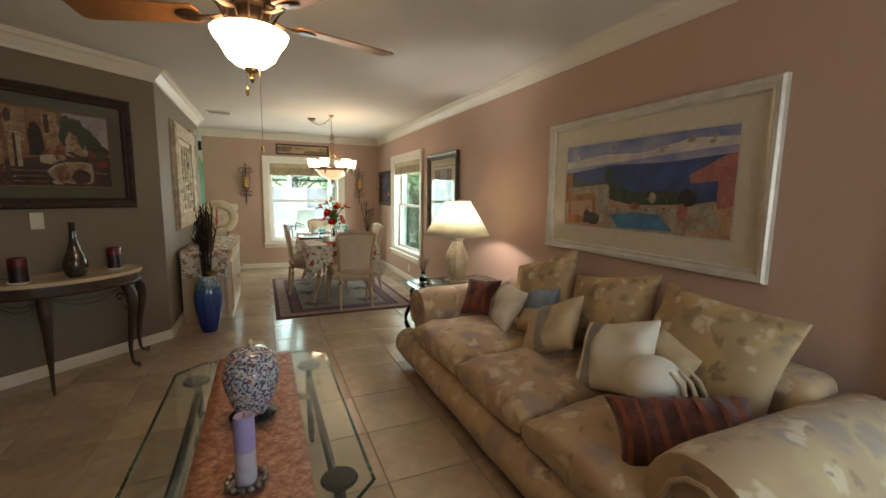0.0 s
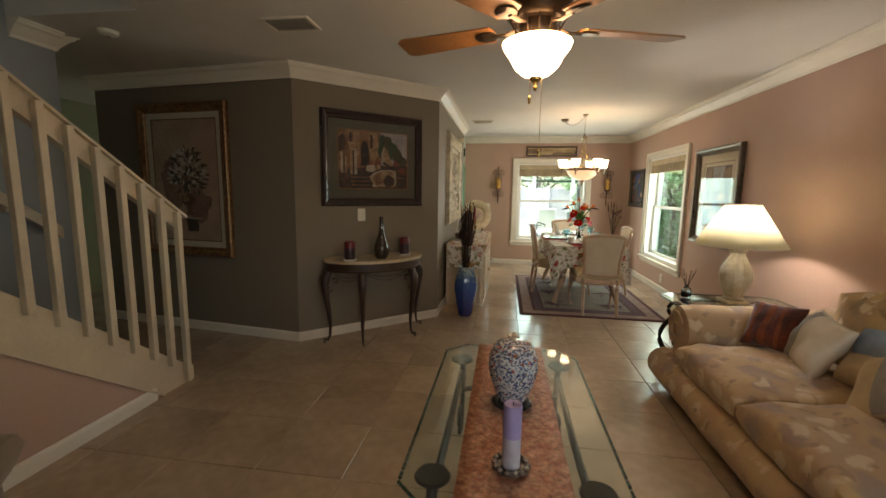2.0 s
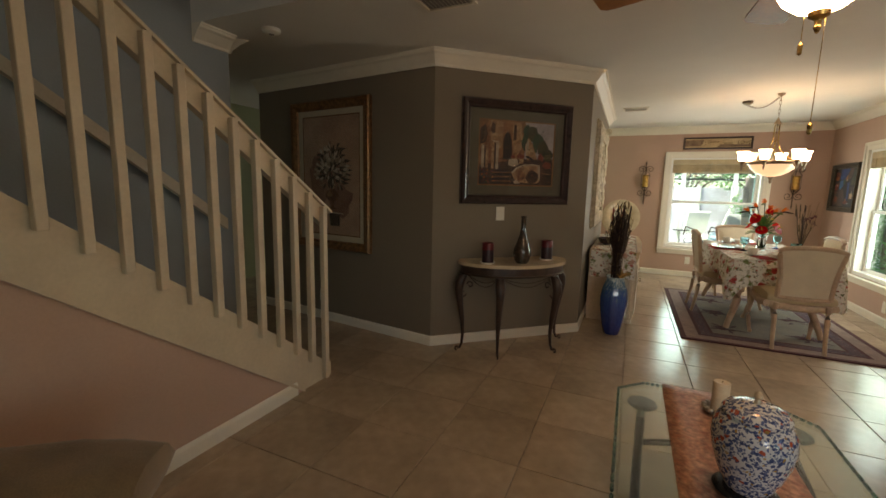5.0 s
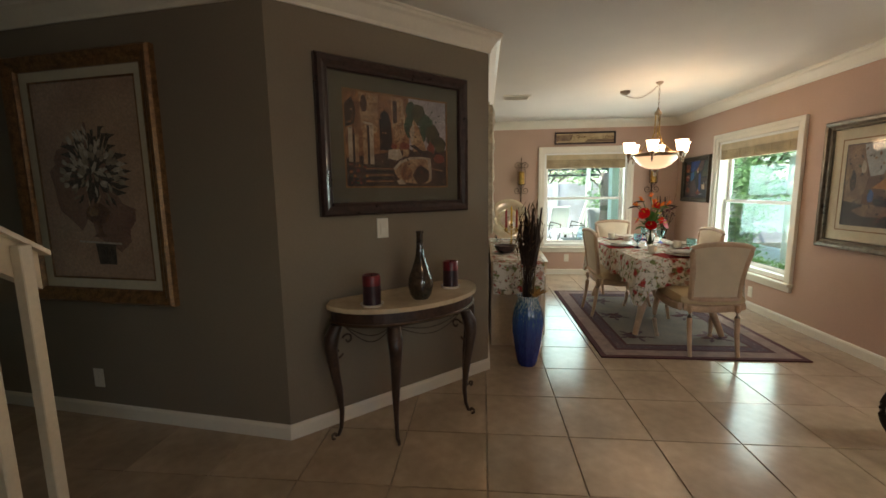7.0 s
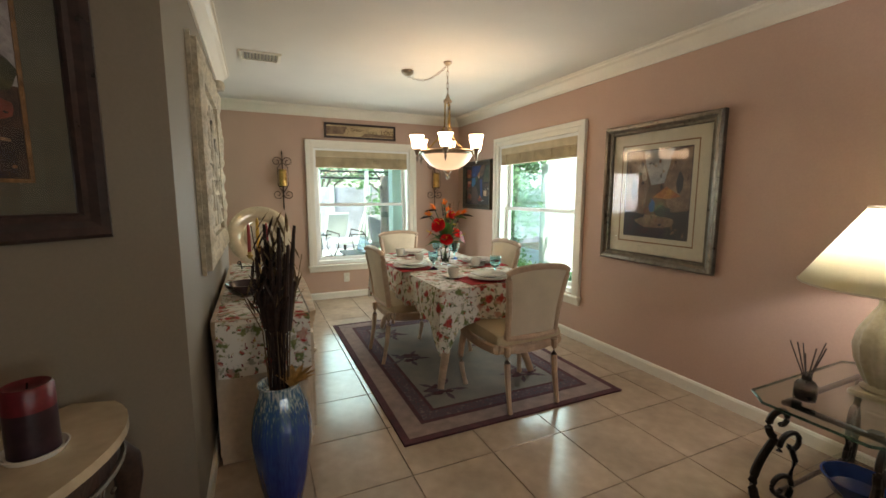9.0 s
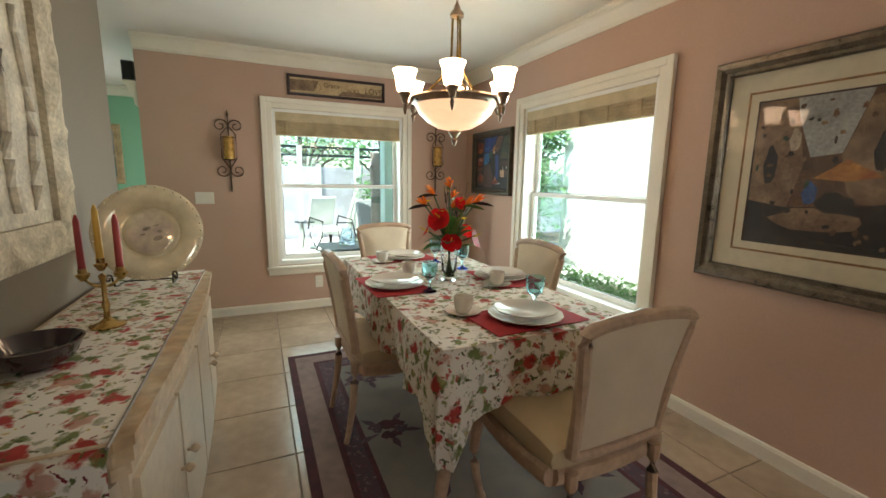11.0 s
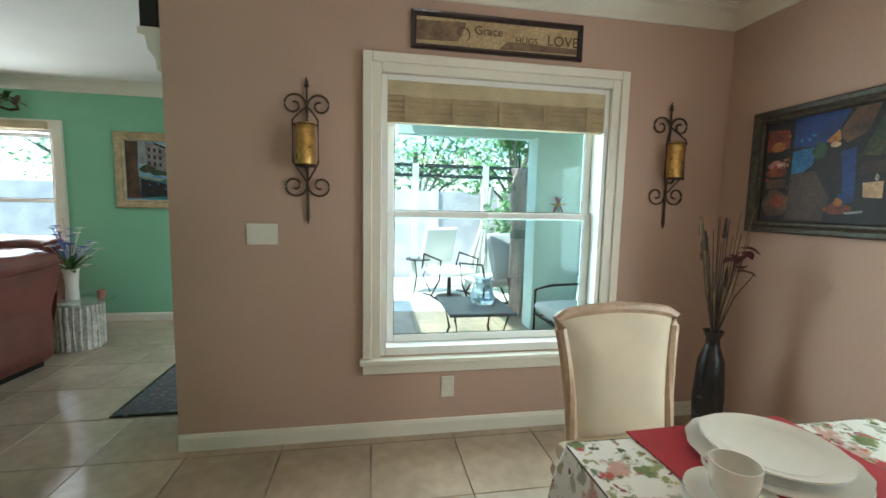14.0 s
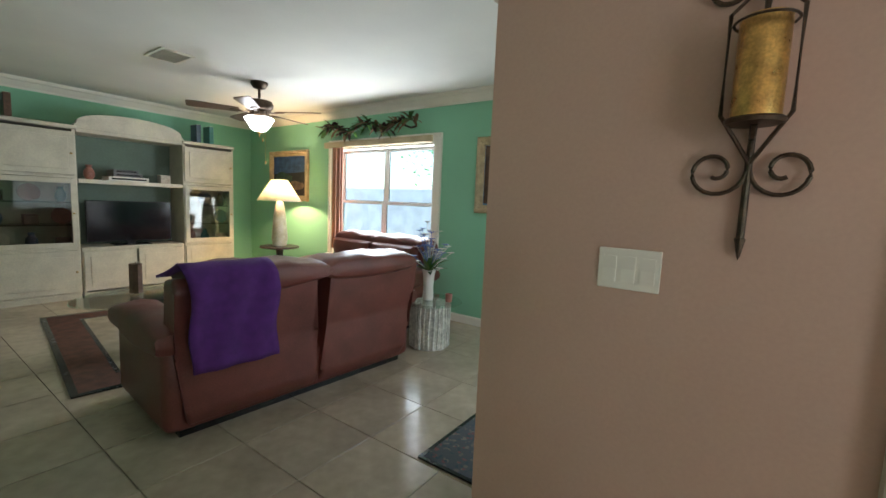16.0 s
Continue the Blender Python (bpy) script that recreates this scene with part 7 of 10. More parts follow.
cb = thing("candelabra", (0.01, 6.45, 0.769), "small brass candelabra with red and yellow tapers", "candle holder")
bm = new_bm()
lathe(bm, [(0.0, 0.0), (0.055, 0.0), (0.057, 0.006), (0.03, 0.014), (0.012, 0.03), (0.009, 0.06), (0.014, 0.08), (0.008, 0.10), (0.008, 0.17), (0.013, 0.19), (0, 0.2)], seg=24)
part("column", bm, M_BRASS, cb, "", True)
bm = new_bm()
tube(bm, [(-0.055 * math.cos(math.pi * k / 12), 0, 0.20 - 0.05 * math.sin(math.pi * k / 12)) for k in range(13)], 0.005, 6)
part("arm", bm, M_BRASS, cb, "", True)
M_REDWAX = mat("red_taper_wax", (0.36, 0.035, 0.03), 0.45, vary=0.1)
M_YELWAX = mat("yellow_taper_wax", (0.62, 0.36, 0.05), 0.45, vary=0.1)
for x, z, mm in ((-0.055, 0.2, M_REDWAX), (0.0, 0.235, M_YELWAX), (0.055, 0.2, M_REDWAX)):
    bm = new_bm()
    lathe(bm, [(0.0, -0.03), (0.01, -0.025), (0.022, -0.006), (0.022, 0.0), (0.013, 0.002), (0.014, 0.02), (0, 0.02)], x, 0, z, 16)
    part("cup", bm, M_BRASS, cb, "", True)
    bm = new_bm()
    lathe(bm, [(0.0, 0.0), (0.012, 0.0), (0.010, 0.19), (0.004, 0.21), (0, 0.212)], x, 0, z, 14)
    part("taper", bm, mm, cb, "", True)
gb = thing("glass_dish", (-0.07, 6.12, 0.769), "dark smoked glass dish on the floral runner", "dish")
bm = new_bm()
lathe(bm, [(0.0, 0.0), (0.05, 0.0), (0.09, 0.025), (0.115, 0.075), (0.108, 0.076), (0.08, 0.03), (0, 0.01)], seg=32)
part("dish_body", bm, mat("smoked_plum_glass", (0.05, 0.03, 0.035), 0.08, vary=0.1, coat=0.5), gb, "", True)

# ---- floor vase with dried stems ----
M_VASEB = bpy.data.materials.new("blue_drip_glaze")
M_VASEB.use_nodes = True
nt = M_VASEB.node_tree
b = nt.nodes["Principled BSDF"]
b.inputs["Roughness"].default_value = 0.12
b.inputs["Coat Weight"].default_value = 0.4
co, sp, no, ad, rp = nt.nodes.new("ShaderNodeTexCoord"), nt.nodes.new("ShaderNodeSeparateXYZ"), nt.nodes.new("ShaderNodeTexNoise"), nt.nodes.new("ShaderNodeMath"), nt.nodes.new("ShaderNodeValToRGB")
mp = nt.nodes.new("ShaderNodeMapping")
mp.inputs["Scale"].default_value = (26, 26, 2.2)
nt.links.new(co.outputs["Object"], mp.inputs[0])
nt.links.new(mp.outputs[0], no.inputs["Vector"])
nt.links.new(co.outputs["Object"], sp.inputs[0])
ad.operation = "MULTIPLY_ADD"
ad.inputs[1].default_value = 0.55
nt.links.new(no.outputs["Fac"], ad.inputs[0])
nt.links.new(sp.outputs["Z"], ad.inputs[2])
for p, c in ((0.0, (0.006, 0.012, 0.10)), (0.36, (0.01, 0.03, 0.20)), (0.62, (0.02, 0.07, 0.28)), (0.74, (0.04, 0.13, 0.24)), (0.80, (0.22, 0.32, 0.33)), (1.0, (0.28, 0.38, 0.38))):
    e = rp.color_ramp.elements.new(p)
    e.color = (*c, 1)
nt.links.new(ad.outputs[0], rp.inputs[0])
nt.links.new(rp.outputs[0], b.inputs["Base Color"])
fv = thing("floor_vase", (0.06, 5.26, 0), "tall blue drip-glazed floor vase with dried stems", "vase")
bm = new_bm()
lathe(bm, [(0.0, 0.0), (0.068, 0.0), (0.078, 0.02), (0.10, 0.12), (0.122, 0.28), (0.124, 0.36), (0.11, 0.45), (0.085, 0.52), (0.08, 0.545), (0.09, 0.565), (0.082, 0.565), (0.07, 0.53), (0.0, 0.50)], seg=48, flute=11, amp=0.02)
part("vase_body", bm, M_VASEB, fv, "", True)
random.seed(8)
for k in range(46):
    a, r = random.uniform(0, 6.28), random.uniform(0.0, 0.05)
    sp_ = random.uniform(0.01, 0.11)
    zt = random.uniform(0.95, 1.25)
    bm = new_bm()
    p0, p1, p2 = Vector((r * math.cos(a), r * math.sin(a), 0.50)), Vector((sp_ * 0.5 * math.cos(a), sp_ * 0.5 * math.sin(a), 0.8)), Vector((sp_ * math.cos(a), sp_ * math.sin(a), zt))
    if k % 2:
        tube(bm, [p0, p1], 0.003, 5)
        tube(bm, [p1, (p1 + p2) / 2, p2], 0.017, 7, 0.006)
    else:
        tube(bm, [p0, p1, p2 + Vector((0.02 * math.sin(k), 0.02 * math.cos(k), 0))], 0.004, 5, 0.002)
        for j in range(5):
            q = p1 + (p2 - p1) * (0.3 + j * 0.16)
            leaf(bm, q, (math.cos(a + j), math.sin(a + j), 1.6), 0.10, 0.014, 0.0, 0.2, 3)
    part("dried_stem", bm, M_DRYST if k % 4 else M_DRYST2, fv, "", True)
bm = new_bm()
for k in range(8):
    leaf(bm, (0.05, -0.05, 0.55), (math.cos(k * 0.5 - 1), math.sin(k * 0.5 - 1), 0.9), 0.14, 0.03, 0.2, 0.2, 4)
part("pale_leaves", bm, mat("straw_leaf", (0.45, 0.25, 0.07), 0.8, vary=0.3, scale=20), fv, "straw coloured dry leaves", True)

cv = thing("corner_vase", (2.42, 8.55, 0), "dark slim floor vase with dried stems and red leaves", "vase")
bm = new_bm()
lathe(bm, [(0.0, 0.0), (0.06, 0.0), (0.065, 0.05), (0.075, 0.30), (0.062, 0.50), (0.035, 0.58), (0.032, 0.62), (0.05, 0.66), (0.045, 0.66), (0.028, 0.62), (0, 0.6)], seg=28)
part("vase_body", bm, M_BLACK, cv, "", True)
random.seed(3)
for k in range(26):
    a, r = random.uniform(0, 6.28), random.uniform(0.02, 0.15)
    zt = random.uniform(0.95, 1.30)
    bm = new_bm()
    tube(bm, [(0, 0, 0.6), (r * 0.5 * math.cos(a), r * 0.5 * math.sin(a), 0.85), (r * math.cos(a), r * math.sin(a), zt)], 0.004, 5, 0.002)
    if k % 3 == 0:
        tube(bm, [(r * 0.9 * math.cos(a), r * 0.9 * math.sin(a), zt - 0.1), (r * math.cos(a), r * math.sin(a), zt)], 0.012, 6, 0.005)
    part("dried_stem", bm, M_DRYST2 if k % 2 else M_DRYST, cv, "", True)
for k in range(7):
    bm = new_bm()
    leaf(bm, (0.05, -0.06, 0.98 + 0.02 * k), (math.cos(k * 0.9), math.sin(k * 0.9) - 0.4, 0.3), 0.09, 0.07, 0.5)
    part("red_leaf", bm, mat("dark_red_leaf", (0.11, 0.012, 0.02), 0.6, vary=0.3, scale=20) if k == 0 else bpy.data.materials["dark_red_leaf"], cv, "", True)


# ---- half-round console ----
cs = thing("console_table", on_angle(0.70, 0.0, 0), "half-round console with marble top and iron legs", "console table")


def dshape(w, d, back, n=24):
    return [(-w * 0.44, -back)] + [(-w / 2 * math.cos(math.pi * k / n), -0.11 - (d - 0.11) * math.sin(math.pi * k / n)) for k in range(n + 1)] + [(w * 0.44, -back)]


bm = new_bm()
prism(bm, dshape(1.0, 0.46, 0.02), "z", 0.742, 0.768)
part("marble_top", bm, M_MARBLE, cs, "cream marble slab")
bm = new_bm()
prism(bm, dshape(0.95, 0.435, 0.02), "z", 0.66, 0.741)
part("apron", bm, M_DARKW, cs, "dark carved wooden apron")
bm = new_bm()
pts = [(x, y, 0.672) for x, y in dshape(0.96, 0.44, 0.02)[1:-1]]
tube(bm, pts, 0.008, 6)
part("apron_bead", bm, M_BRONZE, cs, "", True)
for x, y, out in ((-0.46, -0.15, (-1, -0.1)), (-0.235, -0.375, (-0.35, -1)), (0.26, -0.375, (0.35, -1)), (0.46, -0.13, (1, -0.1))):
    o = Vector((*out, 0)).normalized()
    bm = new_bm()
    prof = [(0.0, 0.66, 0.036), (0.035, 0.60, 0.042), (0.045, 0.53, 0.036), (0.03, 0.42, 0.028), (0.008, 0.28, 0.022), (-0.004, 0.15, 0.014), (0.004, 0.06, 0.011), (0.025, 0.015, 0.010)]
    rings = []
    for a, z, r in prof:
        rings.append([bm.verts.new((x + o.x * a + r * math.cos(j * 0.5236), y + o.y * a + r * math.sin(j * 0.5236), z)) for j in range(12)])
    for ra, rb in zip(rings, rings[1:]):
        for j in range(12):
            bm.faces.new((ra[j], ra[(j + 1) % 12], rb[(j + 1) % 12], rb[j]))
    bm.faces.new(rings[0][::-1])
    bm.faces.new(rings[-1])
    part("leg", bm, M_DARKW, cs, "", True)
    bm = new_bm()
    tube(bm, [(x + o.x * (0.03 + p[0]), y + o.y * (0.03 + p[0]), p[2]) for p in curl(0.018, 0.022, 0.02, 0.006, -90, 240, 14)], 0.0075, 6)
    part("foot_scroll", bm, M_BRONZE, cs, "", True)
    bm = new_bm()
    tube(bm, [(x - o.x * (0.03 + p[0]), y - o.y * (0.03 + p[0]), p[2]) for p in curl(0.03, 0.56, 0.035, 0.008, 160, -180, 16)], 0.006, 6)
    part("leg_scroll", bm, M_BRONZE, cs, "", True)
    bm = new_bm()
    tube(bm, [(x + o.x * (0.01 + p[0]), y + o.y * (0.01 + p[0]), p[2]) for p in curl(0.0, 0.50, 0.04, 0.01, 200, 520, 16)], 0.006, 6)
    part("leg_scroll", bm, M_BRONZE, cs, "", True)
ends = [(-0.44, -0.18), (-0.235, -0.36), (0.26, -0.36), (0.44, -0.16)]
for p, q in zip(ends, ends[1:]):
    for dp in (0.05, 0.085):
        bm = new_bm()
        tube(bm, [(p[0] + (q[0] - p[0]) * k / 14, p[1] + (q[1] - p[1]) * k / 14 - 0.03 * math.sin(math.pi * k / 14), 0.66 - dp * math.sin(math.pi * k / 14)) for k in range(15)], 0.0028, 5)
        part("chain_swag", bm, M_BRONZE, cs, "", True)

M_POT = mat("olive_brown_glaze", (0.035, 0.030, 0.022), 0.12, vary=0.4, scale=8, color2=(0.07, 0.045, 0.03), coat=0.4)


def at_console(s, off):
    p = Vector(GB) + DA * s + NA * off
    return pose(p.x, p.y, 0.769)


bv = thing("bottle_vase", (-0.645, 4.355, 0.769), "dark olive glazed bottle vase with long neck", "vase")
bm = new_bm()
lathe(bm, [(0.0, 0.0), (0.045, 0.0), (0.062, 0.025), (0.073, 0.075), (0.068, 0.12), (0.045, 0.18), (0.027, 0.24), (0.020, 0.30), (0.019, 0.37), (0.024, 0.385), (0.019, 0.385), (0.014, 0.36), (0, 0.35)], seg=36)
part("vase_body", bm, M_POT, bv, "", True)
M_REDC = mat("deep_red_wax", (0.16, 0.012, 0.018), 0.35, vary=0.25, scale=18)
M_PLUM = mat("plum_wax", (0.035, 0.014, 0.02), 0.35, vary=0.3, scale=24)
for x, y in ((-0.885, 4.185), (-0.495, 4.63)):
    c = thing("pillar_candle", (x, y, 0.777), "mottled dark red and plum pillar candle", "candle", "console candles")
    bm = new_bm()
    lathe(bm, [(0, 0), (0.048, 0.0), (0.048, 0.105)], seg=32)
    part("lower_wax", bm, M_PLUM, c, "dark plum lower wax", True)
    bm = new_bm()
    lathe(bm, [(0.048, 0.105), (0.048, 0.155), (0.043, 0.162), (0.03, 0.152), (0, 0.15)], seg=32)
    part("upper_wax", bm, M_REDC, c, "deep red upper wax", True)
    bm = new_bm()
    tube(bm, [(0, 0, 0.148), (0.002, 0, 0.165)], 0.002, 5)
    part("wick", bm, M_BLACK, c)
    d = thing("candle_dish", (x, y, 0.769), "small round white dish under the candle", "dish", "console candles")
    bm = new_bm()
    lathe(bm, [(0, 0), (0.055, 0.0), (0.064, 0.014), (0.06, 0.015), (0.052, 0.006), (0, 0.006)], seg=36)
    part("dish_body", bm, M_CHINA, d, "", True)

# ---- ceiling fan in the living room ----
M_BLADE = mat("maple_fan_blade", (0.34, 0.16, 0.06), 0.4, vary=0.2, scale=4, grain=50, bump=0.05)
M_FANMET = mat("antique_bronze", (0.075, 0.05, 0.032), 0.35, metal=0.8, vary=0.25, scale=18)
M_BLADE_D = mat("walnut_fan_blade", (0.10, 0.06, 0.04), 0.4, vary=0.2, scale=4, grain=50, bump=0.05)


def ceiling_fan(m, label, globe, blade, metal, drop, turn=90, R=0.655, hug=False, pull=True):
    """Top at the ceiling; drop: how far below it the blades turn."""
    fan = thing("ceiling_fan", m, label, "ceiling fan")
    bm = new_bm()
    lathe(bm, [(0.0, 0.0), (0.085, 0.0), (0.085, -0.02), (0.06, -0.06), (0.02, -0.075), (0, -0.075)], seg=32)
    part("canopy", bm, metal, fan, "", True)
    bm = new_bm()
    tube(bm, [(0, 0, -0.06), (0, 0, -drop + 0.11)], 0.013, 10)
    part("downrod", bm, metal, fan, "", True)
    bm = new_bm()
    z = -drop
    lathe(bm, [(0, z + 0.13), (0.05, z + 0.128), (0.125, z + 0.11), (0.14, z + 0.08), (0.135, z + 0.045), (0.11, z + 0.02), (0, z + 0.018)], seg=40)
    part("motor_housing", bm, metal, fan, "", True)
    bm = new_bm()
    lathe(bm, [(0, z + 0.02), (0.075, z + 0.018), (0.08, z - 0.02), (0.075, z - 0.035), (0, z - 0.036)], seg=36)
    part("switch_housing", bm, metal, fan, "", True)
    for k in range(12):
        a = 2 * math.pi * k / 12
        bm = new_bm()
        tube(bm, [(0.082 * math.cos(a), 0.082 * math.sin(a), z - 0.03), (0.112 * math.cos(a), 0.112 * math.sin(a), z + 0.025)], 0.004, 5)
        part("vent_rib", bm, metal, fan, "", True)
    for k in range(5):
        mm = pose(0, 0, z, 0, 0, turn + 72 * k) @ pose(0, 0, 0, 11, 0, 0)
        bm = new_bm()
        w0, w1 = 0.055, 0.072
        o = [(0.20, -w0), (0.60, -w1), (R - 0.02, -w1 * 0.97), (R, -w1 * 0.75), (R, w1 * 0.75), (R - 0.02, w1 * 0.97), (0.60, w1), (0.20, w0), (0.185, 0.02), (0.185, -0.02)]
        prism(bm, o, "z", -0.004, 0.004)
        part("blade", bm, blade, fan, "", False, mm)
        bm = new_bm()
        tube(bm, [(0.09, 0, 0.0), (0.14, 0, -0.012), (0.20, 0, -0.01)], 0.012, 8, flat=0.6)
        lathe(bm, [(0, -0.012), (0.038, -0.012), (0.042, -0.008), (0.038, -0.004), (0, -0.004)], 0.225, 0, 0, 20, sx=1.3, sy=0.9)
        part("blade_iron", bm, metal, fan, "", True, mm)
    bm = new_bm()
    lathe(bm, [(0, z - 0.036), (0.055, z - 0.037), (0.06, z - 0.055), (0, z - 0.056)], seg=28)
    part("light_fitter", bm, M_BRASS, fan, "", True)
    if globe is None:
        return fan
    bm = new_bm()
    lathe(bm, [(0.136, z - 0.06), (0.145, z - 0.066), (0.136, z - 0.088), (0.112, z - 0.12), (0.09, z - 0.162), (0.056, z - 0.19), (0.0, z - 0.202)], seg=48)
    part("globe", bm, globe, fan, "lit white glass bowl", True)
    bm = new_bm()
    lathe(bm, [(0.0, z - 0.20), (0.026, z - 0.20), (0.024, z - 0.212), (0.009, z - 0.222), (0.007, z - 0.235), (0.010, z - 0.24), (0.004, z - 0.255), (0, z - 0.258)], seg=18)
    part("finial", bm, M_BRASS, fan, "", True)
    if pull:
        for x, ln in ((0.03, 0.50), (-0.02, 0.27)):
            bm = new_bm()
            tube(bm, [(x, 0.05, z - 0.05), (x, 0.05, z - ln)], 0.0011, 4)
            lathe(bm, [(0, -0.03), (0.006, -0.025), (0.007, 0), (0, 0.01)], x, 0.05, z - ln, 8)
            part("pull_chain", bm, M_BRASS, fan)
    return fan


M_GLOBE = glow("frosted_fan_globe", (1.0, 0.72, 0.44), FAN_G)
M_GLOBE2 = glow("cool_fan_globe", (0.86, 0.96, 1.0), FAM_G)
ceiling_fan(pose(0.575, 2.575, H), "five-blade maple ceiling fan with lit glass bowl", M_GLOBE, M_BLADE, M_FANMET, 0.365, 90)
ceiling_fan(pose(-3.85, 10.24, H), "five-blade dark ceiling fan with lit glass bowl", M_GLOBE2, M_BLADE_D, M_FANMET, 0.30, 100)

# ---- chandelier ----
M_CHN = mat("brushed_bronze_nickel", (0.34, 0.26, 0.19), 0.3, metal=0.9, vary=0.2, scale=18)
M_SHADEG = glow("frosted_bell_shade", (1.0, 0.76, 0.50), CH_G)
M_BOWLG = glow("alabaster_bowl", (1.0, 0.66, 0.40), CH_B, (0.8, 0.65, 0.5), 0.25)
chd = thing("chandelier", (1.495, 6.63, H), "bronze six-light chandelier with alabaster glass bowl", "chandelier")
bm = new_bm()
lathe(bm, [(0, 0), (0.035, 0), (0.035, -0.012), (0.012, -0.03), (0, -0.03)], 0.0, 0.0, 0, 20)
part("ceiling_hook", bm, M_CHN, chd, "", True)
bm = new_bm()
lathe(bm, [(0, 0), (0.055, 0), (0.05, -0.025), (0.02, -0.045), (0, -0.045)], -0.22, 0.36, 0, 24)
part("canopy", bm, M_CHN, chd, "", True)
for k in range(16):
    t0, t1 = k / 16, (k + 1) / 16
    f = lambda t: (-0.22 * (1 - t), 0.36 * (1 - t), -0.045 + 0.02 * t - 0.07 * math.sin(math.pi * t))
    bm = new_bm()
    c = Vector(f((t0 + t1) / 2))
    d = (Vector(f(t1)) - Vector(f(t0)))
    L = d.length * 0.62
    d.normalize()
    s = d.cross(Vector((0, 0, 1))).normalized() if k % 2 else Vector((0, 0, 1))
    tube(bm, [c + d * L * math.cos(a) + s * 0.009 * math.sin(a) for a in (2 * math.pi * j / 10 for j in range(11))], 0.0022, 5)
    part("chain_link", bm, M_CHN, chd, "", True)
for k in range(6):
    bm = new_bm()
    z = -0.05 - 0.045 * k
    s = Vector((1, 0, 0)) if k % 2 else Vector((0, 1, 0))
    tube(bm, [Vector((0, 0, z)) + Vector((0, 0, 0.028)) * math.cos(a) + s * 0.009 * math.sin(a) for a in (2 * math.pi * j / 10 for j in range(11))], 0.0024, 5)
    part("chain_link", bm, M_CHN, chd, "", True)
LOW = pose(0, 0, 0.0)
bm = new_bm()
lathe(bm, [(0, -0.26), (0.012, -0.262), (0.02, -0.285), (0.034, -0.30), (0.036, -0.318), (0.02, -0.325), (0, -0.325)], seg=20)
part("hub", bm, M_CHN, chd, "", True, LOW)
for k in range(3):
    a = 2 * math.pi * k / 3 + 0.3
    bm = new_bm()
    tube(bm, [(0.022 * math.cos(a), 0.022 * math.sin(a), -0.32), (0.026 * math.cos(a), 0.026 * math.sin(a), -0.50), (0.06 * math.cos(a), 0.06 * math.sin(a), -0.585), (0.15 * math.cos(a), 0.15 * math.sin(a), -0.665), (0.215 * math.cos(a), 0.215 * math.sin(a), -0.70)], 0.0065, 8)
    part("rod", bm, M_BRASS, chd, "", True, LOW)
bm = new_bm()
lathe(bm, [(0.215, -0.705), (0.232, -0.708), (0.238, -0.717), (0.230, -0.730), (0.212, -0.744), (0.204, -0.742), (0.22, -0.728), (0.215, -0.712), (0.21, -0.71)], seg=56)
part("band", bm, M_CHN, chd, "wide bronze band", True, LOW)
bm = new_bm()
lathe(bm, [(0.210, -0.738), (0.188, -0.783), (0.145, -0.825), (0.09, -0.855), (0.0, -0.872)], seg=48)
part("bowl", bm, M_BOWLG, chd, "lit peach alabaster glass bowl", True, LOW)
bm = new_bm()
lathe(bm, [(0, -0.868), (0.03, -0.868), (0.034, -0.876), (0.02, -0.89), (0.012, -0.905), (0.016, -0.915), (0.006, -0.94), (0, -0.945)], seg=18)
part("finial", bm, M_CHN, chd, "", True, LOW)
for k in range(6):
    a = 2 * math.pi * k / 6 + 0.03
    ca, sa = math.cos(a), math.sin(a)
    bm = new_bm()
    tube(bm, [(0.235 * ca, 0.235 * sa, -0.725), (0.25 * ca, 0.25 * sa, -0.76), (0.27 * ca, 0.27 * sa, -0.768), (0.275 * ca, 0.275 * sa, -0.735)], 0.008, 8)
    lathe(bm, [(0, -0.755), (0.012, -0.755), (0.02, -0.725), (0.03, -0.71), (0.032, -0.695), (0, -0.695)], 0.275 * ca, 0.275 * sa, 0, 18)
    lathe(bm, [(0, -0.81), (0.006, -0.80), (0.012, -0.77), (0, -0.755)], 0.275 * ca, 0.275 * sa, 0, 12)
    arm = part("arm", bm, M_CHN, chd, "", True, LOW)
    bm = new_bm()
    lathe(bm, [(0.028, -0.695), (0.040, -0.68), (0.046, -0.648), (0.049, -0.615), (0.061, -0.588), (0.059, -0.588), (0.046, -0.616), (0.043, -0.648), (0.0, -0.685)], 0.275 * ca, 0.275 * sa, -0.012, 24)
    part("bell_shade", bm, M_SHADEG, arm, "lit white frosted glass shade", True)


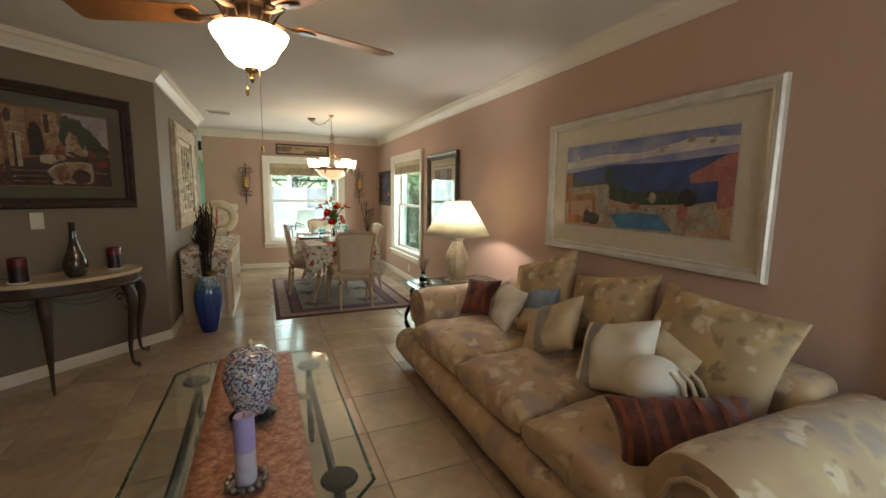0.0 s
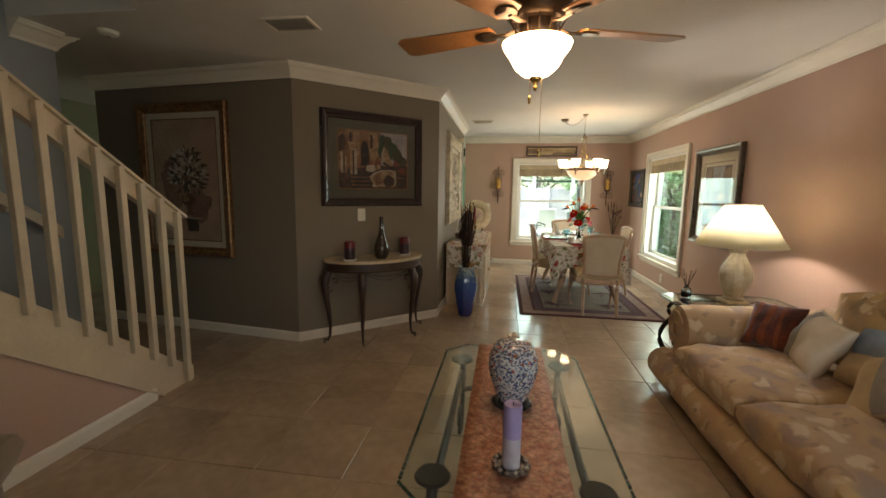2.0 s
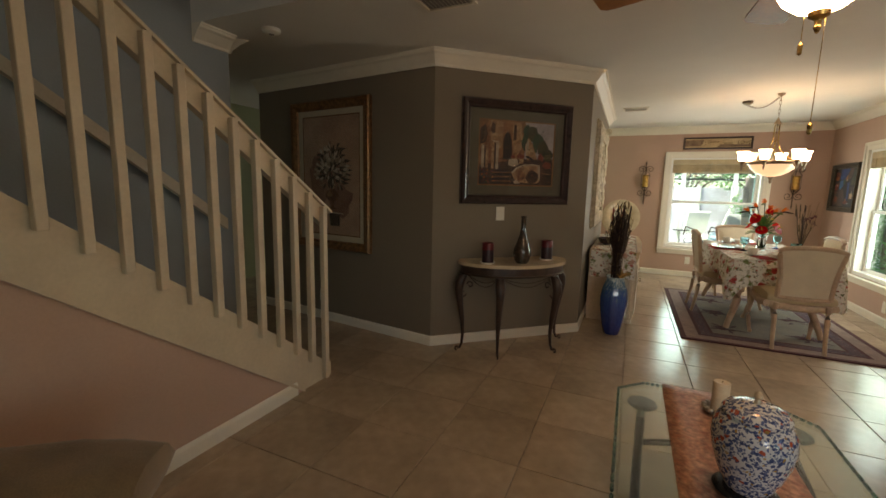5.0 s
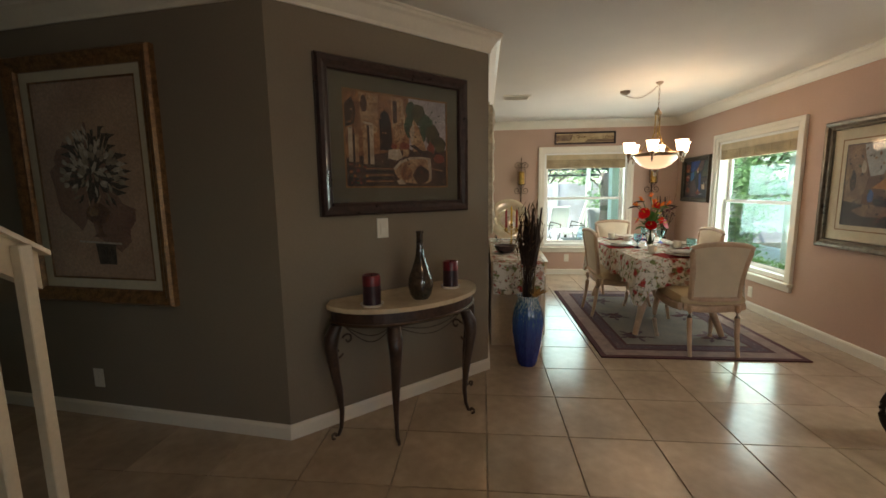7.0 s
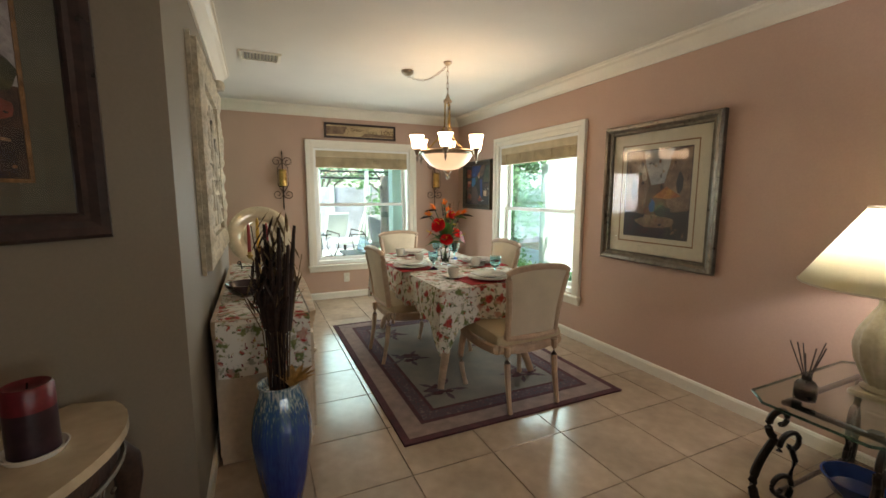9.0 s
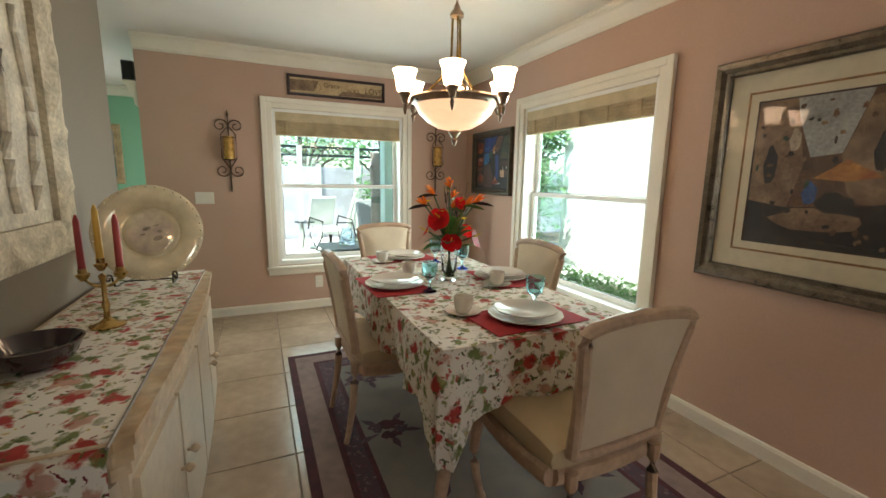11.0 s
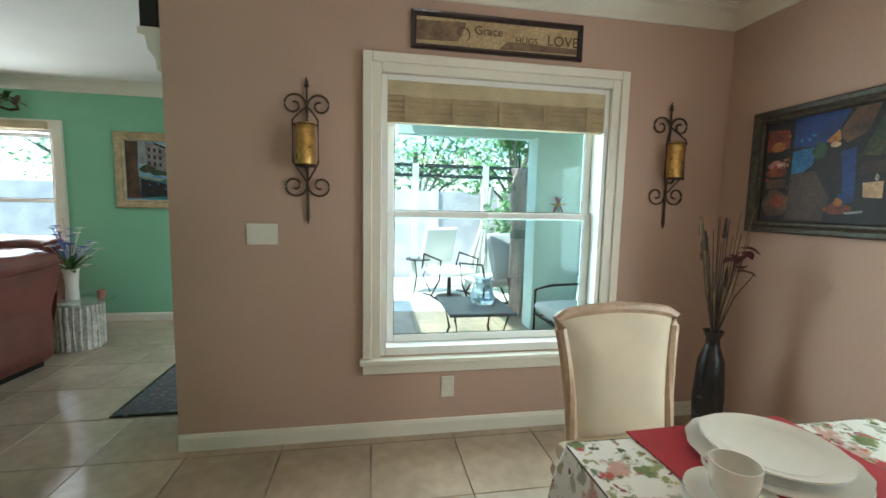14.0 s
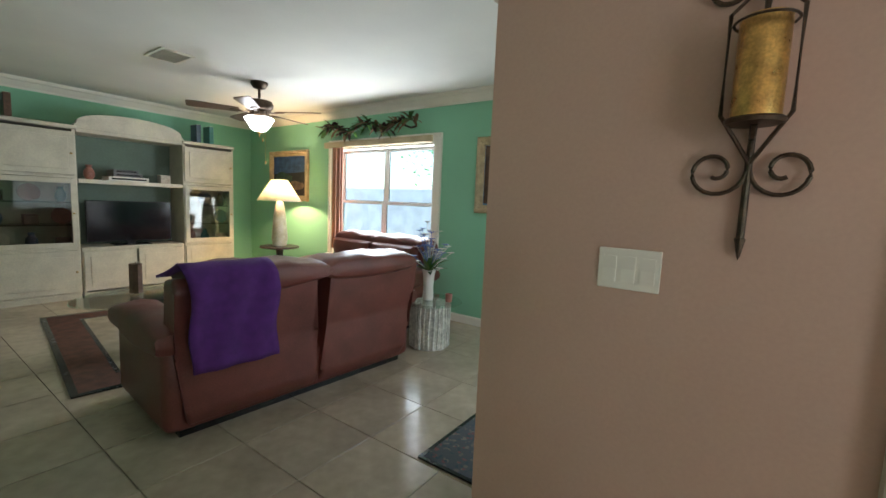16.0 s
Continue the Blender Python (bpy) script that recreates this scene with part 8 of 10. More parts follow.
# ---- ceiling vents, smoke detector ----
def vent(x, y, w, d, rz, label, z=H):
    ob = thing("ceiling_vent", (x, y, z, 0, 0, rz), label, "vent")
    bm = new_bm()
    for x0, x1, y0, y1 in ((-w / 2, w / 2, -d / 2, -d / 2 + 0.02), (-w / 2, w / 2, d / 2 - 0.02, d / 2), (-w / 2, -w / 2 + 0.02, -d / 2 + 0.02, d / 2 - 0.02), (w / 2 - 0.02, w / 2, -d / 2 + 0.02, d / 2 - 0.02)):
        box(bm, x0, x1, y0, y1, -0.012, 0.0)
    part("vent_frame", bm, M_TRIM, ob)
    bm = new_bm()
    box(bm, -w / 2 + 0.02, w / 2 - 0.02, -d / 2 + 0.02, d / 2 - 0.02, -0.003, -0.001)
    part("backing", bm, M_BAND, ob, "grey duct behind the slats")
    n = int((w - 0.04) / 0.022)
    for k in range(n):
        bm = new_bm()
        xx = -w / 2 + 0.03 + (w - 0.06) * k / max(1, n - 1)
        prism(bm, [(xx - 0.007, -0.004), (xx - 0.005, -0.004), (xx + 0.007, -0.014), (xx + 0.005, -0.014)], "y", -d / 2 + 0.02, d / 2 - 0.02)
        part("slat", bm, M_TRIM, ob)


vent(0.10, 7.10, 0.30, 0.22, 0, "small white slatted ceiling vent")
vent(-0.93, 3.34, 0.32, 0.22, 0, "small white slatted ceiling vent")
vent(-3.80, 9.39, 0.36, 0.26, 0, "grey slatted ceiling vent in the family room")
sd = thing("smoke_detector", (-2.26, 3.33, H), "round white plastic smoke detector", "smoke detector")
bm = new_bm()
lathe(bm, [(0, 0), (0.062, 0), (0.06, -0.02), (0.045, -0.032), (0, -0.034)], seg=32)
part("body", bm, M_PLATE, sd, "", True)
bm = new_bm()
lathe(bm, [(0, -0.034), (0.018, -0.034), (0.016, -0.038), (0, -0.038)], seg=20)
part("grille", bm, M_BAND, sd, "", True)

# ---- recliner beside the stairs ----
M_SUEDE = mat("brown_microfibre", (0.20, 0.125, 0.06), 0.9, vary=0.2, scale=7, grain=220, bump=0.3, sheen=0.3)
rc = thing("recliner", (-1.10, 1.08, 0.0, 0, 0, -52), "tan brown padded recliner armchair", "armchair")
bm = new_bm()
box(bm, -0.40, 0.40, -0.38, 0.36, 0.06, 0.30, 0.05, 3)
part("base", bm, M_SUEDE, rc, "", True)
bm = new_bm()
cushion(bm, 0.54, 0.62, 0.20, 0, 0.08, 0.28, n=12, pinch=0, power=0.2, lump=0.03)
part("seat", bm, M_SUEDE, rc, "", True)
for s in (-1, 1):
    bm = new_bm()
    box(bm, s * 0.36 - 0.10, s * 0.36 + 0.10, -0.36, 0.40, 0.06, 0.50, 0.05, 3)
    cushion(bm, 0.24, 0.84, 0.20, s * 0.37, 0.02, 0.46, n=12, pinch=0, power=0.22, lump=0.03, seed=s)
    part("armrest", bm, M_SUEDE, rc, "", True)
bm = new_bm()
cushion(bm, 0.60, 0.62, 0.26, 0, 0, 0, n=12, pinch=0, power=0.2, lump=0.04, m=pose(0, -0.22, 0.66, 76, 0, 0))
cushion(bm, 0.58, 0.26, 0.22, 0, 0, 0, n=10, pinch=0, power=0.25, lump=0.04, m=pose(0, -0.24, 0.86, 76, 0, 0))
part("backrest", bm, M_SUEDE, rc, "", True)
bm = new_bm()
box(bm, -0.36, 0.36, -0.34, 0.32, 0.0, 0.06)
part("plinth", bm, M_BLACK, rc)


# ---- family room ----
M_LEATHER = mat("burgundy_leather", (0.175, 0.047, 0.034), 0.42, vary=0.22, scale=5, grain=140, bump=0.25, coat=0.1)
M_TOWEL = mat("purple_towel", (0.10, 0.022, 0.17), 0.95, vary=0.15, scale=20, grain=350, bump=0.7)


def loveseat(m, label, seats=2, width=1.72):
    """A reclining sofa, its back on the -y side."""
    so = thing("reclining_sofa", m, label, "sofa")
    bm = new_bm()
    box(bm, -width / 2 + 0.1, width / 2 - 0.1, -0.40, 0.40, 0.04, 0.32, 0.04, 3)
    part("base", bm, M_LEATHER, so, "", True)
    w = (width - 0.36) / seats
    for k in range(seats):
        cx = -width / 2 + 0.18 + w * (k + 0.5)
        bm = new_bm()
        cushion(bm, w * 0.98, 0.62, 0.22, cx, 0.10, 0.27, n=10, pinch=0, power=0.18, lump=0.03, seed=k)
        part("seat_cushion", bm, M_LEATHER, so, "", True)
        bm = new_bm()
        prism(bm, [(-0.40, 0.06), (-0.44, 0.14), (-0.43, 0.45), (-0.50, 0.80), (-0.46, 0.86), (-0.34, 0.84), (-0.26, 0.42), (-0.26, 0.06)], "x", cx - w * 0.5 - (0.07 if k == 0 else -0.012), cx + w * 0.5 + (0.07 if k == seats - 1 else -0.012))
        for v in bm.verts:
            # the seam between the two backs opens upwards
            s = 1 if v.co.x > cx else -1
            if (s > 0) != (k == seats - 1):
                v.co.x -= s * 0.045 * max(0, (v.co.z - 0.15) / 0.7)
            else:
                v.co.x -= s * 0.10 * max(0, (0.3 - v.co.z) / 0.3) - s * 0.02
        bmesh.ops.bevel(bm, geom=list(bm.edges), offset=0.028, segments=3, affect="EDGES", profile=0.6)
        bk = part("back_shell", bm, M_LEATHER, so, "", True)
        bm = new_bm()
        cushion(bm, w * 0.97 + 0.05, 0.34, 0.17, cx, -0.375, 0.745, n=12, pinch=0, power=0.22, lump=0.04, seed=k + 3)
        part("head_cushion", bm, M_LEATHER, so, "", True)
        bm = new_bm()
        cushion(bm, w * 0.98, 0.42, 0.22, 0, 0, -0.11, n=10, pinch=0, power=0.22, lump=0.03, seed=k + 6, m=pose(cx, -0.24, 0.62, 76, 0, 0))
        part("back_cushion", bm, M_LEATHER, so, "", True)
    for s in (-1, 1):
        bm = new_bm()
        box(bm, s * (width / 2 - 0.16) - 0.10, s * (width / 2 - 0.16) + 0.10, -0.40, 0.42, 0.04, 0.50, 0.05, 3)
        cushion(bm, 0.26, 0.88, 0.20, s * (width / 2 - 0.15), -0.0, 0.42, n=12, pinch=0, power=0.22, lump=0.03, seed=s)
        part("armrest", bm, M_LEATHER, so, "", True)
    bm = new_bm()
    box(bm, -width / 2 + 0.14, width / 2 - 0.14, -0.36, 0.36, 0.0, 0.05)
    part("plinth", bm, M_BLACK, so)
    return so


SOFA2 = pose(-2.24, 9.47, 0, 0, 0, 86)
loveseat(SOFA2, "burgundy leather reclining loveseat seen from behind", 2, 1.86)
loveseat(pose(-2.98, 10.86, 0, 0, 0, 180), "burgundy leather reclining loveseat under the window", 2, 1.6)
tw = thing("towel", SOFA2 @ pose(-0.60, -0.50, 0.87), "purple towel draped over the sofa back", "towel")
bm = new_bm()
g = []
for j in range(25):
    s = j / 24
    row = []
    for i in range(13):
        x = -0.22 + 0.44 * i / 12 + 0.01 * math.sin(j * 0.6)
        if s < 0.25:
            y, z = 0.34 - 0.30 * s / 0.25, -0.06 + 0.10 * s / 0.25
        elif s < 0.42:
            a = (s - 0.25) / 0.17 * math.pi / 2
            y, z = 0.04 - 0.10 * math.sin(a), 0.04 - 0.06 * (1 - math.cos(a))
        else:
            t = (s - 0.42) / 0.58
            y, z = -0.06 + 0.03 * t, -0.02 - 0.47 * t
        row.append(bm.verts.new((x + 0.03 * s, y + 0.010 * math.sin(i * 1.2 + j * 0.3) * min(1, s * 3) - 0.012, z + 0.012)))
    g.append(row)
for j in range(24):
    for i in range(12):
        bm.faces.new((g[j][i], g[j][i + 1], g[j + 1][i + 1], g[j + 1][i]))
ob = part("towel_cloth", bm, M_TOWEL, tw, "", True)
md = ob.modifiers.new("thick", "SOLIDIFY")
md.thickness = 0.012

# media cabinet, towers and bridge as units
M_CABW = mat("whitewashed_cabinet", (0.58, 0.53, 0.42), 0.45, vary=0.12, scale=6, grain=60, bump=0.08)
M_CABG = pane_glass("cabinet_glass", (0.75, 0.78, 0.74), 0.12)
M_BACKG = mat("sage_cabinet_back", (0.12, 0.17, 0.13), 0.7, vary=0.1)
M_SCREEN = mat("dark_tv_screen", (0.008, 0.009, 0.011), 0.12, vary=0.1)
CX0, CX1 = -6.21, -5.80


def tower(y0, y1, label):
    d = CX1 - CX0
    w = y1 - y0
    cab = thing("display_cabinet", (CX0, y0, 0), label, "cabinet", "media wall units")
    bm = new_bm()
    for a in ((0, d, 0, 0.03, 0.06, 1.92), (0, d, w - 0.03, w, 0.06, 1.92), (0, 0.02, 0.03, w - 0.03, 0.06, 1.92), (0.02, d, 0.03, w - 0.03, 0.565, 0.595), (0.02, d, 0.03, w - 0.03, 0.06, 0.09), (0.02, d, 0.03, w - 0.03, 1.955, 1.92), (0.02, d, 0.03, w - 0.03, 1.38, 1.41)):
        box(bm, *a)
    part("carcass", bm, M_CABW, cab)
    bm = new_bm()
    box(bm, -0.0, d + 0.01, 0.01, w - 0.01, 0.0, 0.06)
    part("plinth", bm, M_CABW, cab)
    bm = new_bm()
    box(bm, 0, d + 0.035, -0.01, w + 0.01, 1.921, 1.965, 0.012, 2)
    part("cornice", bm, M_CABW, cab)
    for z0, z1, glassy in ((0.08, 0.56, False), (0.60, 1.375, True), (1.415, 1.89, False)):
        bm = new_bm()
        f = 0.055 if glassy else 0.02
        if glassy:
            for q in ((0.012, 0.012 + f, z0, z1), (w - 0.012 - f, w - 0.012, z0, z1), (0.012 + f, w - 0.012 - f, z0, z0 + f), (0.012 + f, w - 0.012 - f, z1 - f, z1)):
                box(bm, d + 0.001, d + 0.021, *q, 0.003)
        else:
            box(bm, d + 0.001, d + 0.021, 0.012, w - 0.012, z0, z1, 0.004)
            box(bm, d + 0.021, d + 0.027, 0.07, w - 0.07, z0 + 0.06, z1 - 0.06, 0.004)
        door = part("door", bm, M_CABW, cab)
        if glassy:
            bm = new_bm()
            box(bm, d + 0.008, d + 0.012, 0.012 + f, w - 0.012 - f, z0 + f, z1 - f)
            part("pane", bm, M_CABG, door, "smoky glass pane")
        bm = new_bm()
        lathe(bm, [(0, -0.012), (0.012, -0.006), (0.012, 0.006), (0, 0.012)], d + 0.036, w - 0.05, (z0 + z1) / 2, 10)
        part("knob", bm, M_BRASS, door, "", True)
    for z in (0.845, 1.10):
        bm = new_bm()
        box(bm, 0.03, d - 0.03, 0.032, w - 0.032, z, z + 0.012)
        part("shelf", bm, M_CABG, cab)
    return cab


tower(8.45, 9.205, "whitewashed display cabinet with glass doors")
tower(10.305, 10.98, "whitewashed display cabinet with glass doors")
mu = thing("media_cabinet", (CX0, 9.215, 0), "whitewashed media cabinet with an arched top", "cabinet", "media wall units")
d, w = CX1 - CX0, 1.08
bm = new_bm()
for a in ((0, 0.02, 0, w, 0.06, 1.94), (0.02, d, 0, w, 0.55, 0.59), (0.02, d, 0, 0.03, 0.06, 0.55), (0.02, d, w - 0.03, w, 0.06, 0.55), (0.02, d, 0.0, w, 1.335, 1.38), (0.02, d, 0, w, 1.90, 1.94)):
    box(bm, *a)
part("carcass", bm, M_CABW, mu)
bm = new_bm()
box(bm, 0.021, 0.03, 0.002, w - 0.002, 0.592, 1.898)
part("back_panel", bm, M_BACKG, mu, "sage green back panel")
bm = new_bm()
prism(bm, [(-0.02, 1.941), (w + 0.02, 1.941), (w + 0.02, 1.985)] + [(w / 2 + (w / 2 + 0.0) * math.cos(math.pi * k / 16), 1.99 + 0.155 * math.sin(math.pi * k / 16) ** 0.8) for k in range(17)] + [(-0.02, 1.985)], "x", d - 0.05, d + 0.01)
part("arched_pediment", bm, M_CABW, mu)
bm = new_bm()
box(bm, 0, d + 0.01, 0, w, 0.0, 0.06)
part("plinth", bm, M_CABW, mu)
for k in range(2):
    bm = new_bm()
    a, b2 = 0.01 + k * w / 2, (k + 1) * w / 2 - 0.01
    box(bm, d + 0.001, d + 0.02, a, b2, 0.08, 0.545, 0.004)
    box(bm, d + 0.02, d + 0.026, a + 0.06, b2 - 0.06, 0.14, 0.485, 0.004)
    part("door", bm, M_CABW, mu)
tv = thing("television", (-5.98, 9.755, 0.591), "black flat-screen television on the cabinet shelf", "television")
bm = new_bm()
box(bm, -0.02, 0.02, -0.45, 0.45, 0.04, 0.545, 0.006)
part("housing", bm, M_BLACK, tv)
bm = new_bm()
box(bm, 0.0205, 0.023, -0.436, 0.436, 0.056, 0.531)
part("screen", bm, M_SCREEN, tv, "dark switched-off screen")
bm = new_bm()
box(bm, -0.09, 0.09, -0.2, 0.2, 0.0, 0.012, 0.004)
box(bm, -0.015, 0.015, -0.05, 0.05, 0.012, 0.06)
part("stand", bm, M_BLACK, tv)
M_PLAST = mat("grey_plastic", (0.10, 0.10, 0.10), 0.4, vary=0.1)
for k, (y, ww, z, h) in enumerate(((9.72, 0.42, 1.381, 0.05), (9.71, 0.30, 1.432, 0.045), (9.69, 0.26, 1.478, 0.04))):
    bx = thing("media_player", (-5.98, y, z), "grey and black media player on the shelf", "electronics")
    bm = new_bm()
    box(bm, -0.12, 0.12, -ww / 2, ww / 2, 0.0, h, 0.004)
    part("case", bm, M_PLATE if k == 0 else M_PLAST, bx)
    bm = new_bm()
    box(bm, 0.121, 0.123, -ww / 2 + 0.03, ww / 2 - 0.03, h * 0.3, h * 0.7)
    part("front_panel", bm, M_BLACK, bx)
random.seed(4)
M_DECO = [mat("ornament_" + n, c, 0.4, vary=0.2, scale=20) for n, c in (("cream", (0.55, 0.48, 0.38)), ("blue", (0.06, 0.10, 0.16)), ("brown", (0.14, 0.07, 0.04)), ("rose", (0.35, 0.14, 0.10)), ("teal", (0.05, 0.22, 0.22)))]


def ornament(x, y, z, kind, k):
    mm = M_DECO[k % 5]
    nm, lab = {0: ("ornamental_plate", "decorative plate standing on a cabinet shelf"), 1: ("ornamental_vase", "small vase on a cabinet shelf"), 2: ("ornamental_box", "small keepsake box on a cabinet shelf")}[kind]
    ob = thing(nm, (x, y, z), lab, "ornament", "cabinet ornaments")
    bm = new_bm()
    if kind == 0:
        lathe(bm, [(0, 0), (0.06, 0.0), (0.095, 0.014), (0.093, 0.018), (0.06, 0.006), (0, 0.005)], seg=28)
        part("plate_body", bm, mm, ob, "", True, pose(0, 0, 0.092, 0, 80, 0))
    elif kind == 1:
        lathe(bm, [(0, 0), (0.03, 0), (0.055, 0.05), (0.05, 0.10), (0.025, 0.14), (0.032, 0.17), (0.0, 0.165)], seg=24)
        part("vase_body", bm, mm, ob, "", True)
    else:
        box(bm, -0.05, 0.05, -0.06, 0.06, 0, 0.09, 0.006)
        part("box_body", bm, mm, ob)
        bm = new_bm()
        box(bm, -0.052, 0.052, -0.062, 0.062, 0.091, 0.11, 0.004)
        part("lid", bm, mm, ob)


k = 0
for y0, y1 in ((8.57, 9.09), (10.42, 10.87)):
    for z in (0.596, 0.858, 1.113):
        for j in range(3):
            ornament(-5.97, y0 + (y1 - y0) * j / 2, z, (k * 7 + j) % 3, k + j)
        k += 1
ornament(-5.99, 9.36, 1.381, 1, 3)
ornament(-5.99, 10.15, 1.381, 2, 0)
for y, k in ((8.58, 2), (8.70, 2), (10.55, 1), (10.72, 4)):
    ob = thing("book", (-5.97, y, 1.966), "dark book standing on the cabinet top", "book", "books on the cabinet")
    bm = new_bm()
    box(bm, -0.09, 0.09, -0.03, 0.03, 0.0, 0.25, 0.004)
    part("cover", bm, M_DECO[k], ob)
    bm = new_bm()
    box(bm, -0.085, 0.088, -0.024, 0.024, 0.2505, 0.253)
    part("pages", bm, M_PIL_WHITE, ob)

# table lamp in the corner and its table
lt = thing("side_table", (-4.78, 11.08, 0), "round brown wooden side table in the corner", "side table")
bm = new_bm()
lathe(bm, [(0, 0.58), (0.25, 0.58), (0.26, 0.59), (0.25, 0.605), (0, 0.605)], seg=32)
part("tabletop", bm, M_DARKW, lt, "", True)
bm = new_bm()
lathe(bm, [(0.14, 0), (0.15, 0.02), (0.05, 0.06), (0.03, 0.3), (0.05, 0.56), (0.09, 0.58)], seg=24)
part("pedestal", bm, M_DARKW, lt, "", True)
l2 = thing("table_lamp", (-4.78, 11.08, 0.606), "cream column table lamp with lit cone shade", "lamp")
bm = new_bm()
lathe(bm, [(0, 0), (0.085, 0), (0.09, 0.02), (0.105, 0.10), (0.08, 0.42), (0.05, 0.58), (0.02, 0.62), (0, 0.62)], seg=28)
part("body", bm, M_CERAM, l2, "", True)
shade(l2, 0.285, 0.105, 0.615, 0.895)
bm = new_bm()
for k in range(3):
    tube(bm, [(0, 0, 0.885), (0.105 * math.cos(k * 2.09), 0.105 * math.sin(k * 2.09), 0.89)], 0.003, 5)
tube(bm, [(0, 0, 0.61), (0, 0, 0.915)], 0.004, 6)
part("harp", bm, M_BRASS, l2, "", True)
lamp("corner_lamp_bulb", "POINT", pose(-4.78, 11.08, 1.36), FAM_LAMP, (1.0, 0.74, 0.42), 0.04)
picture("landscape_painting", pose(-5.18, 11.5, 1.59), 0.94, 0.73, 0.08, 0.04, M_FRAME_BLOND, "blond-framed dark landscape painting", (), A_DARK, [(A_BLUEP, [(0, 1), (1, 1), (1, 0.6), (0, 0.55)]), (A_GREENP, ring(0.3, 0.4, 0.3, 0.2)), (A_BUFF, ring(0.7, 0.25, 0.25, 0.12))], glazed=False)
A_CANAL = paint("painted_green_canal", (0.06, 0.26, 0.28), (0.03, 0.13, 0.15), 10, 0.3)
A_AZURE = paint("painted_azure_sky", (0.10, 0.33, 0.52), (0.42, 0.52, 0.56), 6, 0.3)
A_FACADE = paint("painted_grey_facade", (0.34, 0.31, 0.30), (0.20, 0.17, 0.17), 9, 0.3)
picture("canal_painting", pose(-1.50, 11.5, 1.58), 0.86, 0.77, 0.085, 0.045, M_FRAME_BLOND, "blond-framed painting of a canal and houses", (), A_AZURE, [
    (A_CLOUD, ring(0.72, 0.80, 0.10, 0.05)), (A_CLOUD, ring(0.86, 0.74, 0.10, 0.04)), (A_BROWN, [(0.01, 0.99), (0.18, 0.99), (0.17, 0.55), (0.20, 0.03), (0.01, 0.03)]),
    (A_SKYP, [(0.18, 0.99), (0.28, 0.99), (0.27, 0.62), (0.18, 0.62)]), (A_FACADE, [(0.28, 0.99), (0.50, 0.93), (0.56, 0.88), (0.55, 0.46), (0.28, 0.52)]),
    (A_DARK, [(0.38, 0.99), (0.58, 0.90), (0.57, 0.87), (0.40, 0.95)]), (A_FACADE, [(0.66, 0.72), (0.78, 0.75), (0.96, 0.68), (0.96, 0.50), (0.66, 0.50)]), (A_SKYP, [(0.56, 0.66), (0.64, 0.67), (0.64, 0.48), (0.56, 0.48)]),
    (A_OLIVE, ring(0.30, 0.53, 0.11, 0.07)), (A_GREENP, ring(0.44, 0.47, 0.10, 0.05)), (A_OLIVE, ring(0.57, 0.46, 0.08, 0.04)), (A_GREENP, ring(0.94, 0.53, 0.05, 0.05)),
    (A_CANAL, [(0.18, 0.40), (0.55, 0.38), (0.70, 0.42), (0.99, 0.42), (0.99, 0.02), (0.20, 0.02)]), (A_DARK, [(0.20, 0.36), (0.50, 0.30), (0.62, 0.24), (0.60, 0.08), (0.20, 0.04)]),
    (A_CREAM, [(0.20, 0.41), (0.46, 0.37), (0.56, 0.38), (0.46, 0.34), (0.20, 0.38)]), (A_CREAM, [(0.60, 0.40), (0.70, 0.455), (0.84, 0.465), (0.98, 0.44), (0.98, 0.42), (0.84, 0.445), (0.71, 0.435)]),
    (A_DUSK, [(0.62, 0.38), (0.72, 0.43), (0.80, 0.43), (0.70, 0.34)]), (A_POOL, [(0.66, 0.14), (0.94, 0.20), (0.96, 0.10), (0.70, 0.06)]), (A_SKYP, ring(0.84, 0.33, 0.09, 0.02)), (A_DUSK, [(0.62, 0.26), (0.96, 0.25), (0.96, 0.22), (0.64, 0.20)]),
] + [(A_DUSK, [(0.31 + 0.075 * a, 0.60 + 0.115 * b - 0.012 * a), (0.345 + 0.075 * a, 0.595 + 0.115 * b - 0.012 * a), (0.345 + 0.075 * a, 0.66 + 0.115 * b - 0.012 * a), (0.31 + 0.075 * a, 0.665 + 0.115 * b - 0.012 * a)]) for a in range(3) for b in range(3)]
  + [(A_DUSK, ring(0.70 + 0.06 * a, 0.60, 0.012, 0.025)) for a in range(4)] + dabs(16, (A_CANAL, A_POOL, A_GREENP), 24, 0.25, 0.95, 0.06, 0.36, 0.02), glazed=False)
# garland, blind roll and side panel at the family room window
gl = thing("garland", (-3.48, 11.42, 2.11), "dry leafy garland along the window top", "garland")
random.seed(9)
bm = new_bm()
tube(bm, [(-0.78 + 1.56 * k / 20, 0.0, 0.05 + 0.05 * math.sin(k * 0.9)) for k in range(21)], 0.012, 6)
part("vine", bm, M_DRYST, gl, "", True)
for k in range(190):
    bm = new_bm()
    a = random.uniform(0, 6.28)
    x = random.uniform(-0.78, 0.78)
    leaf(bm, (x, -0.01, 0.05 + 0.05 * math.sin((x + 0.78) * 10)), (math.cos(a), -abs(math.sin(a)) * 0.7, random.uniform(-0.6, 1.0)), random.uniform(0.09, 0.19), 0.045, 0.3, 0.2, 4)
    part("leaf", bm, (M_LEAF, M_DRYST, M_DRYST2)[k % 3], gl, "", True)
rb = thing("window_blind", (-4.27, 11.5, 0), "rolled cream shade with a brown side panel", "blind")
bm = new_bm()
box(bm, -0.03, 1.78, -0.075, -0.036, 1.945, 2.02, 0.006)
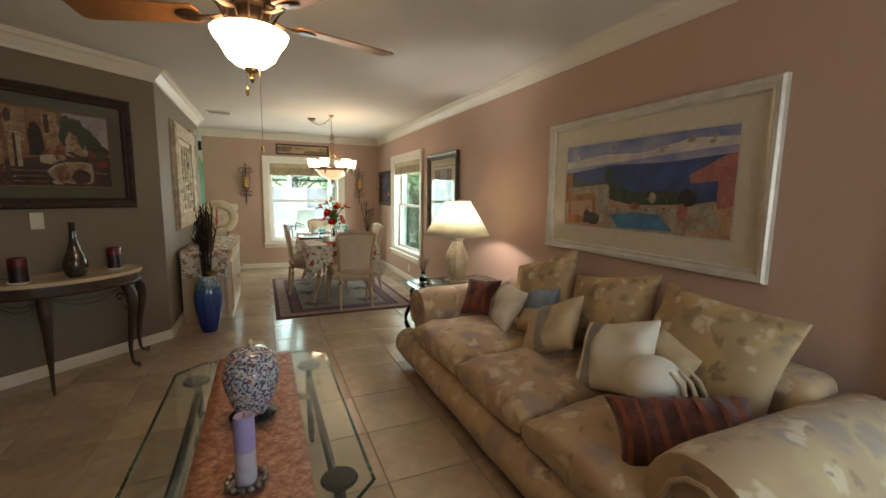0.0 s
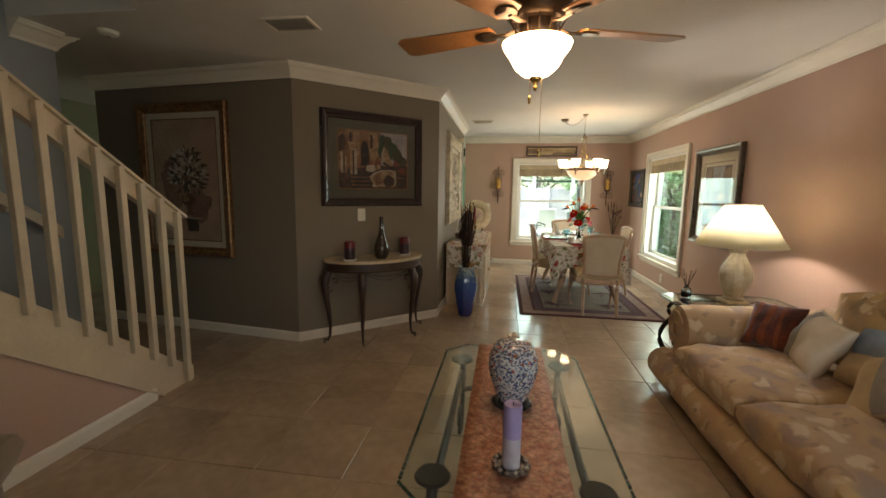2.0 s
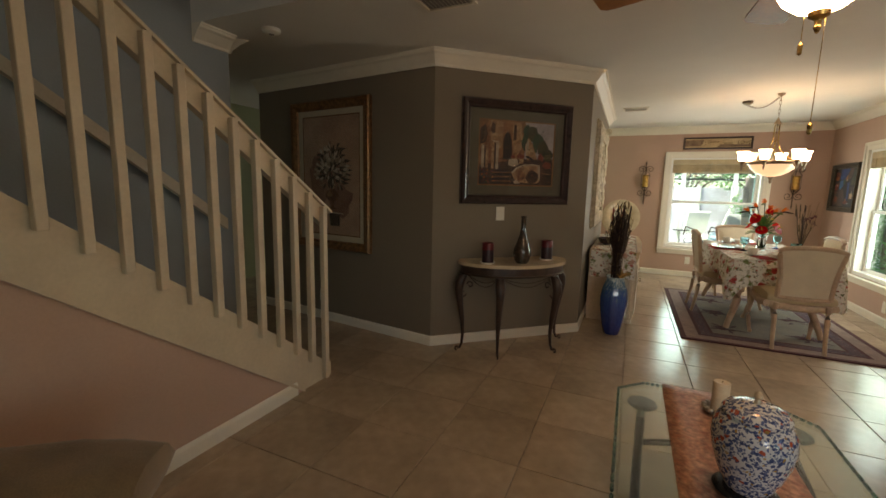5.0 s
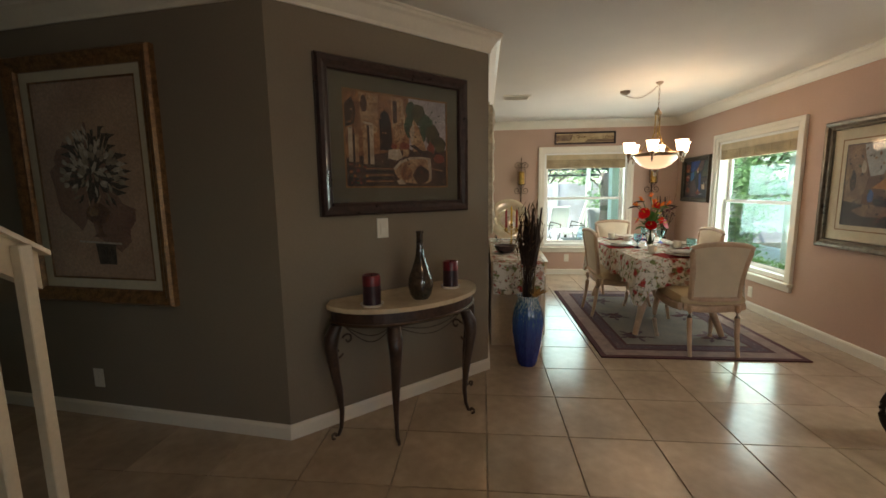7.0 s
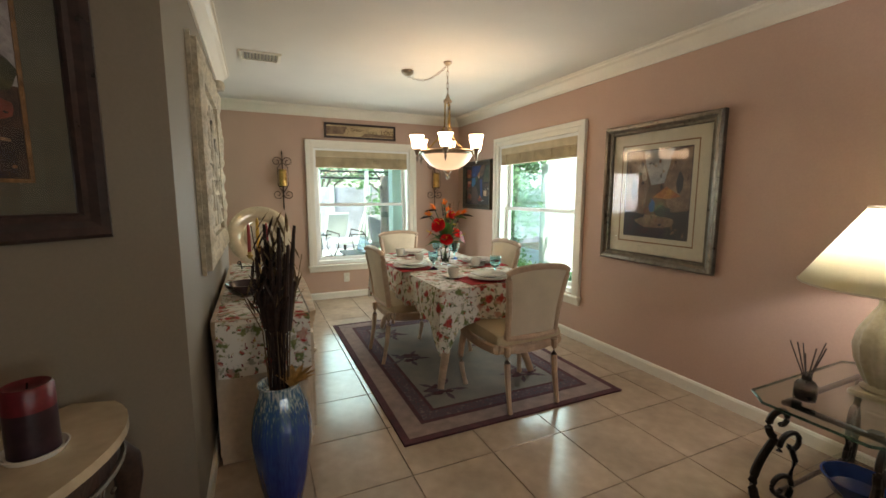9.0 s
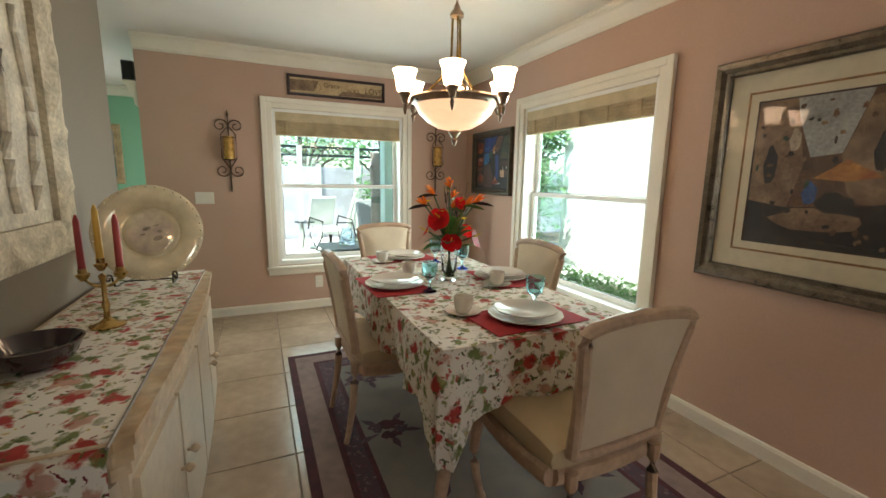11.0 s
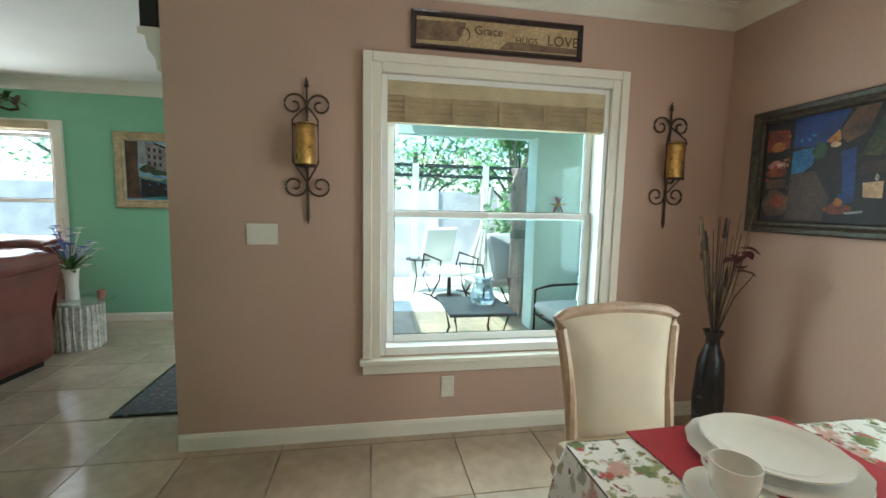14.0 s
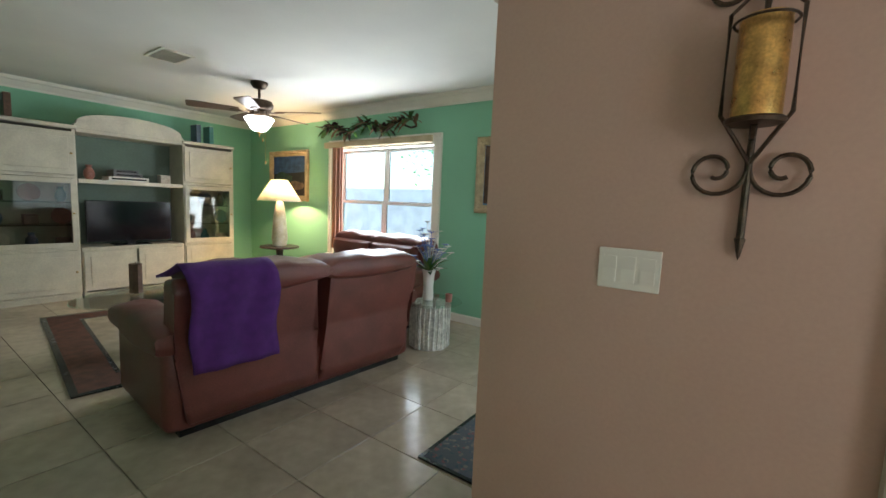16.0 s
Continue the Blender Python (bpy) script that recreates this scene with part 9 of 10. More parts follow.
part("head_box", bm, M_BAMBOO2, rb)
for k in range(5):
    bm = new_bm()
    tube(bm, [(0.15 + 0.04 * k, -0.055 - 0.006 * (k % 2), 0.62), (0.15 + 0.04 * k, -0.055 - 0.006 * (k % 2), 1.944)], 0.019, 8, flat=0.6)
    part("vertical_slat", bm, mat("terracotta_slat", (0.30, 0.10, 0.04), 0.6, vary=0.1) if k == 0 else bpy.data.materials["terracotta_slat"], rb, "", True)

# tree-stump side table with flowers
M_BIRCH = mat("white_painted_bark", (0.66, 0.63, 0.55), 0.75, vary=0.25, scale=10, grain=40, bump=0.8, dist=0.012)
sm = thing("stump_table", (-1.855, 10.68, 0), "whitewashed tree-stump table with a glass top", "side table")
bm = new_bm()
seg, rows = 40, []
for j in range(9):
    row = []
    for i in range(seg):
        a = 2 * math.pi * i / seg
        r = 0.17 * (1 + 0.05 * noise.noise(Vector((math.cos(a) * 4, math.sin(a) * 4, j * 0.4))) + 0.035 * math.sin(a * 17 + noise.noise(Vector((a * 3, j * 0.5, 0))) * 3))
        row.append(bm.verts.new((r * math.cos(a), r * math.sin(a), 0.05 * j)))
    rows.append(row)
for a, b2 in zip(rows, rows[1:]):
    for i in range(seg):
        bm.faces.new((a[i], a[(i + 1) % seg], b2[(i + 1) % seg], b2[i]))
bm.faces.new(rows[-1])
bm.faces.new(rows[0][::-1])
part("stump", bm, M_BIRCH, sm, "", True)
for k in range(26):
    a = 2 * math.pi * k / 26
    bm = new_bm()
    tube(bm, [(0.172 * math.cos(a + 0.02 * math.sin(j + k)), 0.172 * math.sin(a + 0.02 * math.sin(j + k)), 0.01 + 0.075 * j) for j in range(6)], 0.007 + 0.004 * (k % 3), 5)
    part("bark_ridge", bm, M_BIRCH, sm, "", True)
bm = new_bm()
lathe(bm, [(0.0, 0.402), (0.28, 0.402), (0.284, 0.408), (0.28, 0.414), (0, 0.414)], seg=48)
part("glass_top", bm, M_GLASST, sm, "round clear glass", True)
fp = thing("flower_pot", (-1.885, 10.68, 0.415), "tall white vase of blue and white artificial flowers", "flowers")
bm = new_bm()
lathe(bm, [(0, 0), (0.045, 0), (0.05, 0.02), (0.045, 0.12), (0.055, 0.24), (0.064, 0.27), (0.057, 0.27), (0, 0.24)], seg=24)
part("vase", bm, M_CHINA, fp, "", True)
random.seed(14)
M_BLP = mat("blue_petal", (0.16, 0.24, 0.55), 0.6, vary=0.2)
M_WHP = mat("white_petal", (0.70, 0.68, 0.62), 0.6, vary=0.1)
for k in range(80):
    a, r = random.uniform(0, 6.28), random.uniform(0.03, 0.21)
    z = random.uniform(0.26, 0.50) + 0.22 * (1 - r / 0.21)
    bm = new_bm()
    if k % 2:
        leaf(bm, (0, 0, 0.25), (r * math.cos(a), r * math.sin(a), z - 0.24), random.uniform(0.14, 0.28), 0.04, 0.25, 0.2, 5)
        part("leaf", bm, M_LEAF2 if k % 4 == 1 else M_LEAF, fp, "", True)
    else:
        for j in range(6):
            leaf(bm, (r * math.cos(a), r * math.sin(a), z), (math.cos(j * 1.05), math.sin(j * 1.05), 0.5), 0.045, 0.03, 0.2, 0.2, 3)
        tube(bm, [(0, 0, 0.25), (r * math.cos(a) * 0.5, r * math.sin(a) * 0.5, 0.25 + (z - 0.25) * 0.6), (r * math.cos(a), r * math.sin(a), z)], 0.003, 4)
        part("flower", bm, M_BLP if k % 4 else M_WHP, fp, "", True)
sc2 = thing("small_candle", (-1.70, 10.74, 0.415), "small amber votive candle on the glass", "candle")
bm = new_bm()
lathe(bm, [(0, 0), (0.03, 0), (0.032, 0.07), (0.028, 0.07), (0.026, 0.01), (0, 0.01)], seg=20)
part("holder", bm, M_DECO[3], sc2, "", True)
bm = new_bm()
lathe(bm, [(0, 0.01), (0.025, 0.01), (0.025, 0.05), (0, 0.05)], seg=20)
part("wax", bm, M_PIL_WHITE, sc2, "", True)
# glass coffee table
fc = thing("coffee_table", (-3.47, 9.10, 0), "oval glass coffee table on a dark base", "coffee table")
bm = new_bm()
lathe(bm, [(0.0, 0.43), (0.40, 0.43), (0.405, 0.437), (0.40, 0.444), (0, 0.444)], seg=48, sy=1.3)
part("glass_top", bm, M_GLASST, fc, "oval clear glass", True)
bm = new_bm()
lathe(bm, [(0.18, 0), (0.2, 0.03), (0.08, 0.10), (0.07, 0.34), (0.16, 0.42), (0, 0.428)], seg=28)
part("pedestal", bm, M_DARKW, fc, "", True)
pc = thing("pillar_candle", (-3.62, 9.03, 0.445), "dark brown carved pillar candle", "candle")
bm = new_bm()
lathe(bm, [(0, 0), (0.045, 0), (0.045, 0.24), (0, 0.235)], seg=24, flute=8, amp=0.05)
part("wax", bm, M_DECO[2], pc, "", True)
bm = new_bm()
tube(bm, [(0, 0, 0.235), (0, 0, 0.255)], 0.002, 5)
part("wick", bm, M_BLACK, pc)
# rugs
M_RUGB = mat("brown_rug_border", (0.13, 0.05, 0.03), 0.95, vary=0.35, scale=14, grain=240, bump=0.5)
M_RUGF = mat("beige_rug_field", (0.34, 0.28, 0.2), 0.95, vary=0.2, scale=8, grain=240, bump=0.5)
fr = thing("area_rug", (-3.86, 9.40, 0.001, 0, 0, -7), "beige rug with brown scroll border", "rug")
inset = 0
for wd, mm, nm in ((0.04, M_BLACK, "outer_line"), (0.22, M_RUGB, "border"), (0.03, M_BLACK, "inner_line")):
    x, y = 1.12 - inset, 0.84 - inset
    bm = new_bm()
    for q in ((-x, -x + wd, -y, y), (x - wd, x, -y, y), (-x + wd, x - wd, -y, -y + wd), (-x + wd, x - wd, y - wd, y)):
        box(bm, *q, 0, 0.01)
    part(nm, bm, mm, fr)
    inset += wd
bm = new_bm()
box(bm, -1.12 + inset, 1.12 - inset, -0.84 + inset, 0.84 - inset, 0, 0.01)
part("field", bm, M_RUGF, fr)
M_MATG = blotches("dark_floral_mat", (0.07, 0.075, 0.075), [((0.22, 0.18, 0.14), 1.4, 0.35), ((0.24, 0.09, 0.08), 1.2, 0.24), ((0.05, 0.09, 0.10), 1.9, 0.3)], scale=16, rough=0.95, bump=0.5)
dm = thing("floor_mat", (-0.62, 9.72, 0.001), "small dark floral floor mat", "rug")
bm = new_bm()
box(bm, -0.23, 0.23, -0.39, 0.39, 0, 0.009)
part("field", bm, M_MATG, dm)
bm = new_bm()
for q in ((-0.25, -0.23, -0.41, 0.41), (0.23, 0.25, -0.41, 0.41), (-0.23, 0.23, -0.41, -0.39), (-0.23, 0.23, 0.39, 0.41)):
    box(bm, *q, 0, 0.01)
part("binding", bm, M_BLACK, dm)
# corbel and small speaker at the wall's end
cbl = thing("wall_corbel", (-0.325, FY + 0.05, 1.87), "cream plaster corbel at the wall end", "corbel")
bm = new_bm()
prism(bm, [(0, 0), (-0.025, 0.02), (-0.03, 0.07), (-0.06, 0.11), (-0.07, 0.17), (-0.10, 0.18), (-0.10, 0.21), (0, 0.21)], "y", -0.04, 0.10)
part("bracket", bm, M_TRIM, cbl)
spk = thing("speaker", (-0.385, FY + 0.08, 2.081), "small dark bookshelf speaker on the corbel", "speaker")
bm = new_bm()
box(bm, -0.04, 0.045, -0.05, 0.05, 0, 0.16, 0.006)
part("case", bm, M_PLAST, spk)
bm = new_bm()
box(bm, -0.035, 0.04, -0.054, -0.0505, 0.01, 0.15, 0.002)
part("grille", bm, M_BLACK, spk)


# ---- patio and garden outside the windows ----
M_PATIO = mat("pale_patio_concrete", (0.84, 0.83, 0.80), 0.9, vary=0.15, scale=2, grain=60, bump=0.2)
M_FENCE = mat("grey_lilac_fence", (0.60, 0.56, 0.63), 0.85, vary=0.15, scale=4, grain=40, bump=0.2)
M_LANAI = mat("mint_stucco", (0.72, 0.90, 0.82), 0.85, vary=0.06, scale=3, grain=90, bump=0.3)
M_HOUSE = mat("white_stucco", (0.80, 0.79, 0.75), 0.9, vary=0.05, scale=2, grain=80, bump=0.3)
M_TRELLIS = mat("dark_green_trellis", (0.03, 0.045, 0.04), 0.6, vary=0.2)
M_CUSHW = mat("white_outdoor_cushion", (0.84, 0.82, 0.79), 0.9, vary=0.05)
M_CUSHG = mat("grey_outdoor_cushion", (0.52, 0.51, 0.52), 0.9, vary=0.1)
M_SLATE = mat("dark_tile_tabletop", (0.055, 0.06, 0.07), 0.35, vary=0.25, scale=9)
M_CURT = mat("taupe_outdoor_curtain", (0.60, 0.47, 0.44), 0.9, vary=0.2)
bm = new_bm()
box(bm, -0.18, 6.5, 9.10, 14.2, -0.16, -0.03)
solid("patio", bm, M_PATIO, "pale concrete patio behind the house", "patio")
bm = new_bm()
box(bm, -8, 9.0, 14.3, 14.42, -0.16, 1.55)
fen = solid("fence", bm, M_FENCE, "tall grey lilac garden fence", "fence")
for k in range(9):
    bm = new_bm()
    box(bm, -0.05, 0.05, -0.05, -0.001, -0.16, 1.60)
    part("fence_post", bm, M_VINYL, fen, "", False, pose(-3.2 + 1.25 * k, 14.3, 0))
# covered lanai: roof, beam, column and side wall
bm = new_bm()
box(bm, 0.9, 3.4, 9.10, 11.0, 2.30, 2.42)
solid("lanai_ceiling", bm, M_LANAI, "mint green lanai ceiling", "ceiling")
bm = new_bm()
box(bm, 0.9, 3.4, 10.88, 11.0, 1.99, 2.30)
solid("lanai_beam", bm, M_LANAI, "mint green lanai beam", "beam")
bm = new_bm()
box(bm, 2.30, 2.80, 10.75, 11.0, -0.03, 1.99)
solid("lanai_column", bm, M_LANAI, "mint green lanai column", "column")
bm = new_bm()
box(bm, 3.25, 3.40, 9.10, 11.0, -0.03, 0.95)
box(bm, 3.25, 3.40, 9.10, 9.6, 0.95, 2.3)
solid("lanai_wall", bm, M_LANAI, "mint green lanai side wall", "wall")
ceiling_fan(pose(2.0, 10.42, 2.30), "outdoor ceiling fan with light wooden blades", None, mat("blond_fan_blade", (0.55, 0.36, 0.16), 0.5, vary=0.15), M_FANMET, 0.20, 22, 0.44, pull=False)


def foliage(bm, n, place, size, seed):
    rnd = random.Random(seed)
    for _ in range(n):
        p = Vector(place(rnd))
        a, b = rnd.uniform(0, 6.28), rnd.uniform(-0.7, 0.9)
        d = Vector((math.cos(a), math.sin(a), b)).normalized()
        s = d.cross(Vector((0, 0, 1))).normalized()
        L = size * rnd.uniform(0.6, 1.3)
        w = L * 0.28
        q = [p, p + d * L * 0.5 + s * w, p + d * L, p + d * L * 0.5 - s * w]
        vs = [bm.verts.new(v) for v in q]
        bm.faces.new(vs)




M_HEDGE = leafy("hedge_leaves", (0.10, 0.21, 0.06), (0.05, 0.11, 0.04), 6, (0.20, 0.42, 0.12))
M_TREEL = leafy("tree_leaves", (0.12, 0.26, 0.10), (0.08, 0.18, 0.07), 3, (0.36, 0.66, 0.32))
M_BARK = mat("grey_bark", (0.24, 0.20, 0.165), 0.95, vary=0.3, scale=14, grain=50, bump=0.6)
M_BLOSS = mat("pink_blossom", (0.62, 0.12, 0.20), 0.6, vary=0.2)


def hedge(x0, x1, y0, y1, top, seed):
    ob = thing("hedge", ((x0 + x1) / 2, (y0 + y1) / 2, -0.16), "low clipped green garden hedge", "hedge")
    bm = new_bm()
    w, d, h = (x1 - x0) / 2, (y1 - y0) / 2, top + 0.16
    foliage(bm, int(2600 * (y1 - y0) * (x1 - x0) + 500), lambda r: (r.uniform(-w, w), r.uniform(-d, d), h * (r.random() ** 0.5) * (0.92 + 0.1 * noise.noise(Vector((0, r.uniform(-d, d) * 2, seed))))), 0.06, seed)
    tagged(part("leaves", bm, M_HEDGE, ob, normals=False), kind="stuff")
    for k in range(int((y1 - y0) / 0.35)):
        bm = new_bm()
        tube(bm, [(0.0, -d + 0.35 * k, 0), (0.03, -d + 0.35 * k + 0.03, h * 0.7)], 0.012, 5, 0.006)
        part("stem", bm, M_BARK, ob)


hedge(3.65, 4.35, 5.6, 9.6, 0.26, 1)


def tree(x, y, h, r, seed, blossoms=0):
    rnd = random.Random(seed)
    ob = thing("tree", (x, y, -0.16), "leafy green garden tree with uneven crown", "tree", "garden trees")
    bm = new_bm()
    tube(bm, [(0, 0, 0), (0.05 * rnd.uniform(-1, 1), 0.05, h * 0.3), (0.1 * rnd.uniform(-1, 1), 0.1 * rnd.uniform(-1, 1), h * 0.65)], 0.09, 9, 0.05)
    part("trunk", bm, M_BARK, ob, "", True)
    clumps = []
    for k in range(9):
        a = rnd.uniform(0, 6.28)
        q = Vector((r * 0.75 * math.cos(a) * rnd.random() ** 0.5, r * 0.75 * math.sin(a) * rnd.random() ** 0.5, h * rnd.uniform(0.45, 0.95)))
        clumps.append((q, r * rnd.uniform(0.3, 0.5)))
        bm = new_bm()
        tube(bm, [(0, 0, h * 0.35), tuple(q * 0.5 + Vector((0, 0, h * 0.2))), tuple(q)], 0.04, 6, 0.012)
        part("limb", bm, M_BARK, ob, "", True)

    def place(rd):
        c, cr = rd.choice(clumps)
        v = Vector((rd.gauss(0, 1), rd.gauss(0, 1), rd.gauss(0, 1))).normalized() * cr * rd.random() ** 0.4
        return c + v
    bm = new_bm()
    foliage(bm, 2600, place, 0.14, seed)
    tagged(part("crown", bm, M_TREEL, ob, normals=False), kind="stuff")
    if blossoms:
        bm = new_bm()
        foliage(bm, blossoms * 4, place, 0.09, seed + 7)
        tagged(part("blossoms", bm, M_BLOSS, ob, normals=False), kind="stuff")


for i, (x, y, h, r) in enumerate(((-0.6, 15.6, 4.2, 1.5), (1.6, 15.4, 3.9, 1.6), (3.6, 15.2, 4.4, 1.6), (3.1, 13.4, 3.2, 0.9), (5.6, 13.6, 4.6, 1.7), (5.3, 11.3, 3.4, 1.2), (4.25, 10.6, 3.0, 1.0), (4.5, 12.4, 3.8, 1.4), (6.6, 14.0, 5.0, 1.9), (-3.0, 17.5, 4.5, 2.0), (-5.5, 17.0, 5.0, 2.2))):
    tree(x, y, h, r, 30 + i, 30 if i in (2, 3) else 0)
def shrub(x, y, h, r, seed):
    """A bush leafy down to the ground."""
    ob = thing("shrub", (x, y, -0.16), "dense leafy green garden shrub", "shrub", "garden shrubs")
    rnd = random.Random(seed)
    clumps = [(Vector((r * 0.6 * math.cos(k * 2.4) * rnd.random() ** 0.5, r * 0.6 * math.sin(k * 2.4) * rnd.random() ** 0.5, h * (0.15 + 0.75 * k / 11))), r * rnd.uniform(0.3, 0.5)) for k in range(12)]
    for c, _ in clumps[::2]:
        bm = new_bm()
        tube(bm, [(0, 0, 0), tuple(c * 0.5), tuple(c)], 0.02, 5, 0.007)
        part("stem", bm, M_BARK, ob, "", True)

    def place(rd):
        c, cr = rd.choice(clumps)
        return c + Vector((rd.gauss(0, 1), rd.gauss(0, 1), rd.gauss(0, 1))).normalized() * cr * rd.random() ** 0.4
    bm = new_bm()
    foliage(bm, 2200, place, 0.10, seed)
    tagged(part("leaves", bm, M_TREEL, ob, normals=False), kind="stuff")


for i, (x, y, h, r) in enumerate(((2.75, 12.55, 1.7, 0.55), (3.35, 13.0, 1.9, 0.7), (4.15, 11.7, 1.6, 0.8), (4.3, 9.9, 1.9, 0.6), (5.0, 13.0, 2.2, 0.9))):
    shrub(x, y, h, r, 70 + i)
# neighbour's house beside the hedge
nb = thing("neighbour_house", (5.8, 6.0, -0.16), "white stucco wall of the neighbouring house", "house")
bm = new_bm()
box(bm, -0.6, 4, -6.0, 4.2, 0, 4.6)
part("wall", bm, M_HOUSE, nb)
bm = new_bm()
prism(bm, [(-0.8, 4.601), (4.4, 4.601), (1.7, 6.2)], "y", -6.4, 4.6)
part("roof", bm, mat("grey_shingle_roof", (0.16, 0.14, 0.13), 0.9, vary=0.25, scale=5), nb)
bm = new_bm()
box(bm, -0.82, -0.79, -6.4, 4.6, 4.5, 4.6)
part("fascia", bm, M_VINYL, nb)
# trellis pergola
pg = thing("trellis_pergola", (2.1, 12.9, -0.03), "dark lattice-topped garden pergola", "pergola")
for x in (-0.82, 0.25):
    bm = new_bm()
    box(bm, x - 0.045, x + 0.045, -0.045, 0.045, 0, 1.93)
    part("post", bm, M_VINYL, pg, "white post")
for z in (1.735, 1.885):
    bm = new_bm()
    box(bm, -1.95, 1.1, -0.03, 0.03, z, z + 0.045)
    part("rail", bm, M_TRELLIS, pg)
for k in range(26):
    for s in (-1, 1):
        x = -1.9 + 0.118 * k
        bm = new_bm()
        tube(bm, [(x, 0.004 * s, 1.775 if s > 0 else 1.885), (x + 0.115, 0.004 * s, 1.885 if s > 0 else 1.775)], 0.007, 4)
        part("lattice_slat", bm, M_TRELLIS, pg)
ct = thing("outdoor_curtain", (2.30, 11.22, -0.03), "tied taupe outdoor curtain beside the column", "curtain")
bm = new_bm()
for k in range(7):
    a = k * 0.9
    tube(bm, [(0.07 * (k - 3) / 3, 0.03 * math.cos(a), 1.75), (0.08 * (k - 3) / 3, 0.03 * math.sin(a), 1.5), (0.05 * (k - 3) / 3, 0.02, 1.0), (0.07 * (k - 3) / 3, 0.03 * math.cos(a), 0.5), (0.07 * (k - 3) / 3, 0.03 * math.sin(a), 0.02)], 0.034, 8)
part("drape", bm, M_CURT, ct, "", True)
bm = new_bm()
lathe(bm, [(0.085, 0.96), (0.09, 0.98), (0.09, 1.04), (0.085, 1.06)], 0, 0.02, 0, 20, sy=0.7)
part("tie_band", bm, M_BAND, ct, "", True)


wc = thing("white_curtain", (2.36, 12.78, -0.03), "white gauze curtain tied at a pergola post", "curtain")
for k in range(6):
    bm = new_bm()
    f = (k - 2.5) / 2.5
    tube(bm, [(0.07 * f, 0.02 * (k % 2), 1.6), (0.04 * f, 0.02 * (k % 2), 1.35), (0.02 * f - 0.02, 0.01, 1.12), (0.10 * f - 0.10, 0.02 * (k % 2), 0.6), (0.16 * f - 0.16, 0.03 * (k % 2), 0.03)], 0.032, 8)
    part("fold", bm, M_CUSHW, wc, "", True)


def patio_chair(m, cover, label):
    ch = thing("patio_chair", m, label, "chair", "patio chairs")
    for s in (-1, 1):
        bm = new_bm()
        tube(bm, [(s * 0.29, 0.30, 0.02), (s * 0.29, -0.05, 0.05), (s * 0.29, -0.25, 0.03)], 0.014, 6)
        tube(bm, [(s * 0.29, 0.0, 0.05), (s * 0.29, 0.22, 0.30), (s * 0.30, 0.28, 0.58), (s * 0.30, -0.22, 0.62), (s * 0.29, -0.30, 0.40)], 0.014, 6)
        part("side_rail", bm, M_IRON, ch, "", True)
    bm = new_bm()
    cushion(bm, 0.54, 0.54, 0.13, 0, 0.0, 0.32, n=8, pinch=0, power=0.2)
    part("seat", bm, cover, ch, "", True)
    bm = new_bm()
    cushion(bm, 0.54, 0.58, 0.13, 0, 0, -0.06, n=8, pinch=0, power=0.2, m=pose(0, -0.33, 0.72, 72, 0, 0))
    part("backrest", bm, cover, ch, "", True)
    bm = new_bm()
    lathe(bm, [(0, 0.0), (0.2, 0.0), (0.2, 0.02), (0.03, 0.05), (0.03, 0.31), (0.1, 0.32), (0, 0.33)], seg=20)
    part("swivel_base", bm, M_IRON, ch, "", True)
    return ch


patio_chair(pose(1.75, 12.5, -0.03, 0, 0, 200), M_CUSHW, "iron patio chair with white cushions")
patio_chair(pose(2.15, 11.75, -0.03, 0, 0, 20), M_CUSHG, "iron patio chair with grey striped cushions")
pt = thing("patio_table", (1.54, 10.17, -0.03), "low patio table with a dark tiled top", "table")
bm = new_bm()
box(bm, -0.28, 0.28, -0.32, 0.32, 0.43, 0.46, 0.006)
part("tabletop", bm, M_SLATE, pt)
for sx in (-0.23, 0.23):
    for sy in (-0.25, 0.25):
        bm = new_bm()
        tube(bm, [(sx, sy, 0.43), (sx * 0.8, sy * 0.8, 0.2), (sx * 1.1, sy * 1.1, 0.0)], 0.012, 6)
        part("leg", bm, M_IRON, pt, "", True)
gj = thing("glass_jar", (1.62, 10.22, 0.431), "wide clear glass jar on the patio table", "jar")
bm = new_bm()
lathe(bm, [(0, 0), (0.10, 0.0), (0.115, 0.04), (0.085, 0.14), (0.065, 0.20), (0.085, 0.23), (0.08, 0.23), (0.06, 0.2), (0.08, 0.14), (0.108, 0.04), (0, 0.01)], seg=28)
part("jar_body", bm, glass("pale_blue_glass", (0.75, 0.88, 0.95)), gj, "", True)
st2 = thing("patio_side_table", (1.35, 12.9, -0.03), "small dark iron patio side table", "side table")
bm = new_bm()
lathe(bm, [(0, 0.5), (0.2, 0.5), (0.2, 0.52), (0, 0.52)], seg=24)
part("tabletop", bm, M_SLATE, st2)
for k in range(3):
    bm = new_bm()
    tube(bm, [(0.15 * math.cos(k * 2.1), 0.15 * math.sin(k * 2.1), 0.5), (0.07 * math.cos(k * 2.1), 0.07 * math.sin(k * 2.1), 0.25), (0.18 * math.cos(k * 2.1), 0.18 * math.sin(k * 2.1), 0)], 0.01, 6)
    part("leg", bm, M_IRON, st2, "", True)
db = thing("daybed", (2.62, 10.02, -0.03), "iron patio lounge seat with white cushion and grey back", "daybed")
bm = new_bm()
cushion(bm, 0.74, 1.10, 0.14, 0, 0, 0.27, n=10, pinch=0, power=0.14)
part("mattress", bm, M_CUSHW, db, "", True)
bm = new_bm()
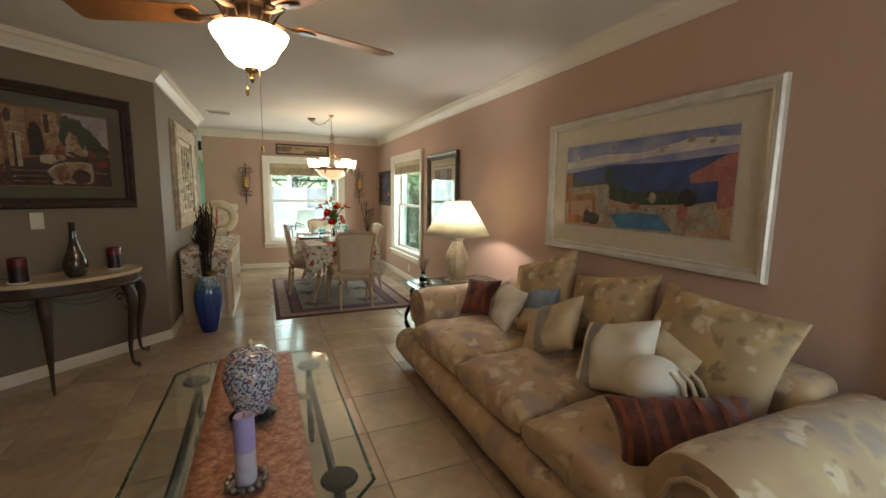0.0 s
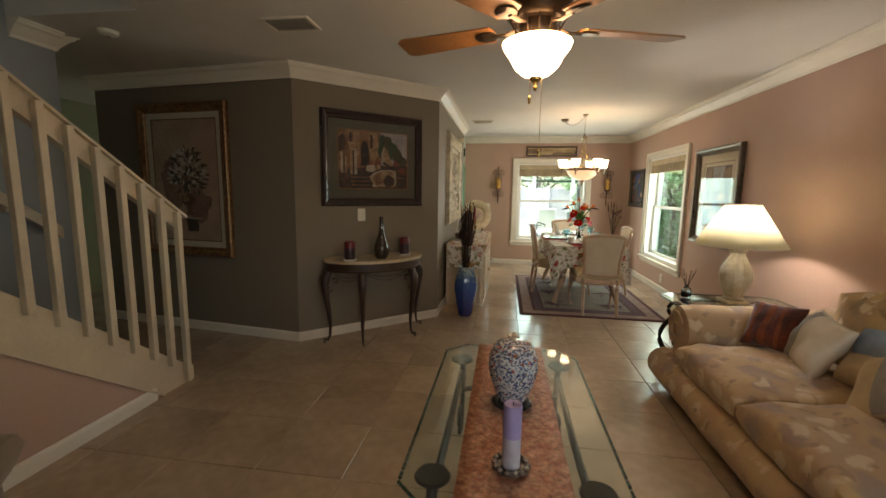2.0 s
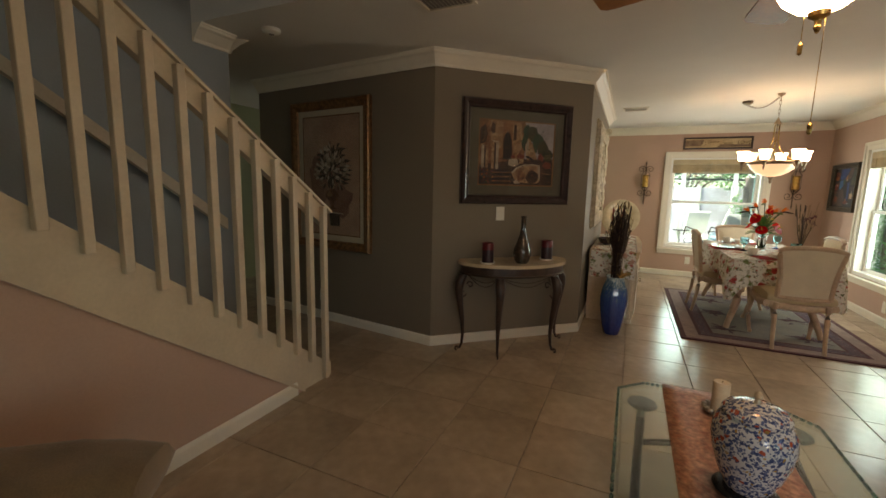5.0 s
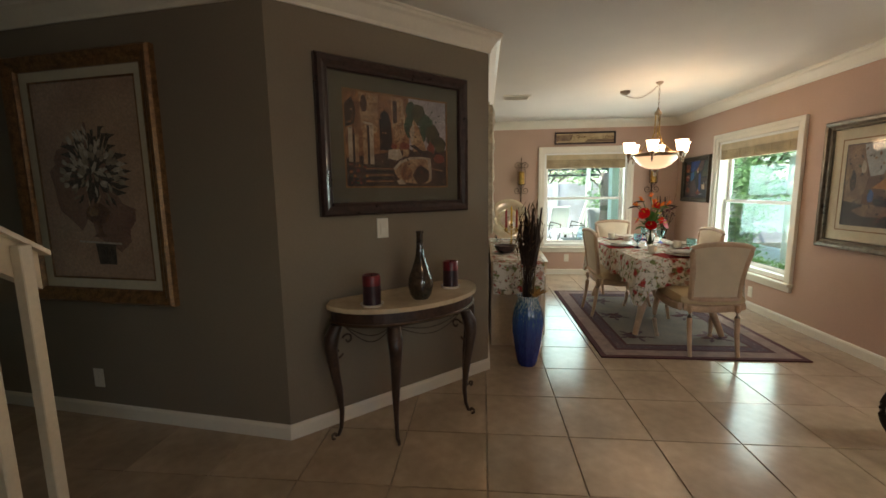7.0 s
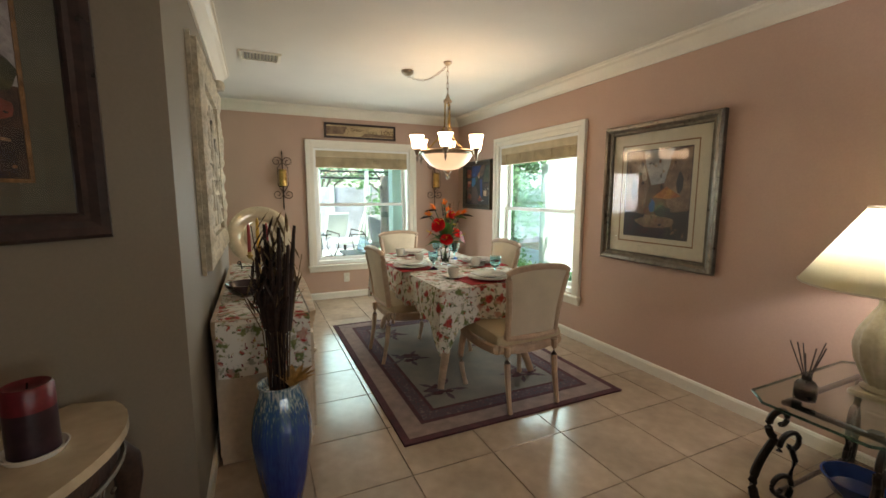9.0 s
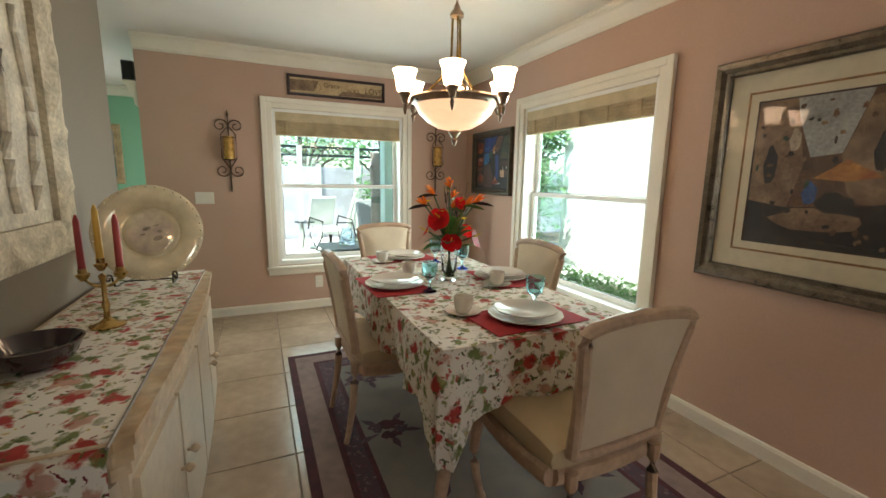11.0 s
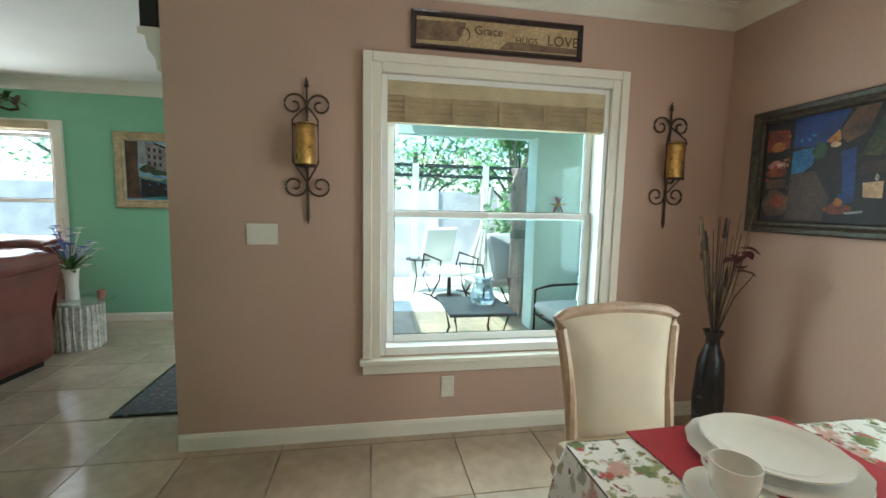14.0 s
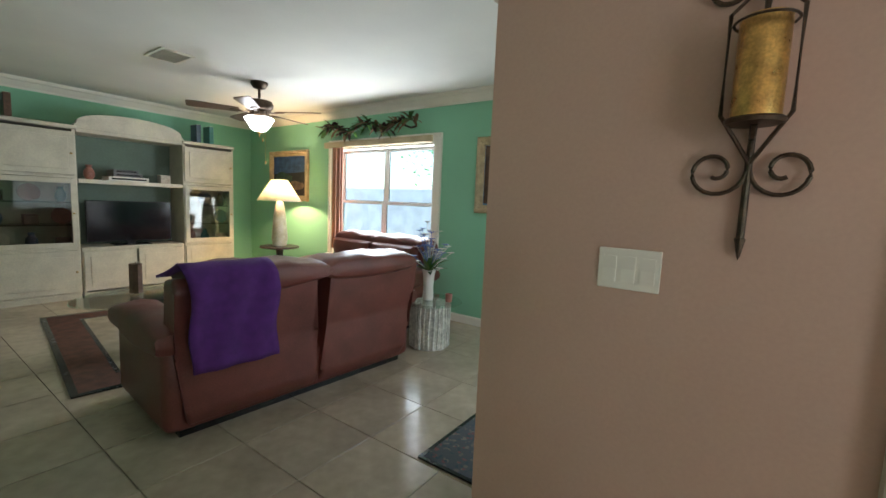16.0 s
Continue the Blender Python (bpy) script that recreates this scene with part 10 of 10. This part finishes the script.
cushion(bm, 1.0, 0.52, 0.15, 0, 0, -0.08, n=8, pinch=0.05, power=0.2, m=pose(0.34, -0.02, 0.62, 72, 0, -90))
part("backrest", bm, M_CUSHG, db, "pale grey back cushion", True)
for sy in (-0.54, 0.54):
    bm = new_bm()
    tube(bm, [(-0.36, sy, 0.0), (-0.36, sy, 0.5), (-0.2, sy, 0.54), (0.3, sy, 0.56), (0.40, sy, 0.84)], 0.013, 6)
    part("arm_rail", bm, M_IRON, db, "", True)
    bm = new_bm()
    tube(bm, [(0.36, sy, 0.0), (0.36, sy, 0.56)], 0.013, 6)
    part("leg", bm, M_IRON, db, "", True)
bm = new_bm()
for sx in (-0.36, 0.36):
    tube(bm, [(sx, -0.54, 0.265), (sx, 0.54, 0.265)], 0.013, 6)
for k in range(5):
    tube(bm, [(-0.36, -0.44 + 0.22 * k, 0.265), (0.36, -0.44 + 0.22 * k, 0.265)], 0.008, 5)
part("seat_frame", bm, M_IRON, db, "", True)
pp = thing("potted_fern", (1.42, 9.72, -0.03), "green fern in a dark pot on the patio", "plant")
bm = new_bm()
lathe(bm, [(0, 0), (0.11, 0), (0.15, 0.24), (0.16, 0.26), (0.14, 0.26), (0, 0.22)], seg=24)
part("pot", bm, M_BLACK, pp, "", True)
random.seed(17)
for k in range(40):
    bm = new_bm()
    a = random.uniform(0, 6.28)
    leaf(bm, (0, 0, 0.22), (math.cos(a), math.sin(a), random.uniform(0.5, 1.6)), random.uniform(0.22, 0.36), 0.05, 0.5, 0.2, 5)
    part("frond", bm, M_LEAF2 if k % 3 else M_LEAF, pp, "", True)
wf = thing("wall_flower", (2.54, 10.745, 1.32), "pink metal flower ornament on the column", "ornament")
for k in range(6):
    bm = new_bm()
    leaf(bm, (0, -0.01, 0), (math.cos(k * 1.05), -0.15, math.sin(k * 1.05)), 0.10, 0.06, 0, 0.2, 4)
    part("petal", bm, M_BLOSS, wf, "", True)
bm = new_bm()
lathe(bm, [(0, -0.02), (0.03, -0.01), (0.03, 0.01), (0, 0.015)], 0, -0.02, 0, 12)
part("centre", bm, M_YELP, wf, "", True)

# ---- floor tiles ----
TS, GAP = 0.457, 0.005
TX, TYO = 0.187, 4.27
bm = new_bm()
box(bm, -TS / 2 + GAP / 2, TS / 2 - GAP / 2, -TS / 2 + GAP / 2, TS / 2 - GAP / 2, -0.0085, 0.0, 0.002)
tile_mesh = bpy.data.meshes.new("tile")
bm.to_mesh(tile_mesh)
bm.free()
tile_mesh.materials.append(M_TILE)
floor = bpy.data.objects["floor"]
far = new_bm()
for i in range(-16, 7):
    for j in range(-13, 19):
        x, y = TX + TS * (i + 0.5), TYO + TS * (j + 0.5)
        if x < -6.3 or x > FX + 0.2 or y < -1.5 or y > 11.6:
            continue
        near = (-1.9 < x < FX and 1.2 < y < FY) or (-2.3 < x < -0.2 and FY <= y < 10.6)
        if near:
            ob = new("tile", tile_mesh)
            ob.parent = floor
            ob.location = (x, y, 0)
        else:
            h = TS / 2 - GAP / 2
            box(far, x - h, x + h, y - h, y + h, -0.0085, 0.0)
tagged(part("tile_field", far, M_TILE, floor), kind="stuff")
